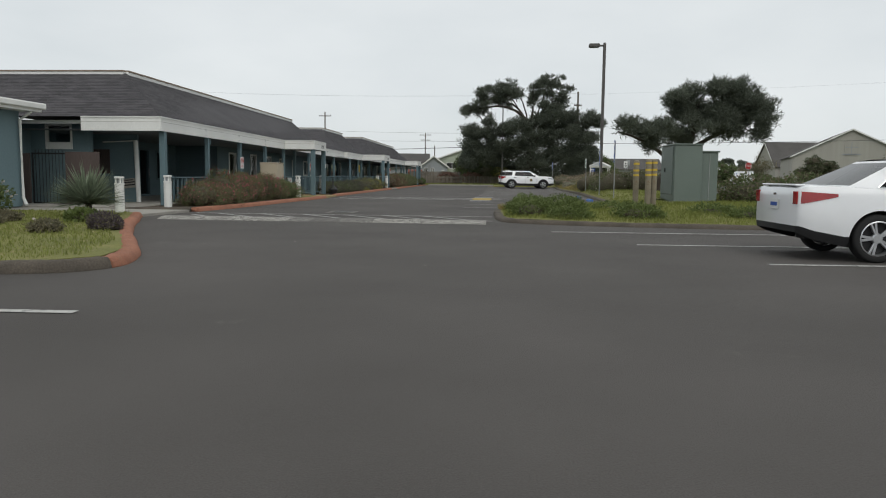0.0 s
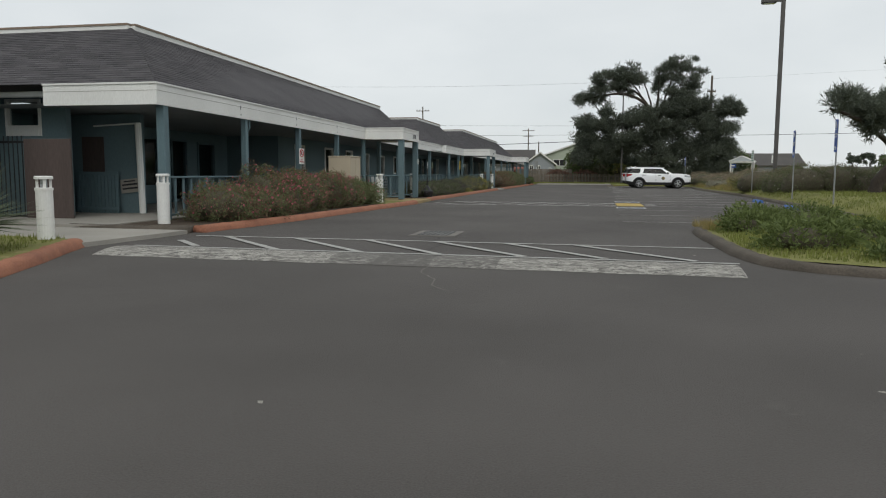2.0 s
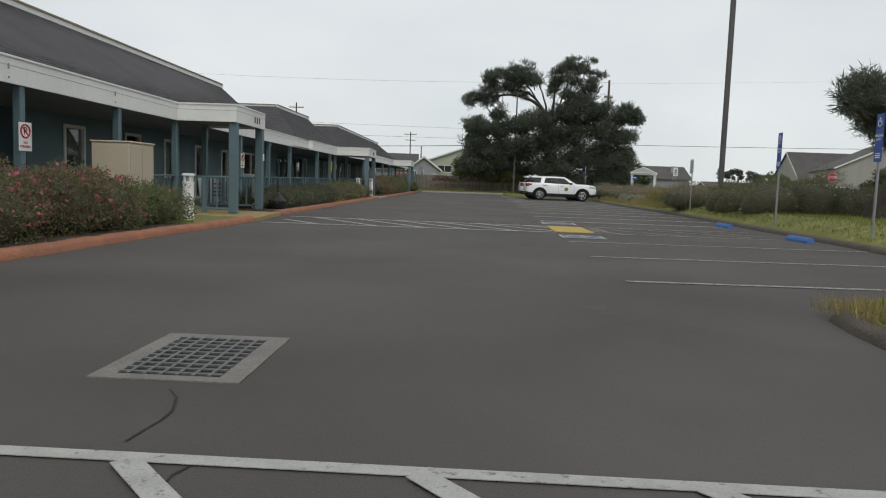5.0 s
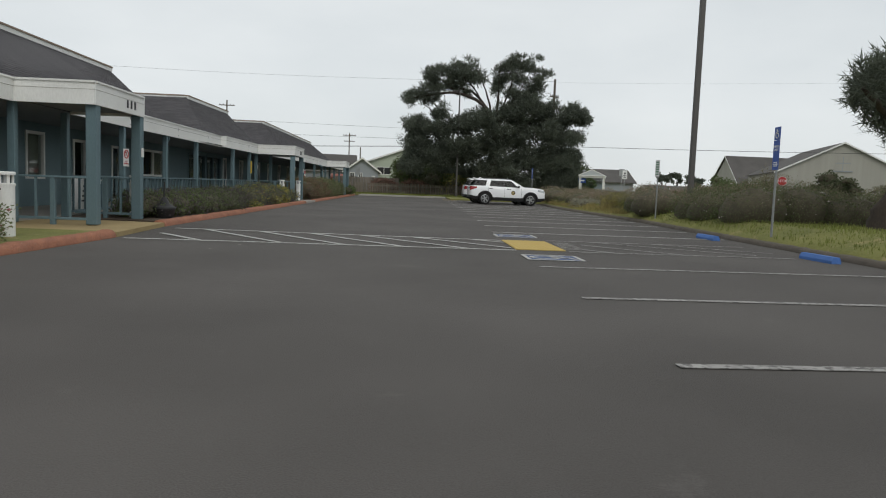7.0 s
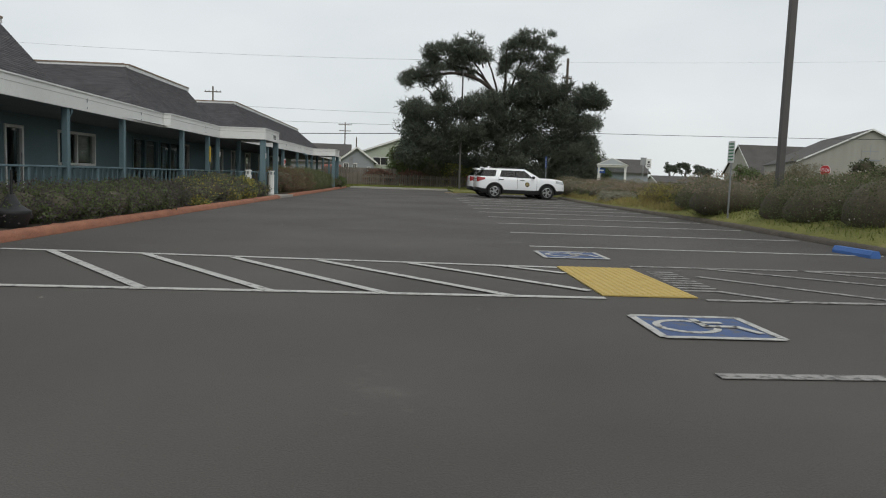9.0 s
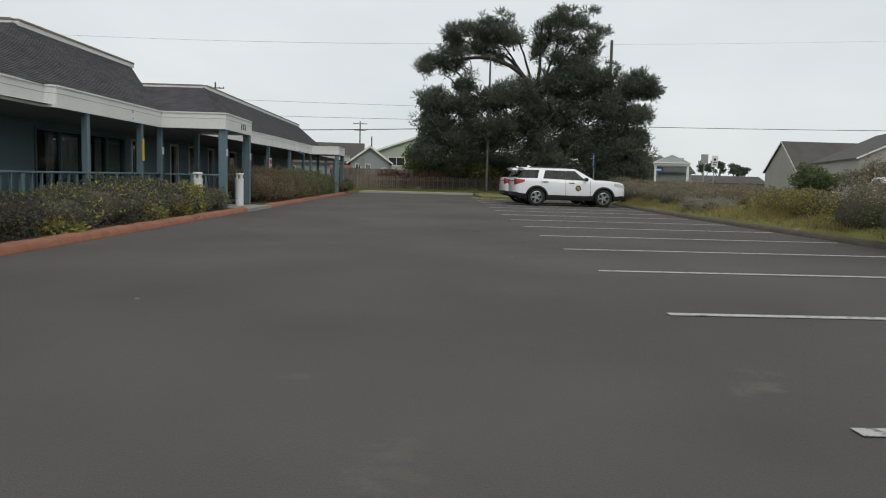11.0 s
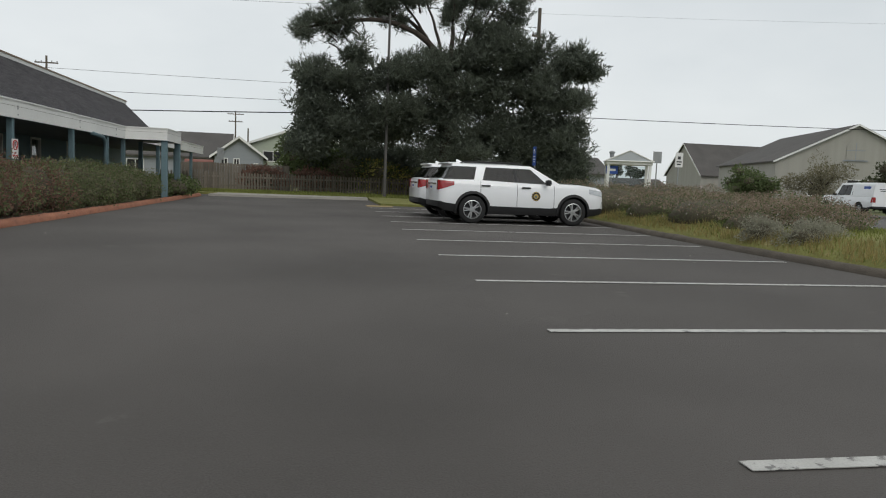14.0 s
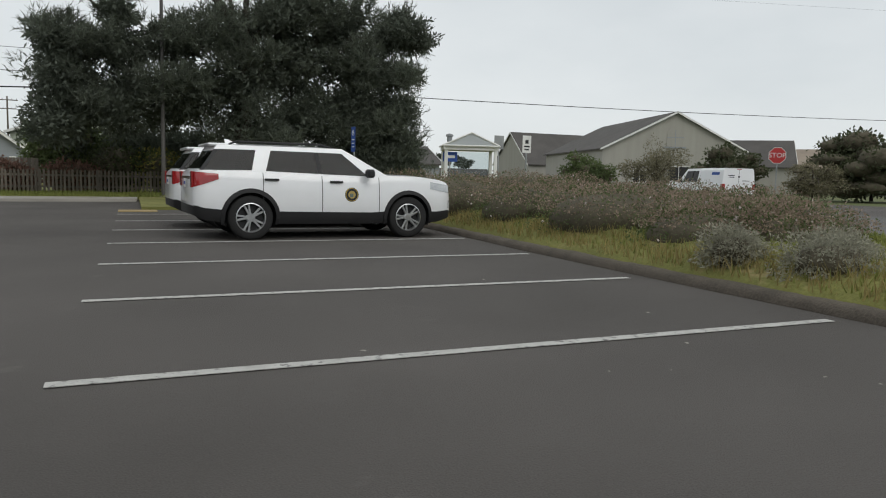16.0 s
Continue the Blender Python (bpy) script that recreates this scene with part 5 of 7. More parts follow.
UPPER = [(x, min(z, 9.0) + max(z - 9.0, 0.0) * 0.88, rx, rz) for x, z, rx, rz in UPPER] + [(1.6, 9.3, 1.0, 0.6), (2.9, 9.0, 1.0, 0.6), (-2.8, 9.1, 1.2, 0.3), (-5.6, 8.3, 1.0, 0.3), (0.2, 9.3, 0.5, 0.4), (3.9, 9.5, 0.6, 0.5), (-5.9, 10.6, 0.6, 0.4), (4.4, 11.0, 0.4, 0.3)]
up_pads = clumps(UPPER, 11.5, 0.16, 0.36, 2.2)
low_pads = clumps(LOWER, 12, 0.2, 0.5, 3.0)
v1, f1 = tufts(up_pads, 7400, 0.24, rng, 0.5)
v2, f2 = tufts(low_pads, 20000, 0.26, rng, 0.4)
crown = new("crown", raw_mesh("crown", np.vstack([v1, v2]), np.vstack([f1, f2 + len(v1)]), NEEDLE))
crown.parent = tree_1
# Inner blades fill the lower crown; their darker colour paints its shade.
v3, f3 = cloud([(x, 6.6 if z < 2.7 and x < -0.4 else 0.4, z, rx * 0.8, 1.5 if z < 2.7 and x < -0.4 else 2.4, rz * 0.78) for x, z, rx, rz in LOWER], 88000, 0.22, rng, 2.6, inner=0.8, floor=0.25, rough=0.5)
inner = new("shaded_inner_needles", raw_mesh("shaded_inner_needles", v3, f3, NEEDLE_SHADED))
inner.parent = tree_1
tr = MB()
limb(tr, [(0, 0, -0.1), (0.1, 0, 3.2), (0.3, 0.2, 6.4)], 0.42, 0.30, 1)
for i, (x, z) in enumerate(((-1.6, 11.2), (0.35, 12.0), (2.0, 12.2), (3.3, 11.6), (-3.0, 11.4))):
    limb(tr, [(0.2, 0.1, 5.6), (x * 0.3 + 0.15, rng.uniform(-0.5, 0.5), 7.8), (x * 0.62 + 0.1, rng.uniform(-0.8, 0.8), 9.6), (x, rng.uniform(-1, 1), z)], (0.13, 0.19, 0.14, 0.12, 0.13)[i], 0.03, 10 + i)
for i in range(60):
    q = up_pads[int(rng.integers(len(up_pads)))]
    limb(tr, [(q[0] * 0.9, q[1] * 0.7, q[2] - 0.45), (q[0] * 0.95, q[1] * 0.8, q[2] - 0.2), q[:3]], 0.04, 0.014, 50 + i)
limb(tr, [(0.1, 0, 6.4), (-1.0, -0.4, 8.2), (-3.2, -0.6, 9.1), (-5.4, -0.8, 8.9), (-7.9, -0.6, 8.4)], 0.2, 0.05, 20)
limb(tr, [(0.0, 0, 6.9), (-1.6, 0.5, 9.2), (-3.4, 0.6, 9.8), (-5.6, 0.3, 10.6)], 0.14, 0.04, 21)
limb(tr, [(0.2, 0, 5.0), (3.6, 0.4, 7.0), (7.6, 0.2, 7.5)], 0.18, 0.05, 22)
part("trunk", tr, BARK, tree_1, smooth=True)

tree_2 = thing("pine_tree", "leaning pine with a wind-swept spreading crown", "tree", pose(9.3, 38.0, 0.3))
PADS2 = ((-2.7, 3.4, 0.7, 0.35), (-1.8, 3.2, 0.9, 0.45), (-1.0, 2.9, 0.9, 0.5), (-1.5, 2.5, 0.7, 0.35), (-0.4, 3.2, 0.8, 0.5), (0.3, 4.1, 0.9, 0.6), (0.2, 5.0, 0.8, 0.5), (1.0, 5.7, 0.9, 0.5), (1.3, 4.7, 1.2, 0.8), (2.0, 5.8, 0.9, 0.45),
         (2.6, 4.9, 1.4, 0.9), (3.0, 6.0, 0.7, 0.4), (3.6, 5.3, 1.0, 0.6), (4.3, 4.7, 0.9, 0.5), (4.9, 4.1, 0.6, 0.35), (4.0, 3.8, 1.1, 0.6), (1.6, 3.5, 1.4, 0.7), (2.9, 3.3, 1.2, 0.6), (4.4, 3.0, 0.6, 0.35), (0.9, 2.7, 0.9, 0.4))
pads2 = clumps([(x * 0.97, min(z, 3.0) + max(z - 3.0, 0.0) * 0.8, rx, rz) for x, z, rx, rz in PADS2], 17, 0.14, 0.32, 1.6, 1.0)
v1, f1 = tufts(pads2, 9500, 0.20, rng, 0.5)
crown = new("crown", raw_mesh("crown", v1, f1, NEEDLE))
crown.parent = tree_2
tr = MB()
limb(tr, [(-0.7, 0, -0.15), (-0.5, 0, 0.7), (0.5, 0, 1.8), (1.0, 0.1, 2.9), (1.3, 0.2, 4.8)], 0.26, 0.10, 31)
limb(tr, [(0.2, 0, 1.5), (-0.9, -0.8, 2.2), (-2.0, -1.9, 2.7), (-3.3, -3.2, 3.0)], 0.13, 0.04, 32)
limb(tr, [(0.7, 0, 2.2), (2.2, 0.5, 3.0), (3.4, 0.8, 3.4), (4.3, 1.0, 3.7)], 0.13, 0.04, 33)
limb(tr, [(0.8, 0, 2.7), (0.0, -0.1, 3.4), (-0.5, -0.2, 4.0)], 0.10, 0.03, 34)
limb(tr, [(1.1, 0.1, 3.3), (1.8, 0.5, 4.0), (2.3, 0.6, 4.6)], 0.09, 0.03, 35)
part("trunk", tr, BARK, tree_2, smooth=True)


def round_tree(x, y, h, r, leaves, seed, label, z0=0.08, leaf=0.19, count=11000, core=0.55):
    e = thing("broadleaf_tree", label, "tree", pose(x, y, z0))
    g = np.random.default_rng(seed)
    lob = [(g.uniform(-0.72, 0.72) * r * (1 - 0.5 * (i_ % 3 == 0)), g.uniform(-0.6, 0.6) * r, h * (0.84 if i_ % 3 == 0 else 0.66) * g.uniform(0.2, 1.0), r * g.uniform(0.22, 0.42), r * g.uniform(0.22, 0.42), h * g.uniform(0.08, 0.17)) for i_ in range(34)]
    v, f = cloud(lob, count, leaf, g, 2.0, rough=0.6)
    c = new("crown", raw_mesh("crown", v, f, leaves))
    c.parent = e
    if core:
        part("twig_core", blob(lob, core, 0.2), LEAF_SHADE, e, smooth=True)
    t = MB()
    for q in range(5):
        limb(t, [(0.05, 0, h * 0.25), (lob[q][0] * 0.6, lob[q][1] * 0.6, h * 0.5), lob[q][:3]], 0.06, 0.02, seed + q)
    limb(t, [(0, 0, -0.05), (0.1, 0, h * 0.3), (0, 0.1, h * 0.7)], 0.05 * h * 0.6, 0.04, seed)
    part("trunk", t, BARK, e, smooth=True)
    return e


round_tree(-3.2, 92.4, 4.4, 2.0, LEAF_GREEN, 41, "leafy green tree beside the fence")
bush("hedge_tree", "bright yellow-green shrub behind the picket fence", [(1.2, 91.2, 1.1, 1.6, 1.0, 1.0), (2.4, 91.3, 0.9, 1.3, 1.0, 0.9)], 4500, 0.16, LEAF_YELLOW, 42, second=LEAF_GREEN, share=0.5)
bush("pale_shrub", "pale flowering shrub behind the picket fence", [(3.8, 91.0, 0.9, 0.9, 0.8, 0.8), (4.5, 91.1, 0.7, 0.8, 0.7, 0.6)], 3500, 0.13, LEAF_OLIVE, 43, second=LEAF_GREEN, share=0.5)
for x in (-5.4, -2.4):
    bush("red_shrub", "dark reddish shrub behind the picket fence", [(x, 90.8, 0.75, 1.4, 0.8, 0.72)], 3000, 0.14, LEAF_RUST, int(44 + x), group="red shrubs")
bush("dark_shrub", "dense dark green shrub behind the picket fence", [(-0.7, 91.4, 1.2, 1.5, 0.9, 1.2), (-1.6, 91.5, 0.9, 1.1, 0.8, 0.9)], 6000, 0.14, LEAF_DARK, 46, second=LEAF_GREEN, share=0.3, core=0.85)
round_tree(13.2, 95, 4.9, 2.5, LEAF_GREEN, 45, "dark green tree beyond the bus shelter")
round_tree(15.0, 96.5, 3.3, 1.6, LEAF_GREEN, 46, "dark green tree beyond the bus shelter")
round_tree(33.5, 94.5, 4.3, 2.3, LEAF_OLIVE, 47, "bare-twigged greyish tree before the hall", leaf=0.13, count=7000, core=0)
round_tree(32.0, 101.0, 3.4, 2.1, LEAF_GREEN, 48, "dark rounded tree before the hall")
round_tree(41.6, 96.0, 4.0, 2.6, LEAF_DARK, 49, "dark rounded tree before the hall", leaf=0.24, core=0.8)
round_tree(44.5, 91.0, 3.2, 2.3, LEAF_OLIVE, 50, "low greyish tree beside the street", leaf=0.14, count=7000, core=0.3)
round_tree(52.0, 92.0, 5.4, 4.6, LEAF_DARK, 51, "broad dark tree beside the street", leaf=0.30, count=16000, core=0.95)
for i, (x, y, h) in enumerate(((61.2, 205, 5.9), (65.0, 206, 6.3), (68.0, 204, 6.0), (71.6, 208, 5.2))):
    e = thing("pine_tree", "far flat-topped pine on the skyline", "tree", pose(x, y, 0))
    far_pads = [(rng.uniform(-1.5, 1.5), rng.uniform(-1, 1), h * rng.uniform(0.66, 1.0), rng.uniform(0.35, 0.8), 0.6, rng.uniform(0.2, 0.42)) for _ in range(14)]
    v, f = cloud(far_pads, 1800, 0.32, rng, 1.5, inner=0.8, rough=0.5)
    c = new("crown", raw_mesh("crown", v, f, NEEDLE))
    c.parent = e
    t = MB()
    for q in range(4):
        limb(t, [(0.2 * q - 0.3, 0, 0), (far_pads[q][0] * 0.3, 0, h * 0.45), far_pads[q][:3]], 0.14, 0.05, 300 + i * 5 + q)
    part("trunk", t, BARK, e, smooth=True)


# ---- lamps, signs, cabinets, small things ----
def bollard(x, y, z=0.1):
    e = thing("bollard_light", "white round bollard light with a slotted cap", "bollard", pose(x, y, z), group="bollard lights")
    part("tube", MB().lathe([(0.115, 0.0), (0.115, 0.76)], 20), WHITE, e, smooth=False)
    part("collar", MB().lathe([(0.125, 0.755), (0.125, 0.79), (0.10, 0.795)], 20), WHITE, e)
    for k in range(4):
        a = math.pi / 4 + k * math.pi / 2
        part("fin", MB().box(-0.018, -0.02, 0.79, 0.018, 0.02, 0.92, 0.004, pose(0.085 * math.cos(a), 0.085 * math.sin(a), 0, 0, 0, math.degrees(a))), WHITE, e)
    part("lens", MB().lathe([(0.05, 0.79), (0.05, 0.92)], 12), LENS_CLEAR, e, "clear lamp lens")
    part("cap", MB().lathe([(0.125, 0.915), (0.125, 0.95), (0.11, 0.962)], 20), WHITE, e)
    return e


b0 = bollard(-9.45, 17.15, 0.06)
for x, y in ((-9.75, 20.6), (-8.7, 31.6), (-9.0, 37.4), (-8.6, 53.85), (-8.36, 57.0)):
    copy_thing(b0, pose(x, y, 0.09))


def area_lamp(x, y, h, z, label, turn=180, r=0.10):
    e = thing("street_lamp", label, "lamp", pose(x, y, z, 0, 0, turn))
    part("pole", MB().box(-r, -r, 0, r, r, h, 0.015) if r > 0.08 else MB().tube([(0, 0, 0), (0, 0, h)], [r * 1.2, r * 0.8], 10), POLE_BROWN, e, "dark bronze square pole")
    part("base", MB().lathe([(0.2, -0.05), (0.2, 0.06), (0.17, 0.08)], 14), CONCRETE, e)
    part("arm", MB().box(0.05, -0.04, h - 0.22, 0.35, 0.04, h - 0.12, 0.01), POLE_BROWN, e)
    hd = part("head", MB().box(0.3, -0.2, h - 0.28, 0.95, 0.2, h - 0.06, 0.04), POLE_BROWN, e)
    part("lens", MB().box(0.38, -0.14, h - 0.295, 0.87, 0.14, h - 0.278), LENS_CLEAR, hd)
    return e


area_lamp(6.75, 45.3, 9.0, 0.3, "tall bronze parking lot lamp in the verge", 180, 0.085)
area_lamp(1.15, 85.0, 9.4, 0.05, "tall brown lamp post before the pines", 120, 0.075)


def sign_post(name, label, x, y, z, h, boards, turn=0, r=0.03):
    """boards: (z0, z1, half width, material, marks) with marks (z, half height, half width, material)."""
    e = thing(name, label, "sign", pose(x, y, z, 0, 0, turn))
    part("post", MB().box(-r, -r * 0.6, -0.1, r, r * 0.6, h, 0.004), GALV, e, "galvanised steel post")
    for z0, z1, w, m_, marks in boards:
        bd = part("board", MB().box(-w, -0.035, z0, w, -0.028, z1, 0.002), m_, e)
        for mz, mh, mw, mm in marks:
            part("mark", MB().box(-mw, -0.039, mz - mh, mw, -0.036, mz + mh), mm, bd)
    return e


def chair_figure(parent, z, s):
    """The white wheelchair figure on a sign board."""
    fg = MB()
    ring = [(0.30 * s * math.cos(a), z - 0.12 * s + 0.30 * s * math.sin(a)) for a in np.linspace(2.2, 6.4, 10)]
    for (x0, z0), (x1, z1) in zip(ring, ring[1:]):
        fg.tube([(x0, -0.038, z0), (x1, -0.038, z1)], 0.045 * s, 5)
    for a, b in (((-0.08, 0.38), (-0.05, 0.0)), ((-0.05, 0.0), (0.25, 0.0)), ((0.25, 0.0), (0.34, -0.3)), ((-0.06, 0.2), (0.2, 0.2))):
        fg.tube([(a[0] * s, -0.038, z + a[1] * s), (b[0] * s, -0.038, z + b[1] * s)], 0.05 * s, 5)
    part("wheelchair_figure", fg, SIGN_WHITE, parent)


for x, y, z, h in ((5.42, 32.0, 0.3, 2.43), (5.5, 37.0, 0.3, 2.38)):
    s = sign_post("accessible_sign", "tall blue accessible parking sign on a steel post", x, y, z, h,
                  [(h - 0.95, h - 0.28, 0.155, SIGN_BLUE, ((h - 0.86, 0.012, 0.09, SIGN_WHITE), (h - 0.82, 0.012, 0.11, SIGN_WHITE), (h - 0.78, 0.01, 0.09, SIGN_WHITE))), (h - 0.27, h + 0.02, 0.155, SIGN_BLUE, ())], turn=-93)
    chair_figure(s, h - 0.13, 0.24)
    text_part("PARKING\nONLY", 0.075, SIGN_WHITE, s, pose(0, -0.037, h - 0.46, 90, 0, 0))
s = sign_post("accessible_sign", "blue accessible parking sign beyond the parked cars", 6.2, 75.0, 0.14, 2.45, [(1.7, 2.45, 0.15, SIGN_BLUE, ((1.85, 0.015, 0.09, SIGN_WHITE), (1.95, 0.015, 0.1, SIGN_WHITE), (2.06, 0.015, 0.09, SIGN_WHITE)))], turn=-82)
chair_figure(s, 2.28, 0.22)
sign_post("street_sign", "white street sign seen from behind on a post", 15.2, 82.9, 0.1, 2.9, [(2.35, 2.95, 0.24, GALV, ())])
sign_post("bus_sign", "white bus stop sign with dark lettering", 14.2, 78.6, 0.1, 2.7, [(2.05, 2.72, 0.19, SIGN_WHITE, ((2.48, 0.07, 0.07, INK), (2.3, 0.03, 0.13, INK), (2.18, 0.03, 0.1, INK)))])
sign_post("blue_sign", "small blue sign on a thin post", 10.6, 77.8, 0.1, 1.95, [(1.6, 1.95, 0.28, SIGN_BLUE, ((1.78, 0.05, 0.18, SIGN_WHITE),))], r=0.02)
s = sign_post("parking_sign", "white sign with green lettering in the hedge gap", 6.0, 46.5, 0.2, 2.05, [(1.5, 2.08, 0.15, SIGN_WHITE, tuple((1.58 + 0.085 * k, 0.022, 0.11, SIGN_GREEN) for k in range(6)))], turn=-80, r=0.025)
s["category"] = "sign"
sign_post("small_sign", "small square sign near the far houses", -8.0, 92, 0.1, 2.4, [(1.7, 2.4, 0.2, GALV, ())])

stop = thing("stop_sign", "red octagonal stop sign on a steel post", "sign", pose(26.8, 78.0, 0.0, 0, 0, -48))
part("post", MB().box(-0.03, -0.02, -0.1, 0.03, 0.02, 2.75, 0.004), GALV, stop)
octo = [(0.39 * math.cos(a), -0.03, 2.45 + 0.39 * math.sin(a)) for a in (math.pi / 8 + k * math.pi / 4 for k in range(8))]
part("border", MB().prism(octo, (0, 0.006, 0)), SIGN_WHITE, stop)
octo = [(0.365 * math.cos(a), -0.036, 2.45 + 0.365 * math.sin(a)) for a in (math.pi / 8 + k * math.pi / 4 for k in range(8))]
part("face", MB().prism(octo, (0, 0.005, 0)), SIGN_RED, stop)
text_part("STOP", 0.30, SIGN_WHITE, stop, pose(0, -0.040, 2.45, 90, 0, 0))

for x, y, z in ((fx(28.4) - 0.03, 28.4, 1.56), (fx(40.3) - 0.03, 40.3, 1.5), (fx(65.4) - 0.03, 65.4, 1.45)):
    e = thing("no_parking_sign", "white no parking sign with a red ring", "sign", pose(x, y, z, 0, 0, 84))
    part("board", MB().box(-0.15, -0.012, -0.23, 0.15, -0.006, 0.23, 0.002), SIGN_WHITE, e)
    ring = MB()
    pts = [(0.105 * math.cos(a), -0.016, 0.09 + 0.105 * math.sin(a)) for a in np.linspace(0, 2 * math.pi, 17)]
    for a, b in zip(pts, pts[1:]):
        ring.tube([a, b], 0.014, 5)
    ring.tube([(-0.075, -0.016, 0.165), (0.075, -0.016, 0.015)], 0.012, 5)
    part("ring", ring, SIGN_RED, e)
    text_part("P", 0.17, INK, e, pose(0, -0.015, 0.09, 90, 0, 0))
    text_part("NO\nPARKING", 0.06, SIGN_RED, e, pose(0, -0.015, -0.13, 90, 0, 0))

cab = thing("electrical_cabinet", "tall dull green electrical cabinet on a concrete pad", "cabinet", pose(5.85, 23.1, 0.3))
part("plinth", MB().box(-0.1, -0.1, -0.3, 1.6, 1.9, 0.05, 0.01), CONCRETE, cab)
part("body", MB().box(0, 0, 0.05, 0.88, 1.8, 1.88, 0.02), CABINET_GREEN, cab)
part("lid", MB().box(-0.03, -0.03, 1.88, 0.91, 1.83, 1.93, 0.015), CABINET_GREEN, cab)
d = part("door", MB().box(-0.03, 0.12, 0.30, 0.0, 1.7, 1.84, 0.008), CABINET_GREEN, cab)
part("handle", MB().box(-0.06, 1.05, 1.02, -0.03, 1.15, 1.16, 0.008), BLACK, d)
part("label_plate", MB().box(-0.036, 1.4, 1.45, -0.031, 1.52, 1.6), GALV, d)
part("side_box", MB().box(0.88, 0.15, 0.08, 1.42, 1.4, 1.66, 0.02), CABINET_GREEN, cab)
part("side_lid", MB().box(0.883, 0.10, 1.66, 1.46, 1.45, 1.71, 0.012), CABINET_GREEN, cab)
part("side_seam", MB().box(1.14, 0.135, 0.15, 1.16, 0.148, 1.6), GALV, cab)

for i, (x, y) in enumerate(((4.33, 21.4), (4.48, 20.4), (4.66, 20.5), (4.82, 21.5))):
    e = thing("guard_post", "weathered tan steel guard post with yellow bands", "post", pose(x, y, island_z(x, y) - 0.05), group="guard posts")
    part("pipe", MB().lathe([(0.085, 0), (0.085, 1.34), (0.07, 1.38), (0.03, 1.40)], 16), PIPE_TAN, e)
    for z in (0.92, 1.06, 1.26):
        part("band", MB().lathe([(0.089, z), (0.089, z + 0.06)], 16), YELLOW, e, "yellow painted band")

box = thing("utility_cabinet", "beige steel utility cabinet in the planting bed", "cabinet", pose(-9.95, 30.1, 0.08))
part("body", MB().box(0, 0, 0, 0.72, 1.05, 1.5, 0.015), BEIGE, box)
part("lid", MB().box(-0.02, -0.02, 1.5, 0.74, 1.07, 1.535, 0.01), BEIGE, box)
part("door", MB().box(0.72, 0.04, 0.06, 0.735, 0.515, 1.46, 0.004), BEIGE, box)
part("door", MB().box(0.72, 0.535, 0.06, 0.735, 1.01, 1.46, 0.004), BEIGE, box)

for x, y in ((4.54, 33.3), (4.64, 38.5)):
    e = thing("wheel_stop", "blue-painted concrete wheel stop", "wheel stop", pose(x, y, 0, 0, 0, 2), group="wheel stops")
    prof = [(-0.085, 0), (-0.085, 0.05), (-0.05, 0.115), (0.05, 0.115), (0.085, 0.05), (0.085, 0)]
    part("block", MB().loft([[(u, yy, w) for u, w in prof] for yy in (-0.5, -0.47, 0.47, 0.5)], True), BLUE, e)

urn = thing("planter_urn", "black pot standing by the porch post", "planter", pose(-8.45, 37.7, 0.08))
part("pot", MB().lathe([(0.16, 0), (0.2, 0.03), (0.25, 0.22), (0.27, 0.27), (0.235, 0.28), (0.12, 0.36), (0.05, 0.5)], 18), BLACK, urn, smooth=True)
part("stalk", MB().tube([(0, 0, 0.45), (0.0, 0.02, 0.85)], 0.02, 6), BLACK, urn)
af = thing("sandwich_board", "white folding sandwich board on the porch", "sign", pose(-10.8, 38.9, 0.12, 0, 0, 55))
for s_ in (1, -1):
    pn = part("panel", MB().box(-0.28, -0.012, 0.02, 0.28, 0.012, 0.85, 0.004, Matrix.Rotation(radians(12 * s_), 4, "X") @ pose(0, -0.18 * s_, 0)), SIGN_WHITE, af)
for k in range(4):
    part("text_bar", MB().box(-0.2, -0.02, 0.3 + k * 0.12, 0.2, -0.014, 0.34 + k * 0.12, 0, Matrix.Rotation(radians(12), 4, "X") @ pose(0, -0.18, 0)), INK, af)

# entrance corner: board, iron gate, notice, white pipe
tagged(obj("board_screen", MB().box(-13.3, 21.2, 0.07, -12.2, 21.26, 1.75, 0.01), BOARD_WOOD), "brown weathered board screen beside the entrance", "screen")
gate = thing("iron_gate", "dark iron gate between the buildings", "gate", pose(-14.5, 21.4, 0.07))
part("gate_frame", MB().box(0, -0.02, 0.05, 1.15, 0.02, 0.1).box(0, -0.02, 1.6, 1.15, 0.02, 1.65).box(0, -0.02, 0.05, 0.04, 0.02, 1.65).box(1.11, -0.02, 0.05, 1.15, 0.02, 1.65), BLACK, gate)
gbar = MB().tube([(0, 0, 0.08), (0, 0, 1.75)], 0.012, 6).mesh("bar")
gbar.materials.append(BLACK)
for k in range(9):
    piece("bar", gbar, gate, pose(0.12 + k * 0.11, 0, 0))
tagged(obj("fence_panel", MB().box(-15.6, 21.35, 0.07, -14.55, 21.41, 1.7, 0.01), BOARD_WOOD), "brown board fence panel beside the gate", "fence")
nt = thing("notice_board", "small white notice with dark lettering", "sign", pose(-12.33, 23.38, 0.6, 0, -6, 0))
part("panel", MB().box(-0.25, -0.03, 0, 0.25, -0.012, 0.32, 0.004), CONCRETE, nt)
part("lettering_bars", MB().box(-0.2, -0.034, 0.08, 0.2, -0.031, 0.12).box(-0.2, -0.034, 0.17, 0.2, -0.031, 0.21).box(-0.15, -0.034, 0.25, 0.15, -0.031, 0.28), INK, nt)
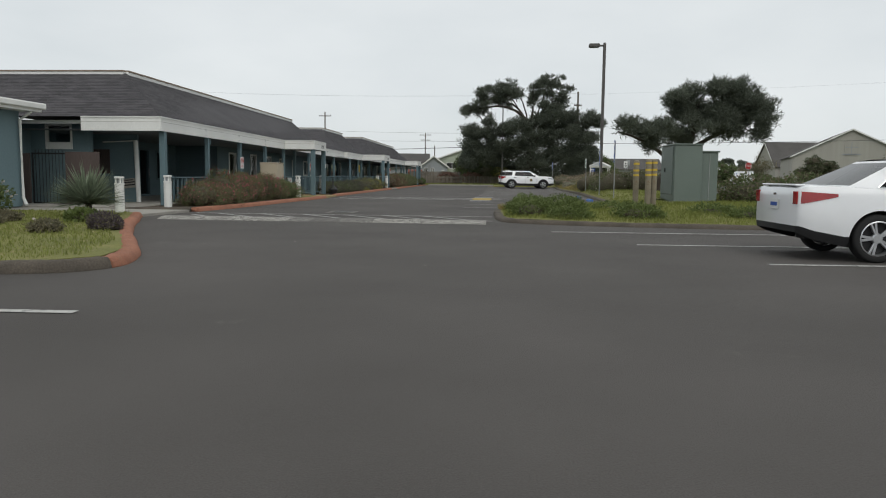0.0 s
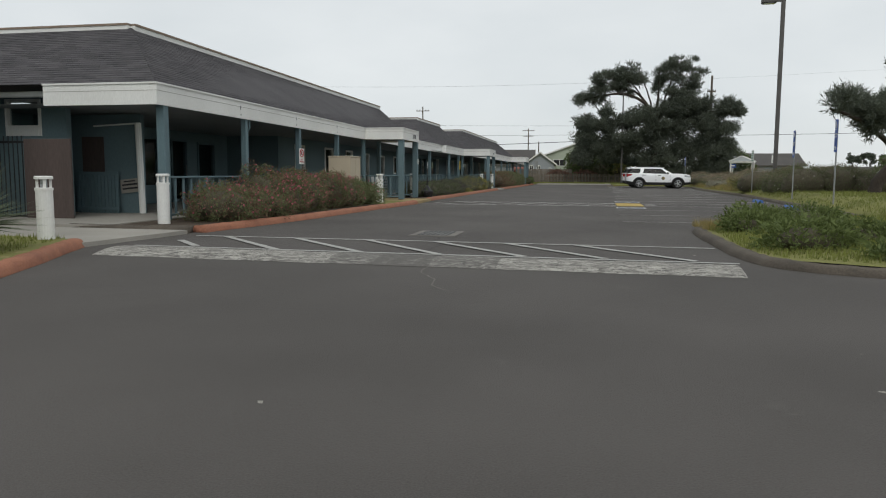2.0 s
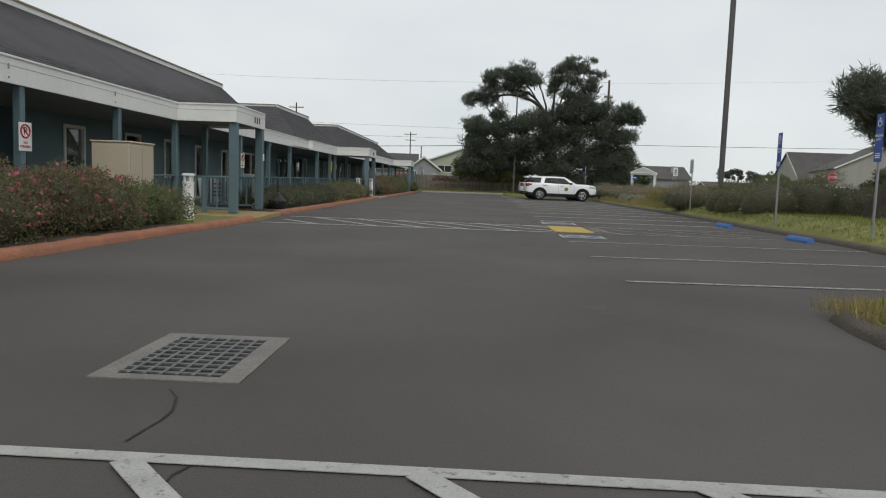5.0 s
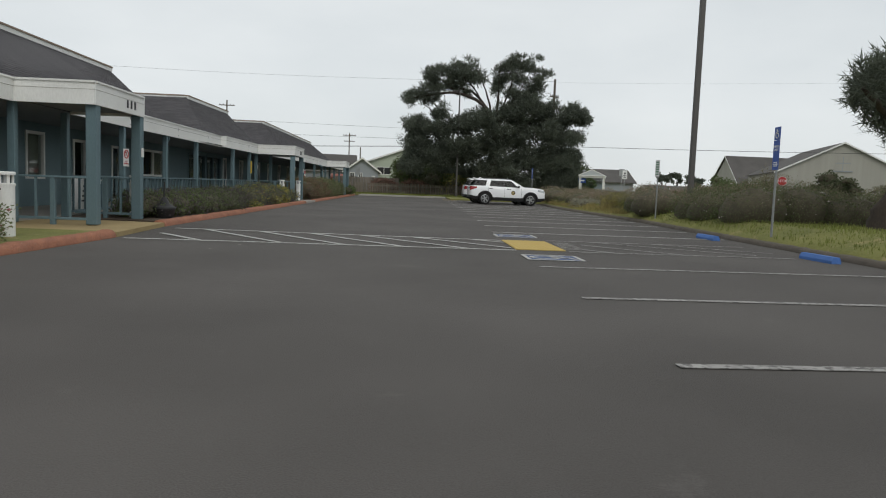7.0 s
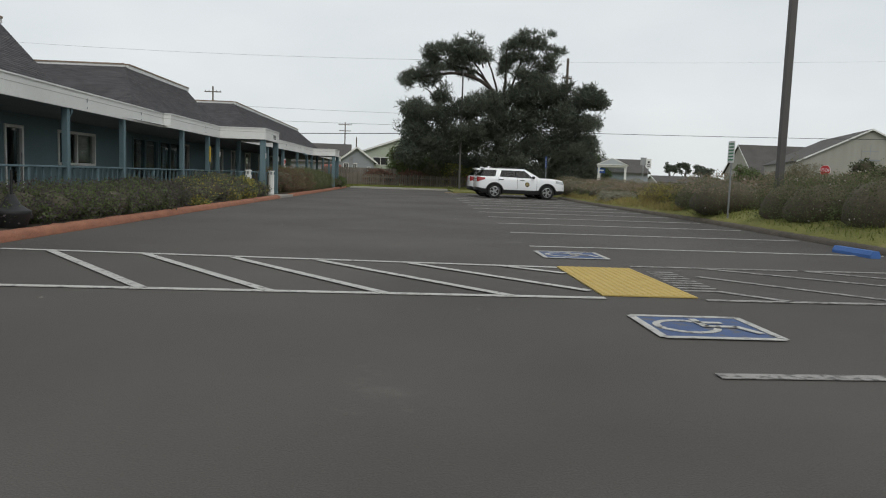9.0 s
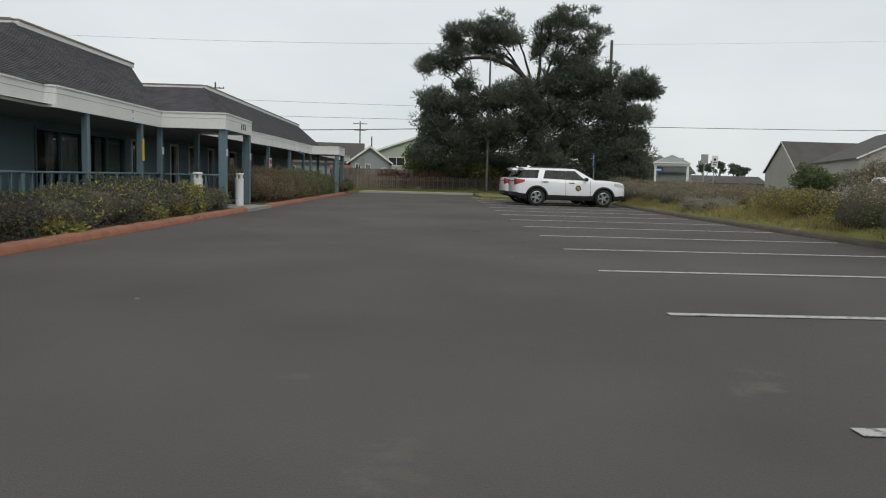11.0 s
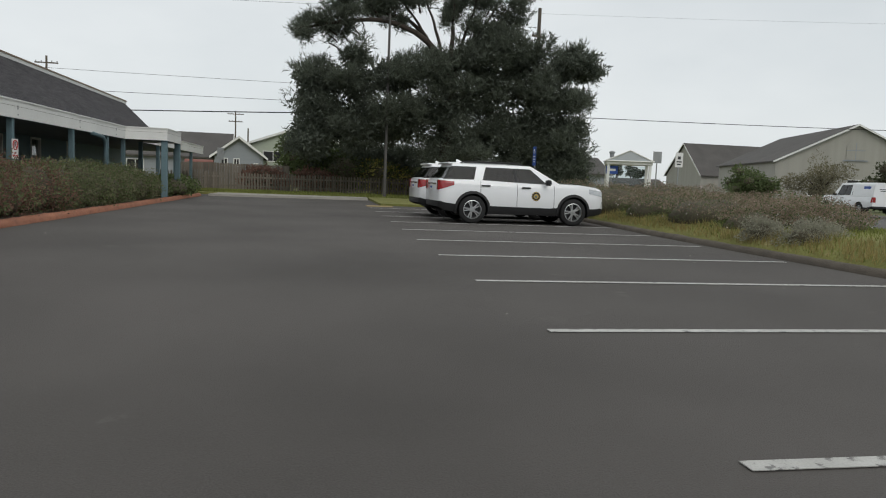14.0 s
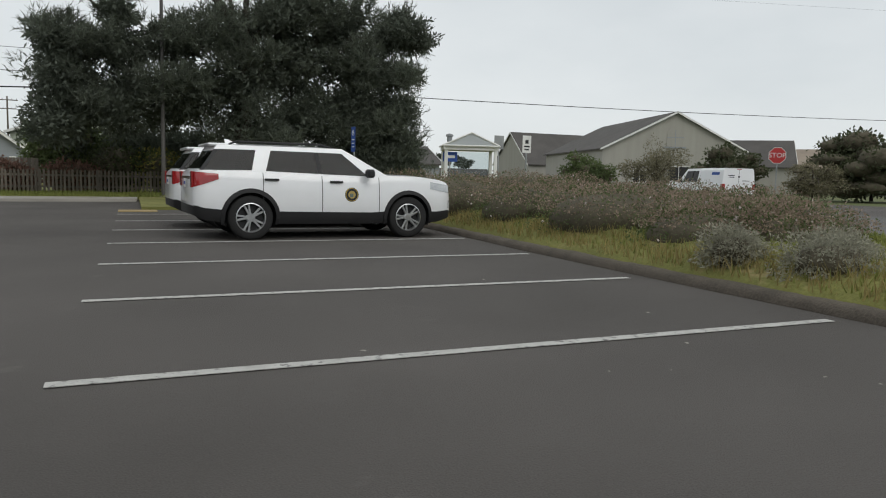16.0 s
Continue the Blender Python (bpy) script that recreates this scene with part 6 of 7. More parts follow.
tagged(obj("porch_inner_wall", MB().box(-14.9, 23.4, 0.1, -12.05, 23.53, FB + 0.02), TEAL), "teal-painted wall at the porch end", "wall", kind="structure")
tagged(obj("white_pipe", MB().tube([(-12.0, 23.3, 0.12), (-12.05, 23.3, 2.2)], 0.075, 10).tube([(-13.2, 23.3, 2.14), (-12.0, 23.3, 2.2)], 0.02, 8), WHITE), "white standing pipe under the porch roof", "pipe")
low = thing("porch_gate", "low teal board gate before the porch wall", "gate", pose(-13.65, 23.2, 0.1))
part("gate_rail", MB().box(0, 0, 0.9, 1.1, 0.06, 0.98, 0.006), TEAL_TRIM, low)
part("gate_rail", MB().box(0, 0, 0.08, 1.1, 0.06, 0.16, 0.006), TEAL_TRIM, low)
gb = MB().box(-0.035, 0.01, 0.02, 0.035, 0.045, 0.94, 0.004).mesh("board")
gb.materials.append(TEAL_TRIM)
for k in range(12):
    piece("board", gb, low, pose(0.05 + k * 0.091, 0, 0))
# A plain dark panel of unknown use, with nothing printed on it.
tagged(obj("poster", MB().box(-13.6, 23.38, 1.05, -13.02, 23.397, 1.9, 0.004), BOARD_WOOD), "dark reddish poster on the porch wall", "poster")
wsw = thing("window_end", "window with a white frame in the end wall", "window", kind="structure")
for b in ((-14.4, 1.85, -14.33, 2.65), (-13.57, 1.85, -13.5, 2.65), (-14.33, 2.58, -13.57, 2.65), (-14.33, 1.85, -13.57, 2.08)):
    part("frame", MB().box(b[0], 21.97, b[1], b[2], 22.1, b[3], 0.006), WHITE, wsw)
part("pane", MB().box(-14.33, 22.05, 2.08, -13.57, 22.06, 2.58), GLASS, wsw)

# conduits and notes on the porch posts
for y in (25.0, 34.62, 43.7):
    x = (PX[34.5] if y == 34.62 else fx(y)) - 0.04
    tagged(obj("downspout", MB().tube([(x, y + 0.12, FB + 0.05), (x, y + 0.12, FB - 0.2), (x - 0.06, y + 0.12, FB - 0.3), (x - 0.06, y + 0.12, 0.3)], 0.025, 8), TEAL_TRIM), "teal downspout on a porch post", "downspout", group="downspouts")
for x, y, z in ((PX[55.1] - 0.01, 55.3, 1.5), (PX[55.1] - 0.01, 57.92, 1.45), (fx(55.3) - 0.04, 55.3, 1.5), (PX[34.5] - 0.01, 36.92, 1.45)):
    tagged(obj("paper_notice", MB().box(x, y - 0.07, z, x + 0.006, y + 0.07, z + 0.2), SIGN_WHITE), "small white paper notice on a porch post", "notice", group="notices")
tagged(obj("downspout", MB().tube([(fx(72) - 0.1, 70.6, fb(72)), (fx(72) - 0.02, 70.9, fb(72) - 0.04), (fx(72), 71.5, fb(72) - 0.08), (fx(72), 71.75, fb(72) - 0.2), (fx(72), 71.8, fb(72) - 0.45), (fx(72), 71.8, 0.12)], 0.06, 10), TEAL_TRIM, True), "thick teal downspout with an elbow under the eave", "downspout", group="downspouts")
tagged(obj("yellow_sleeve", MB().tube([(fx(54) - 0.02, 53.94, 1.3), (fx(54) - 0.02, 53.94, 1.85)], 0.035, 8), YELLOW), "yellow sleeve on a porch post", "guard")
tagged(obj("shop_banner", MB().box(WR + 0.03, 23.3, 1.55, WR + 0.04, 24.9, 1.8), SIGN_WHITE), "long white banner behind the porch", "banner")


# ---- vehicles ----
def ip(v, xs_, ys_):
    return float(np.interp(v, xs_, ys_))


def vehicle(name, label, category, C):
    """A car along local +x from its tail at 0, standing on z = 0. C holds its profiles."""
    e = thing(name, label, category, group=C.get("group", ""))
    L, W = C["length"], C["width"]
    zt = lambda x: ip(x, *C["top"])
    zb = lambda x: ip(x, *C["bottom"])
    pl = lambda x: ip(x, *C["plan"])

    def half(x, z):
        s = min(max((z - zb(x)) / max(zt(x) - zb(x), 0.05), 0), 1)
        return W * pl(x) * ip(s, [0, 0.12, 0.35, 0.62, 0.72, 0.9, 1.0], [0.93, 0.975, 1.0, 0.995, 0.985, 0.965, 0.93])

    xs2 = sorted(set([round(v, 3) for v in np.linspace(0, L, int(L / 0.06))] + [0.015, 0.03, L - 0.03, L - 0.015]))
    NZ, NY = 13, 6
    verts, faces = [], []
    grid = []
    for x in xs2:
        row = []
        for k in range(NZ):
            z = zb(x) + (zt(x) - zb(x)) * k / (NZ - 1)
            row.append([x, half(x, z), z])
        ye = row[-1][1]
        for k in range(1, NY + 1):
            u = k / NY
            row.append([x, ye * (1 - u), zt(x) + C.get("crown", 0.03) * (1 - (1 - u) ** 2)])
        grid.append(row)
    n = NZ + NY
    # wheel arches: drop what lies inside, pull the rim to a true circle
    arch = C["arch"]
    dead = set()
    for i in range(len(grid) - 1):
        for k in range(NZ - 1):
            cx = (grid[i][k][0] + grid[i + 1][k][0]) / 2
            cz = (grid[i][k][2] + grid[i][k + 1][2] + grid[i + 1][k][2] + grid[i + 1][k + 1][2]) / 4
            if any(math.hypot(cx - a, cz - C["radius"]) < arch for a in C["axles"]):
                dead.add((i, k))
    for i in range(len(grid)):
        for k in range(NZ):
            near = [(i - a, k - b) for a in (0, 1) for b in (0, 1) if 0 <= i - a < len(grid) - 1 and 0 <= k - b < NZ - 1]
            st = [q in dead for q in near]
            if any(st) and not all(st):
                x, y, z = grid[i][k]
                a = min(C["axles"], key=lambda q: abs(q - x))
                d = math.hypot(x - a, z - C["radius"])
                if d > 1e-4 and z > zb(x) + 0.01:
                    x2, z2 = a + (x - a) * arch / d, C["radius"] + (z - C["radius"]) * arch / d
                    if z2 > zb(x2):
                        grid[i][k] = [x2, half(x2, z2), z2]
    body, clad, tub = MB(), MB(), MB()
    for sgn in (1, -1):
        flat_v = [(p[0], p[1] * sgn, p[2]) for row in grid for p in row]
        sets = {0: [], 1: [], 2: []}
        for i in range(len(grid) - 1):
            for k in range(n - 1):
                if (i, k) in dead:
                    continue
                a = i * n + k
                q = (a, a + n, a + n + 1, a + 1) if sgn < 0 else (a, a + 1, a + n + 1, a + n)
                xm = (grid[i][k][0] + grid[i + 1][k][0]) / 2
                zm = (grid[i][k][2] + grid[i + 1][k + 1][2]) / 2
                if k >= NZ - 1 and C["cabin"][0] < xm < C["cabin"][1]:
                    sets[2].append(q)
                elif k < C["clad"] and (xm < C["clad_to"][0] or xm > C["clad_to"][1]):
                    sets[1].append(q)
                else:
                    sets[0].append(q)
        for s_, mb in ((0, body), (1, clad), (2, tub)):
            mb.add(flat_v, sets[s_])
    # tail and nose faces
    for row, rev in ((grid[0], True), (grid[-1], False)):
        for k in range(n - 1):
            a, b = row[k], row[k + 1]
            q = [(a[0], a[1], a[2]), (b[0], b[1], b[2]), (b[0], -b[1], b[2]), (a[0], -a[1], a[2])]
            (clad if k < C["clad"] else body).poly(q if not rev else q[::-1])

    def finish(nm, mb, m_, lab="", par=None, ang=32):
        me = mb.mesh(nm, True)
        bm = bmesh.new()
        bm.from_mesh(me)
        bmesh.ops.remove_doubles(bm, verts=bm.verts, dist=0.0008)
        bmesh.ops.delete(bm, geom=[v for v in bm.verts if not v.link_faces], context="VERTS")
        bmesh.ops.recalc_face_normals(bm, faces=bm.faces)
        bm.to_mesh(me)
        bm.free()
        me.set_sharp_from_angle(angle=radians(ang))
        me.materials.append(m_)
        o = new(nm, me)
        o.parent = par or e
        if lab:
            o["label"] = lab
        return o

    bo = finish("body", body, CAR_WHITE, "glossy white painted body")
    finish("lower_cladding", clad, BLACK, "black plastic lower cladding")
    finish("cabin_tub", tub, INTERIOR)
    # greenhouse
    cols, RZ = C["cols"], C["roof"]
    vr = C.get("rows", [0.0, 0.07, 0.84, 1.0])
    yb0, yt0 = C["gh"]

    def gp(c, v, sgn):
        xb, xt = cols[c]
        z0 = zt(xb) - 0.01
        x = xb + (xt - xb) * v
        y = yb0 + (yt0 - yb0) * v ** 1.25
        return (x, sgn * y * ip(x, [0, 0.5, 2, 3.5], C.get("ghplan", [0.93, 0.97, 1.0, 0.97])), z0 + (RZ - z0) * v - 0.02 * (v > 0.99) * 0)

    shell = MB()
    for sgn in (1, -1):
        for c in range(len(cols) - 1):
            for r in range(len(vr) - 1):
                q = [gp(c, vr[r], sgn), gp(c + 1, vr[r], sgn), gp(c + 1, vr[r + 1], sgn), gp(c, vr[r + 1], sgn)]
                if r == 1 and c in C["glass"]:
                    part("side_window", MB().prism([Vector(p) - Vector((0, 0.012 * sgn, 0)) for p in q], (0, 0.005 * sgn, 0)), CAR_GLASS, e, "tinted side window")
                elif r == 1 and c in C["dark"]:
                    part("pillar_trim", MB().poly(q), BLACK, e)
                else:
                    shell.poly(q)

    def across(c, nm, lab, bulge, v0, v1):
        """The slanted end glass between both sides."""
        for r, (a, b) in enumerate(((0.0, v0), (v0, v1), (v1, 1.0))):
            mb = MB()
            for k in range(6):
                t0, t1 = k / 6, (k + 1) / 6
                pts = []
                for v, t in ((a, t0), (a, t1), (b, t1), (b, t0)):
                    p, q = Vector(gp(c, v, 1)), Vector(gp(c, v, -1))
                    w = p.lerp(q, t)
                    w.x += bulge * (1 - (2 * t - 1) ** 2) * (1 - 0.6 * v)
                    pts.append(w)
                mb.poly(pts)
            if r == 1:
                finish(nm, mb, CAR_GLASS, lab)
            else:
                                shell.add(mb.v, mb.f)

    across(len(cols) - 1, "windscreen", "curved windscreen", 0.12, 0.03, 0.93)
    across(0, "rear_window", "tinted rear window", -0.06, C.get("rearv", (0.1, 0.82))[0], C.get("rearv", (0.1, 0.82))[1])
    # roof skin
    for c in range(len(cols) - 1):
        for k in range(6):
            q = []
            for cc, t in ((c, k / 6), (c + 1, k / 6), (c + 1, (k + 1) / 6), (c, (k + 1) / 6)):
                w = Vector(gp(cc, 1.0, 1)).lerp(Vector(gp(cc, 1.0, -1)), t)
                w.z += 0.045 * (1 - (2 * t - 1) ** 2) * ip(w.x, [gp(0, 1, 1)[0], gp(0, 1, 1)[0] + 0.7, gp(len(cols) - 1, 1, 1)[0] - 0.5, gp(len(cols) - 1, 1, 1)[0]], [0.5, 1, 1, 0.5])
                q.append(w)
            shell.poly(q)
    finish("roof", shell, CAR_WHITE, ang=40)
    # seats
    for sx in C.get("seats", (2.2, 1.3)):
        for sy in (-0.38, 0.38):
            part("seat", MB().box(sx - 0.08, sy - 0.22, 0.5, sx + 0.08, sy + 0.22, zt(sx) + 0.22, 0.05).box(sx - 0.05, sy - 0.11, zt(sx) + 0.24, sx + 0.05, sy + 0.11, zt(sx) + 0.40, 0.04), INTERIOR, e)

    def patch(nm, x0, x1, lo, hi, sgn, m_, off=0.008, lab="", nx_=8, nz_=3, par=None):
        """A panel that follows the body side; lo and hi are heights at its two ends."""
        mb = MB()
        for i in range(nx_ + 1):
            t = i / nx_
            x = x0 + (x1 - x0) * t
            for k in range(nz_ + 1):
                z = (lo[0] + (lo[1] - lo[0]) * t) * (1 - k / nz_) + (hi[0] + (hi[1] - hi[0]) * t) * (k / nz_)
                mb.v.append((x, sgn * (half(x, z) + off), z))
        m1 = nz_ + 1
        mb.f += [(i * m1 + k, (i + 1) * m1 + k, (i + 1) * m1 + k + 1, i * m1 + k + 1) for i in range(nx_) for k in range(nz_)]
        return part(nm, mb, m_, par or e, lab, True)

    for sgn in (1, -1):
        x0, x1, lo, hi = C["tail"]
        patch("tail_light", x0, x1, lo, hi, sgn, LENS_RED, 0.010, "red tail light")
        yy = half(0.02, lo[0]) * 0.98
        part("tail_lens", MB().box(-0.012, min(sgn * yy, sgn * (yy - C.get("lens_in", 0.16))), lo[0], 0.012, max(sgn * yy, sgn * (yy - C.get("lens_in", 0.16))), hi[0], 0.004), LENS_RED, e, "red tail light")
        x0, x1, lo, hi = C["head"]
        patch("headlight", x0, x1, lo, hi, sgn, LENS_CLEAR, 0.008, "clear headlight")
        for xd in C["seams"]:
            patch("door_seam", xd, xd + 0.012, (zb(xd) + 0.2, zb(xd) + 0.2), (zt(xd) - 0.01, zt(xd) - 0.01), sgn, BLACK, 0.003, nx_=1, nz_=8)
        for xh, zh in C["handles"]:
            y = half(xh, zh)
            part("door_handle", MB().box(xh - 0.12, min(sgn * y, sgn * (y + 0.045)), zh - 0.018, xh + 0.12, max(sgn * y, sgn * (y + 0.045)), zh + 0.018, 0.01), C.get("handle_mat", BLACK), e)
        mx = C["mirror"]
        y = half(mx, zt(mx)) + 0.05
        part("mirror", MB().box(mx - 0.06, min(sgn * y, sgn * (y + 0.2)), zt(mx) + 0.0, mx + 0.08, max(sgn * y, sgn * (y + 0.2)), zt(mx) + 0.15, 0.035), C.get("mirror_mat", CAR_WHITE), e)
        # arches
        for a in C["axles"]:
            lin = MB()
            y = half(a, C["radius"] + arch * 0.8) - 0.02
            rings = [[(a + arch * math.cos(t), sgn * yy_, C["radius"] + arch * math.sin(t)) for t in np.linspace(-0.35, math.pi + 0.35, 15)] for yy_ in (y, y - 0.32)]
            lin.loft(rings, False, False)
            part("arch_liner", lin, BLACK, e)
            part("arch_back", MB().poly([(a + arch * math.cos(t), sgn * (y - 0.32), C["radius"] + arch * math.sin(t)) for t in np.linspace(-0.35, math.pi + 0.35, 15)]), BLACK, e)
            if C.get("flares"):
                fl = MB()
                rings = []
                for t in np.linspace(-0.25, math.pi + 0.25, 19):
                    ring = []
                    for rr, off in ((arch - 0.005, 0.0), (arch - 0.005, 0.022), (arch + 0.06, 0.018), (arch + 0.065, 0.0)):
                        x, z = a + rr * math.cos(t), C["radius"] + rr * math.sin(t)
                        ring.append((x, sgn * (half(x, z) + off), z))
                    rings.append(ring)
                fl.loft(rings, True)
                part("arch_flare", fl, BLACK, e, "black plastic wheel-arch flare")
    # wheels
    r = C["radius"]
    rim_r = r * C.get("rim", 0.70)
    for a in C["axles"]:
        for sgn in (1, -1):
            y = half(a, r + arch * 0.9) - 0.12
            wob = thing("wheel", "", "", pose(a, sgn * y, r, 0, 0, 0 if sgn > 0 else 180))
            del_keys = [k for k in ("label", "category") if k in wob]
            for k in del_keys:
                del wob[k]
            wob.parent = e
            part("tyre", MB().lathe([(rim_r, -0.10), (r * 0.93, -0.115), (r * 0.99, -0.085), (r, -0.04), (r, 0.04), (r * 0.99, 0.085), (r * 0.93, 0.115), (rim_r, 0.10)], 32, axis="y", cap=False), TYRE, wob, "black rubber tyre", True)
            rim = MB()
            rim.lathe([(rim_r * 1.02, -0.1), (rim_r * 1.02, 0.10), (rim_r * 0.95, 0.105), (rim_r * 0.92, 0.03)], 32, axis="y", cap=False)
            ns = C.get("spokes", 5)
            for k in range(ns):
                for dt in C.get("pair", (-0.16, 0.16)):
                    t = 2 * math.pi * k / ns + dt
                    m_ = Matrix.Rotation(-t, 4, "Y")
                    rim.box(0.03, 0.045, -0.017, rim_r * 0.95, 0.085, 0.017, 0.006, m_)
            rim.lathe([(0.0, 0.09), (0.06, 0.09), (0.075, 0.075), (0.075, 0.03)], 16, axis="y")
            part("rim", rim, ALLOY, wob, "silver alloy rim")
            part("brake_disc", MB().lathe([(rim_r * 0.9, 0.0), (rim_r * 0.9, 0.012)], 24, axis="y"), BLACK, wob)
    # number plate with plain bars
    pz = C["plate"]
    plt_ = part("number_plate", MB().box(-0.022, -0.155, pz, -0.008, 0.155, pz + 0.15, 0.003), SIGN_WHITE, e, "white number plate")
    part("bars", MB().box(-0.0255, -0.12, pz + 0.045, -0.0235, 0.12, pz + 0.10), SIGN_BLUE, plt_)
    return e, half, patch, gp


SUV = dict(length=4.76, width=0.99, radius=0.375, arch=0.43, axles=(0.92, 3.79), rim=0.66, spokes=5, pair=(-0.17, 0.17), flares=True,
           top=([0, 0.05, 0.5, 2.0, 3.1, 3.3, 4.0, 4.45, 4.66, 4.76], [1.02, 1.13, 1.16, 1.11, 1.08, 1.13, 1.12, 1.07, 1.01, 0.84]),
           bottom=([0, 0.15, 0.6, 3.0, 4.4, 4.76], [0.42, 0.34, 0.27, 0.26, 0.28, 0.36]),
           plan=([0, 0.02, 0.06, 0.15, 0.4, 0.9, 2.5, 3.8, 4.25, 4.52, 4.68, 4.76], [0.80, 0.845, 0.89, 0.935, 0.97, 0.99, 1.0, 0.985, 0.955, 0.90, 0.82, 0.70]),
           clad=3, clad_to=(9, 9), cabin=(0.2, 3.12),
           cols=[(0.08, 0.42), (0.15, 0.50), (0.94, 1.06), (1.17, 1.32), (2.10, 2.05), (2.17, 2.11), (3.06, 2.46), (3.40, 2.58)], glass=(1, 3, 5), dark=(0, 4),
           roof=1.585, gh=(0.92, 0.70), tail=(0.0, 0.40, (0.87, 1.01), (1.13, 1.10)), head=(4.24, 4.70, (0.90, 0.82), (1.03, 0.97)), seams=(1.12, 2.14, 3.20), handles=((1.27, 1.02), (2.40, 1.00)), mirror=2.98, mirror_mat=BLACK, plate=0.86, seats=(2.2, 1.35), group="parked patrol vehicles", rearv=(0.12, 0.80))
suv, s_half, s_patch, s_gp = vehicle("suv", "white sport utility vehicle with black trim and round door emblem", "car", SUV)
for sgn in (1, -1):
    part("roof_rail", MB().tube([(0.62, sgn * 0.62, 1.60), (0.75, sgn * 0.625, 1.65), (2.2, sgn * 0.625, 1.65), (2.4, sgn * 0.62, 1.60)], 0.018, 6), BLACK, suv)
    em = part("emblem", MB().lathe([(0.125, 0.0), (0.125, 0.004)], 28, axis="y", c=(2.68, sgn * (s_half(2.72, 0.74) + 0.001 if sgn > 0 else s_half(2.72, 0.74) + 0.005), 0.78)), BLACK, suv, "round dark door emblem")
    part("emblem_ring", MB().lathe([(0.116, 0.0), (0.116, 0.0065)], 28, axis="y", c=(2.68, sgn * s_half(2.72, 0.74) - 0.0008 if sgn > 0 else -s_half(2.72, 0.74) - 0.0068, 0.78)), YELLOW, em)
    part("emblem_disc", MB().lathe([(0.106, 0.0), (0.106, 0.009)], 28, axis="y", c=(2.68, sgn * s_half(2.72, 0.74) - 0.0006 if sgn > 0 else -s_half(2.72, 0.74) - 0.0092, 0.78)), BLACK, em)
    part("emblem_centre", MB().lathe([(0.068, 0.0), (0.068, 0.012)], 20, axis="y", c=(2.68, sgn * s_half(2.72, 0.74) - 0.0004 if sgn > 0 else -s_half(2.72, 0.74) - 0.0116, 0.78)), TACTILE, em)
    part("emblem_shape", MB().box(2.64, (s_half(2.72, 0.74) + 0.0118) if sgn > 0 else (-s_half(2.72, 0.74) - 0.0140), 0.735, 2.705, (s_half(2.72, 0.74) + 0.0140) if sgn > 0 else (-s_half(2.72, 0.74) - 0.0118), 0.80, 0.0), CABINET_GREEN, em)
    part("fog_recess", MB().box(4.58, min(sgn * 0.62, sgn * 0.80), 0.52, 4.70, max(sgn * 0.62, sgn * 0.80), 0.70, 0.02), BLACK, suv, "black fog lamp recess")
part("spoiler", MB().box(0.28, -0.6, 1.565, 0.62, 0.6, 1.615, 0.02), CAR_WHITE, suv)
part("aerial_fin", MB().add([(0.66, -0.03, 1.615), (0.88, -0.03, 1.62), (0.88, 0.03, 1.62), (0.66, 0.03, 1.615), (0.65, 0, 1.71), (0.72, 0, 1.70)], [(0, 1, 5, 4), (3, 4, 5, 2), (1, 2, 5), (0, 4, 3), (0, 3, 2, 1)]), CAR_WHITE, suv)
part("tailgate_trim", MB().box(-0.012, -0.55, 1.0, 0.01, 0.55, 1.05, 0.004), CHROME, suv, "chrome tailgate strip")
suv.matrix_basis = pose(0.82, 66.75, 0.0, 0, 0, 3.0)
suv_b = copy_thing(suv, pose(0.66, 69.4, 0.0, 0, 0, 3.0))

SEDAN = dict(length=4.92, width=0.93, radius=0.335, arch=0.385, axles=(1.06, 3.89), rim=0.72, spokes=5, pair=(-0.13, 0.13),
             top=([0, 0.03, 0.12, 0.45, 0.9, 2.0, 3.3, 3.5, 4.3, 4.7, 4.92], [0.93, 1.0, 1.04, 1.045, 1.02, 0.975, 0.95, 0.985, 0.88, 0.78, 0.62]),
             bottom=([0, 0.2, 0.6, 3.0, 4.92], [0.40, 0.31, 0.22, 0.20, 0.26]),
             plan=([0, 0.02, 0.06, 0.16, 0.4, 0.9, 2.5, 4.1, 4.6, 4.85, 4.92], [0.80, 0.84, 0.875, 0.915, 0.955, 0.985, 1.0, 0.985, 0.92, 0.80, 0.66]),
             clad=2, clad_to=(1.0, 4.2), cabin=(0.72, 3.3),
             cols=[(0.62, 1.42), (1.02, 1.55), (1.55, 1.66), (1.62, 1.72), (2.32, 2.22), (2.40, 2.29), (3.10, 2.70), (3.48, 2.84)], glass=(1, 3, 5), dark=(2, 4),
             roof=1.415, gh=(0.83, 0.58), rows=[0.0, 0.10, 0.80, 1.0], tail=(0.0, 0.50, (0.79, 0.90), (0.97, 0.94)), lens_in=0.12, head=(4.4, 4.86, (0.66, 0.60), (0.76, 0.68)), seams=(1.30, 2.34, 3.36), handles=((1.45, 0.82), (2.5, 0.80)), handle_mat=CAR_WHITE, mirror=3.05, plate=0.70, seats=(2.35, 1.5), rearv=(0.08, 0.92), crown=0.02)
sedan, d_half, d_patch, d_gp = vehicle("sedan", "white four-door sedan parked with its tail to the lot", "car", SEDAN)
part("boot_lip", MB().box(0.02, -0.62, 1.045, 0.16, 0.62, 1.07, 0.01), CAR_WHITE, sedan)
part("badge", MB().box(-0.016, -0.05, 0.905, -0.004, 0.05, 0.94, 0.004), CHROME, sedan, "chrome badge")
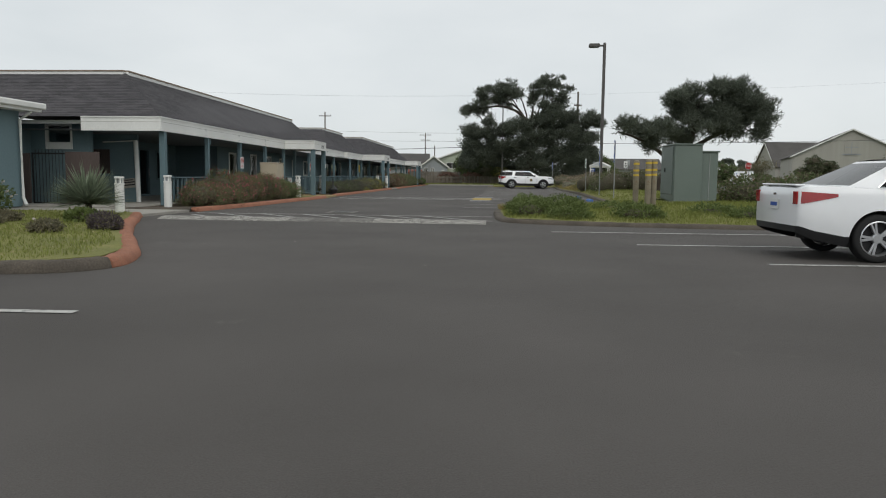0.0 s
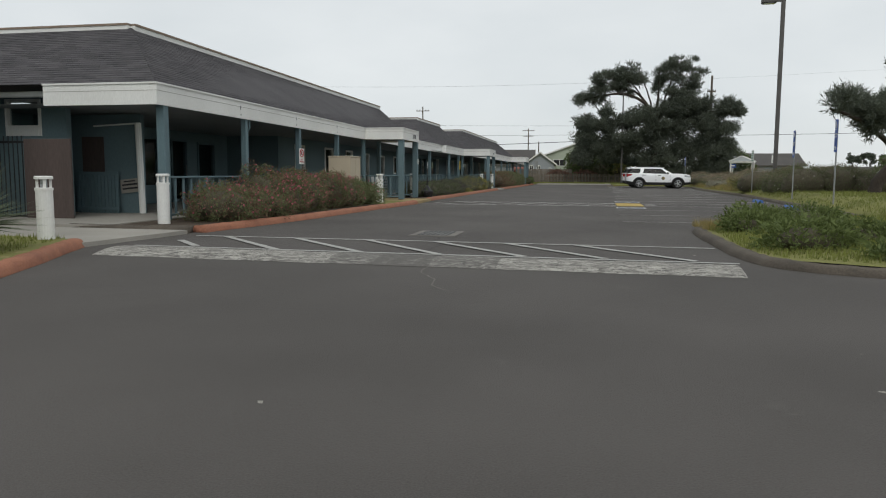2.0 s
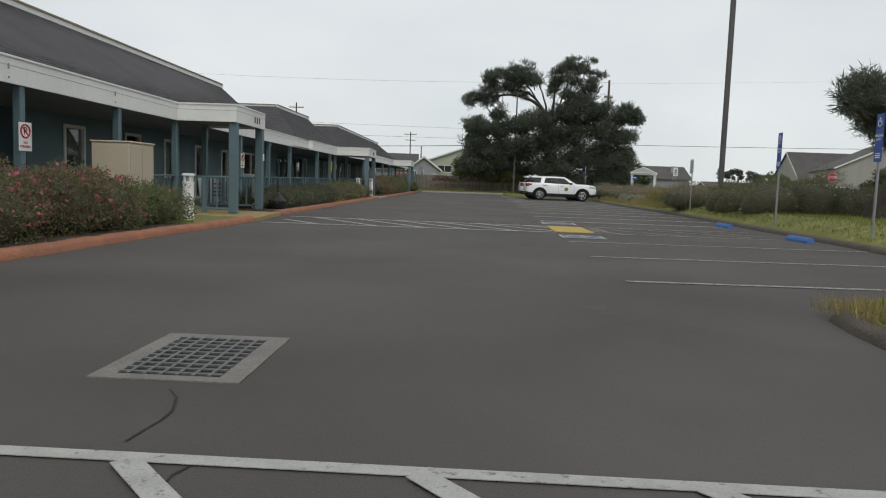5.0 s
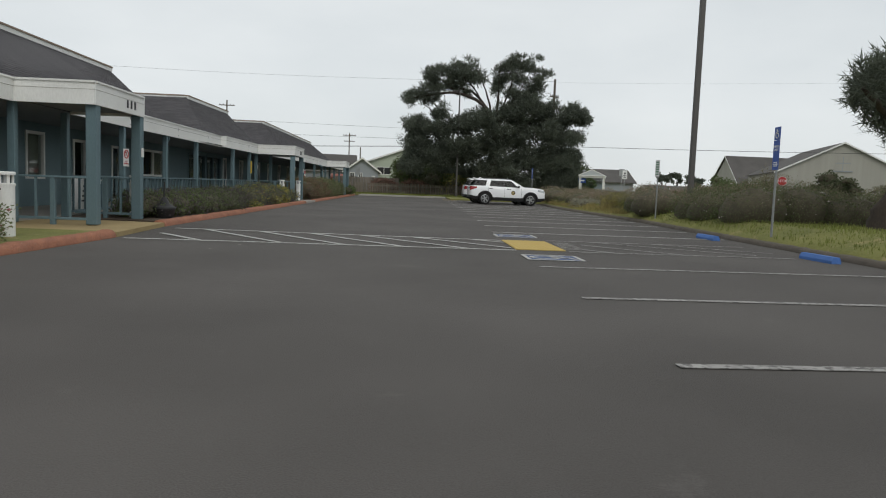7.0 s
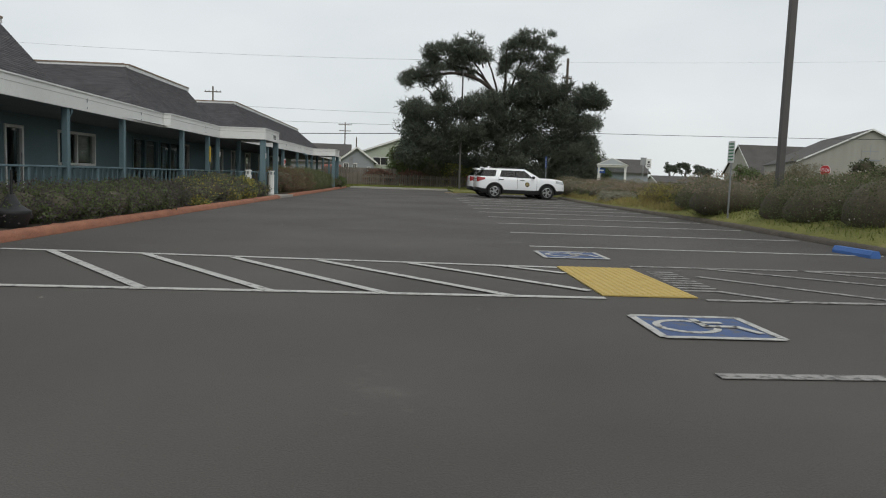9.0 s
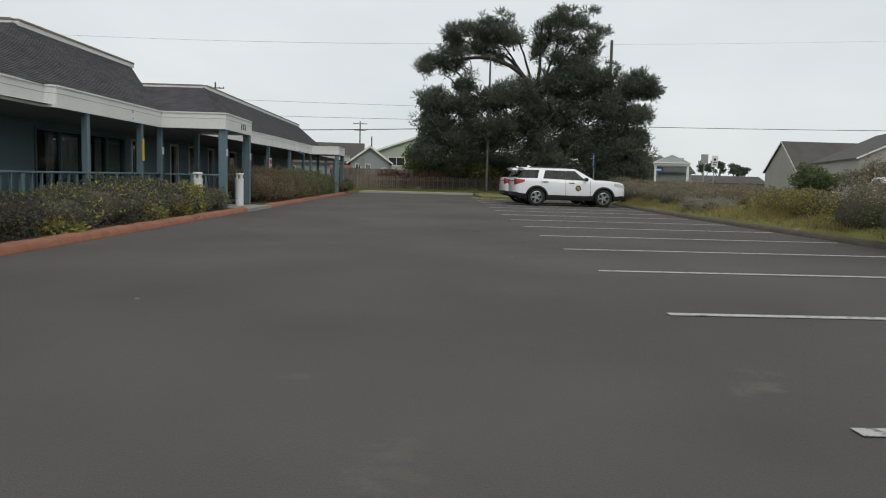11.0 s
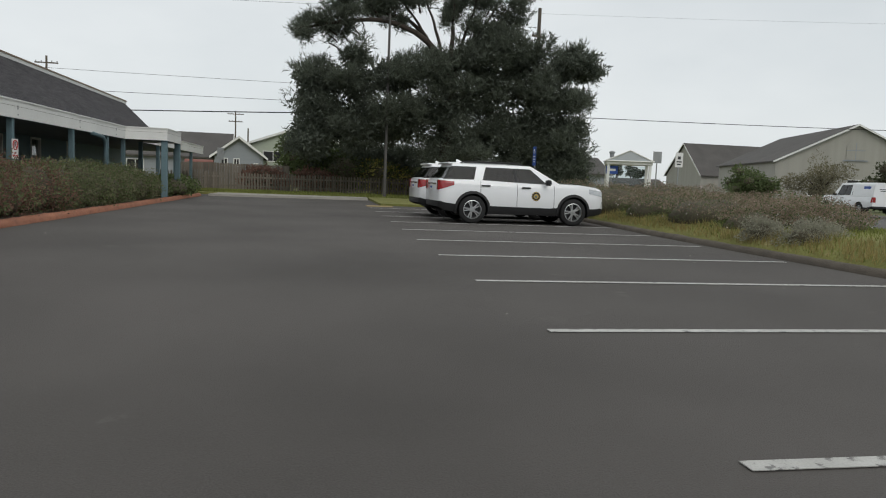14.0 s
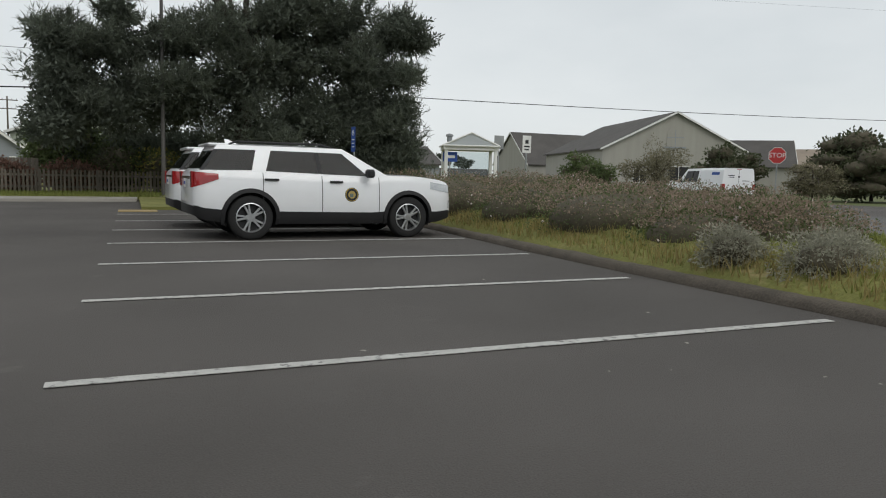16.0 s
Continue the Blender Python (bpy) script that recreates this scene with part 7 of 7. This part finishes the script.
for sgn in (1, -1):
    pts = [Vector(d_gp(1, 0.06, sgn)), Vector(d_gp(1, 0.5, sgn)), Vector(d_gp(2, 0.86, sgn)), Vector(d_gp(4, 0.86, sgn)), Vector(d_gp(6, 0.86, sgn))]
    part("window_trim", MB().tube([p + Vector((0, 0.004 * sgn, 0)) for p in pts], 0.011, 5), CHROME, sedan, "chrome window trim")
    part("bottom_trim", MB().tube([Vector(d_gp(c, 0.08, sgn)) + Vector((0, 0.004 * sgn, 0)) for c in (1, 3, 6)], 0.009, 5), CHROME, sedan)
sedan.matrix_basis = pose(4.25, 10.3, 0.0, 0, 0, 0.5)

TRUCK = dict(length=5.6, width=0.98, radius=0.39, arch=0.45, axles=(1.2, 4.7), rim=0.62, spokes=6, pair=(0.0,),
             top=([0, 0.02, 2.0, 3.6, 4.0, 4.9, 5.4, 5.6], [1.12, 1.14, 1.14, 1.12, 1.16, 1.12, 1.05, 0.85]),
             bottom=([0, 0.4, 5.6], [0.52, 0.42, 0.42]), plan=([0, 0.05, 0.3, 4.8, 5.3, 5.6], [0.95, 0.975, 1.0, 0.99, 0.92, 0.75]),
             clad=2, clad_to=(9, 9), cabin=(0.1, 3.9),
             cols=[(2.05, 2.10), (2.2, 2.25), (2.75, 2.75), (2.85, 2.83), (3.65, 3.3), (4.0, 3.42)], glass=(1, 3), dark=(2,), roof=1.86, gh=(0.92, 0.74),
             tail=(0.0, 0.10, (0.82, 0.82), (1.10, 1.10)), head=(5.2, 5.5, (0.85, 0.82), (1.0, 0.97)), seams=(2.8, 3.7), handles=((2.95, 1.0),), mirror=3.55, mirror_mat=BLACK, plate=0.55, seats=(2.6,))
truck, t_half, t_patch, t_gp = vehicle("pickup_truck", "white pickup truck with a tall white utility canopy", "truck", TRUCK)
shell = MB()
rings = []
for x, k in ((0.0, 0.97), (0.04, 1.0), (1.9, 1.0), (2.02, 0.97)):
    rings.append([(x, y * k, z) for y, z in ((0.93, 1.13), (0.86, 1.78), (0.78, 1.88), (-0.78, 1.88), (-0.86, 1.78), (-0.93, 1.13))])
shell.loft(rings, True)
cano = part("canopy", shell, CAR_WHITE, truck, "tall white fibreglass canopy")
for sgn in (1, -1):
    m_ = Matrix.Rotation(radians(-6.2 * sgn), 4, "X")
    part("canopy_door", MB().box(0.2, -0.006, 0.0, 1.85, 0.006, 0.48, 0.004, pose(0, sgn * 0.915, 1.24) @ Matrix.Rotation(radians(6.2 * sgn), 4, "X")), CAR_WHITE, cano)
    part("door_edge", MB().box(0.16, -0.004, -0.04, 1.89, 0.003, 0.52, 0.0, pose(0, sgn * 0.914, 1.24) @ Matrix.Rotation(radians(6.2 * sgn), 4, "X")), BLACK, cano)
    part("logo_bar", MB().box(0.3, -0.010, 0.30, 0.95, 0.010, 0.44, 0.0, pose(0, sgn * 0.915, 1.24) @ Matrix.Rotation(radians(6.2 * sgn), 4, "X")), SIGN_BLUE, cano)
part("rear_seam", MB().box(-0.006, -0.008, 1.14, 0.0, 0.008, 1.8), BLACK, cano)
part("rear_latch", MB().box(-0.02, -0.05, 1.42, -0.004, 0.05, 1.5, 0.005), BLACK, cano)
part("brake_lamp", MB().box(-0.01, -0.12, 1.82, 0.0, 0.12, 1.855), LENS_RED, cano)
part("text_bars", MB().box(-0.006, 0.25, 1.5, -0.001, 0.6, 1.54).box(-0.006, 0.25, 1.42, -0.001, 0.55, 1.45).box(-0.006, -0.6, 1.25, -0.001, -0.2, 1.28), INK, cano)
truck.matrix_basis = pose(27.6, 81.0, 0.02, 0, 0, 80)

far_car = copy_thing(sedan, pose(14.6, 50.5, 0.012, 0, 0, 88))
far_car["label"] = "white car parked beyond the hedge by the street"


# ---- beyond the lot: fence, houses, shelter, poles ----
fence = thing("picket_fence", "weathered grey-brown wooden picket fence", "fence", pose(-10.9, 89.2, 0.05, 0, 0, 2.5))
pk = MB().add([(-0.045, -0.01, 0.05), (0.045, -0.01, 0.05), (0.045, -0.01, 1.0), (0, -0.01, 1.06), (-0.045, -0.01, 1.0), (-0.045, 0.01, 0.05), (0.045, 0.01, 0.05), (0.045, 0.01, 1.0), (0, 0.01, 1.06), (-0.045, 0.01, 1.0)],
              [(0, 1, 2, 3, 4), (9, 8, 7, 6, 5), (0, 5, 6, 1), (1, 6, 7, 2), (2, 7, 8, 3), (3, 8, 9, 4), (4, 9, 5, 0)]).mesh("picket")
pk.materials.append(FENCE_WOOD)
for i in range(118):
    piece("picket", pk, fence, pose(0.16 * i, 0, random.uniform(-0.03, 0.02), 0, random.uniform(-1.5, 1.5), 0))
part("rail", MB().box(-0.1, 0.012, 0.25, 18.9, 0.05, 0.33), FENCE_WOOD, fence)
part("rail", MB().box(-0.1, 0.012, 0.75, 18.9, 0.05, 0.83), FENCE_WOOD, fence)
fpost = MB().box(-0.05, 0.05, -0.05, 0.05, 0.15, 1.05).mesh("fence_post")
fpost.materials.append(FENCE_WOOD)
for i in range(9):
    piece("fence_post", fpost, fence, pose(0.1 + i * 2.35, 0, 0))
bf = thing("board_fence", "tall weathered board fence before the houses", "fence", pose(-10.2, 91.5, 0.05, 0, 0, 3))
plank = MB().box(-0.07, -0.01, 0, 0.07, 0.01, 1.55).mesh("plank")
plank.materials.append(FENCE_WOOD)
for i in range(42):
    piece("plank", plank, bf, pose(0.15 * i, 0, random.uniform(-0.02, 0.02)))


def house(name, label, cx, cy, w, d, eave, ridge, wall_m, roof_m, turn=0, gable="y", windows=()):
    """A gabled house; the gable faces -y (gable 'y') or the eave does (gable 'x'). Windows on the front: (x, z, w, h)."""
    e = thing(name, label, "house", pose(cx, cy, 0.0, 0, 0, turn))
    if gable == "y":
        prof = [(-w / 2, 0), (w / 2, 0), (w / 2, eave), (0, ridge), (-w / 2, eave)]
        part("wall", MB().loft([[(x, 0, z) for x, z in prof], [(x, d, z) for x, z in prof]], True), wall_m, e)
        for s in (1, -1):
            part("roof", MB().prism([(s * (w / 2 + 0.35), -0.35, eave - 0.35 * (ridge - eave) / (w / 2)), (0, -0.35, ridge + 0.02), (0, d + 0.35, ridge + 0.02), (s * (w / 2 + 0.35), d + 0.35, eave - 0.35 * (ridge - eave) / (w / 2))], (0, 0, 0.14)), roof_m, e)
            part("barge_board", MB().prism([(s * (w / 2 + 0.38), -0.40, eave - 0.38 * (ridge - eave) / (w / 2) - 0.06), (0, -0.40, ridge - 0.04), (0, -0.40, ridge + 0.18), (s * (w / 2 + 0.38), -0.40, eave - 0.38 * (ridge - eave) / (w / 2) + 0.15)], (0, 0.045, 0)), WHITE, e, "white barge board")
    else:
        prof = [(0, 0), (d, 0), (d, eave), (d / 2, ridge), (0, eave)]
        part("wall", MB().loft([[(-w / 2, y, z) for y, z in prof], [(w / 2, y, z) for y, z in prof]], True), wall_m, e)
        for y0, y1 in ((-0.4, d / 2), (d + 0.4, d / 2)):
            part("roof", MB().prism([(-w / 2 - 0.3, y0, eave - 0.15), (w / 2 + 0.3, y0, eave - 0.15), (w / 2 + 0.3, y1, ridge + 0.02), (-w / 2 - 0.3, y1, ridge + 0.02)], (0, 0, 0.14)), roof_m, e)
            for s in (1, -1):
                part("barge_board", MB().prism([(s * (w / 2 + 0.31), y0, eave - 0.22), (s * (w / 2 + 0.31), y1, ridge - 0.05), (s * (w / 2 + 0.31), y1, ridge + 0.17), (s * (w / 2 + 0.31), y0, eave)], (s * 0.05, 0, 0)), WHITE, e, "white barge board")
    for x, z, ww, hh in windows:
        wdw = part("window", MB().box(x - ww / 2, -0.05, z, x + ww / 2, -0.01, z + 0.07).box(x - ww / 2, -0.05, z + hh - 0.07, x + ww / 2, -0.01, z + hh).box(x - ww / 2, -0.05, z + 0.07, x - ww / 2 + 0.07, -0.01, z + hh - 0.07).box(x + ww / 2 - 0.07, -0.05, z + 0.07, x + ww / 2, -0.01, z + hh - 0.07).box(x - 0.03, -0.05, z + 0.07, x + 0.03, -0.01, z + hh - 0.07), WHITE, e, "white window frame")
        part("pane", MB().box(x - ww / 2 + 0.07, -0.022, z + 0.07, x + ww / 2 - 0.07, -0.012, z + hh - 0.07), BLACK, wdw)
    return e


house("grey_house", "grey house with a gabled front and dark roof", -8.9, 111.0, 4.0, 7, 2.5, 3.95, HOUSE_GREY, ROOF_GREY, 4, "y", ((-1.2, 1.55, 0.6, 0.7), (-0.2, 1.55, 0.5, 0.7), (1.4, 1.4, 0.4, 0.5)))
house("grey_house_wing", "long wing of the grey house with a dark roof", -15.5, 112.4, 11, 8, 2.3, 4.4, HOUSE_GREY, ROOF_GREY, 4, "x", ((-2.0, 0.9, 1.4, 1.0),))
house("green_house", "pale green house with a white-trimmed gable", -4.0, 118.0, 9.0, 9, 3.9, 5.5, HOUSE_GREEN, ROOF_GREY, 2, "y", ((-2.5, 2.2, 1.9, 1.0),))
tank = thing("red_tank", "rusty red cylindrical tank on legs", "tank", pose(-10.9, 103.0, 0.0))
part("drum", MB().tube([(-1.0, 0, 1.55), (1.0, 0, 1.55)], 0.38, 16), RUST_TANK, tank)
for x in (-0.8, 0.8):
    part("leg", MB().box(x - 0.05, -0.3, 0, x + 0.05, 0.3, 1.3), RUST_TANK, tank)

barn = house("community_hall", "large taupe hall with a broad white-trimmed gable", 57.0, 120.3, 16.9, 26, 4.85, 9.0, HOUSE_TAN, ROOF_GREY, -17, "y", ((0.6, 1.2, 2.6, 1.8), (-4.0, 1.0, 1.6, 1.5)))
lv = part("louvre", MB().box(-1.0, -0.06, 5.2, 1.0, -0.01, 6.5, 0.01).prism([(1.0 * math.cos(t), -0.06, 6.5 + 0.7 * math.sin(t)) for t in np.linspace(0, math.pi, 11)], (0, 0.05, 0)), HOUSE_TAN, barn, "arched taupe louvre")
part("louvre_bar", MB().box(-0.04, -0.075, 5.2, 0.04, -0.062, 7.1).box(-1.0, -0.075, 6.2, 1.0, -0.062, 6.28).box(-1.3, -0.12, 5.05, 1.3, -0.01, 5.18), HOUSE_GREY, lv)
house("far_building", "low building with a long dark roof on the skyline", 54.5, 174.0, 14, 8, 1.5, 2.7, HOUSE_TAN, ROOF_GREY, 0, "x", ())
house("hall_wing", "grey-roofed wing beside the hall", 68.6, 158.0, 18.4, 12, 3.6, 8.9, HOUSE_TAN, ROOF_GREY, 0, "x", ())
house("hall_annex", "low grey-roofed annex beside the hall", 67.8, 118.5, 8.0, 10, 3.2, 6.4, HOUSE_TAN, ROOF_GREY, -42, "x", ())
house("tan_house", "house with a tan tiled roof beyond the trees", 87.0, 118.0, 20.0, 12, 3.4, 6.0, HOUSE_TAN, ROOF_TAN, -50, "x", ())
house("far_house", "low dark-roofed house beyond the shelter", 22.0, 118.0, 10.0, 8, 2.4, 4.0, HOUSE_GREY, ROOF_GREY, 0, "x", ())

sh = thing("bus_shelter", "white bus shelter with a glazed gable roof", "shelter", pose(11.45, 78.0, 0.0, 0, 0, -18))
for x in (-0.9, 0.9):
    for y in (-0.6, 0.6):
        part("post", MB().box(x - 0.06, y - 0.06, 0, x + 0.06, y + 0.06, 2.15, 0.01), WHITE, sh)
part("beam", MB().box(-1.0, -0.7, 2.12, 1.0, -0.6, 2.27, 0.01).box(-1.0, 0.6, 2.12, 1.0, 0.7, 2.27, 0.01).box(-1.0, -0.6, 2.12, -0.9, 0.6, 2.27).box(0.9, -0.6, 2.12, 1.0, 0.6, 2.27), WHITE, sh)
hip = [(-1.05, -0.75, 2.27), (1.05, -0.75, 2.27), (1.05, 0.75, 2.27), (-1.05, 0.75, 2.27), (0, -0.75, 2.74), (0, 0.75, 2.74)]
ROOFGLASS = mat("frosted_roof_panel", (0.50, 0.53, 0.54), (0.42, 0.45, 0.46), rough=0.3, scale=1)
part("roof", MB().add(hip, [(0, 1, 4), (1, 2, 5, 4), (2, 3, 5), (3, 0, 4, 5)]), ROOFGLASS, sh, "frosted grey roof panels")
ribs = MB()
for a, b in ((0, 4), (1, 4), (2, 5), (3, 5), (4, 5), (0, 1)):
    ribs.tube([hip[a], hip[b]], 0.035, 6)
for t in (0.33, 0.66):
    for a, b in ((0, 3), (1, 2)):
        ribs.tube([Vector(hip[a]).lerp(Vector(hip[b]), t), Vector(hip[4]).lerp(Vector(hip[5]), t)], 0.025, 6)
part("rib", ribs, WHITE, sh)
part("back_panel", MB().box(-0.84, 0.59, 0.3, 0.84, 0.605, 2.1), GLASS, sh, "clear back panel")
part("bench", MB().box(-0.7, 0.15, 0.42, 0.7, 0.5, 0.47, 0.01).box(-0.6, 0.3, 0, -0.52, 0.38, 0.42).box(0.52, 0.3, 0, 0.6, 0.38, 0.42), GALV, sh)
part("vent", MB().lathe([(0.1, 2.6), (0.1, 2.78), (0.14, 2.8), (0.14, 2.86), (0.05, 2.9)], 10, c=(-0.7, 0.3, -0.15)), GALV, sh)


def utility_pole(x, y, h, label, arms=((0.6, 1.1),), turn=0):
    e = thing("utility_pole", label, "pole", pose(x, y, 0, 0, 0, turn), group="utility poles")
    part("mast", MB().tube([(0, 0, -0.1), (0, 0, h)], [0.14, 0.10], 10), WOOD_POLE, e)
    for dz, w in arms:
        arm = part("crossarm", MB().box(-w, -0.06, h - dz - 0.06, w, 0.06, h - dz + 0.06), WOOD_POLE, e)
        for s in (-0.9, -0.45, 0.45, 0.9):
            part("insulator", MB().lathe([(0.05, h - dz + 0.06), (0.05, h - dz + 0.2), (0.02, h - dz + 0.22)], 8, c=(s * w, 0, 0)), GALV, arm)
    return e


utility_pole(10.1, 88.5, 11.2, "wooden utility pole standing behind the pine", ((1.6, 0.5), (2.6, 0.5)), 30)
utility_pole(-29.5, 127.5, 12.0, "wooden utility pole with two crossarms", ((0.7, 1.1),))
utility_pole(-15.8, 172.0, 11.0, "far wooden utility pole with two crossarms", ((0.5, 1.3), (1.7, 1.1)))
utility_pole(-12.5, 158.0, 7.5, "far short wooden utility pole", ())


def wire(a, b, sag, r=0.014):
    a, b = Vector(a), Vector(b)
    pts = [a.lerp(b, t) - Vector((0, 0, sag * 4 * t * (1 - t))) for t in np.linspace(0, 1, 25)]
    tagged(obj("overhead_wire", MB().tube(pts, r, 5), CABLE), "thin black overhead wire against the sky", "wire", group="overhead wires")


wire((10.1, 88.5, 5.1), (75, 92, 7.0), 0.3, 0.02)
wire((10.1, 88.5, 5.2), (-45, 92, 3.9), 0.4, 0.03)
wire((10.1, 88.5, 5.4), (-50, 96, 6.3), 0.4, 0.012)
wire((10.1, 88.5, 6.2), (-50, 96, 7.6), 0.3, 0.010)
wire((10.1, 88.5, 11.0), (-55, 100, 13.0), 0.7, 0.008)
wire((10.1, 88.5, 10.9), (90, 80, 15.0), 0.7, 0.004)


# ---- wear on the asphalt ----
def crack(pts, w, material, seed):
    """A wandering crack through the given points."""
    r = random.Random(seed)
    line = smooth_line(pts, 0.12)
    mb = MB()
    prev = None
    for i, (x, y) in enumerate(line):
        q = (x + r.uniform(-0.02, 0.02), y + r.uniform(-0.02, 0.02))
        if prev:
            ww = w * r.uniform(0.4, 1.0)
            mb.poly([(prev[0] - ww, prev[1], 0.0045), (prev[0] + ww, prev[1], 0.0045), (q[0] + ww, q[1], 0.0045), (q[0] - ww, q[1], 0.0045)])
        prev = q
    return tagged(obj("asphalt_crack", mb, material), "thin wandering crack in the asphalt", "crack", group="asphalt cracks", kind="structure")


CRACK_PALE = mat("pale_crack_fill", (0.20, 0.185, 0.165), (0.15, 0.14, 0.125), rough=0.95, scale=4)
CRACK_DARK = mat("dark_crack", (0.03, 0.028, 0.027), (0.022, 0.021, 0.02), rough=1.0, scale=4)
crack([(-3.6, 16.3), (-3.55, 15.7), (-3.3, 15.3), (-3.25, 14.9), (-3.05, 14.6)], 0.010, CRACK_PALE, 1)
crack([(-3.9, 19.3), (-3.95, 18.9), (-4.0, 18.4), (-3.95, 17.7)], 0.007, CRACK_DARK, 2)
crack([(-4.35, 20.2), (-4.2, 19.9), (-4.25, 19.5)], 0.007, CRACK_DARK, 3)
r_ = random.Random(77)
LITTER = MB().add([(-0.03, -0.01, 0.0), (0.02, -0.016, 0.002), (0.032, 0.008, 0.0), (-0.012, 0.02, 0.001), (0, 0, 0.008)], [(0, 1, 4), (1, 2, 4), (2, 3, 4), (3, 0, 4)]).mesh("pale_chip")
LITTER.materials.append(CONCRETE)
for i in range(36):
    x, y = r_.uniform(-7, 5.5), r_.uniform(6, 62)
    if i > 24:
        x, y = r_.uniform(0, 5.2), r_.uniform(53, 58.5)
    o = tagged(new("pale_chip", LITTER), "tiny pale chip lying on the asphalt", "litter", group="pale chips")
    o.matrix_basis = pose(x, y, 0.001, 0, 0, r_.uniform(0, 360)) @ Matrix.Scale(r_.uniform(0.35, 0.9), 4)
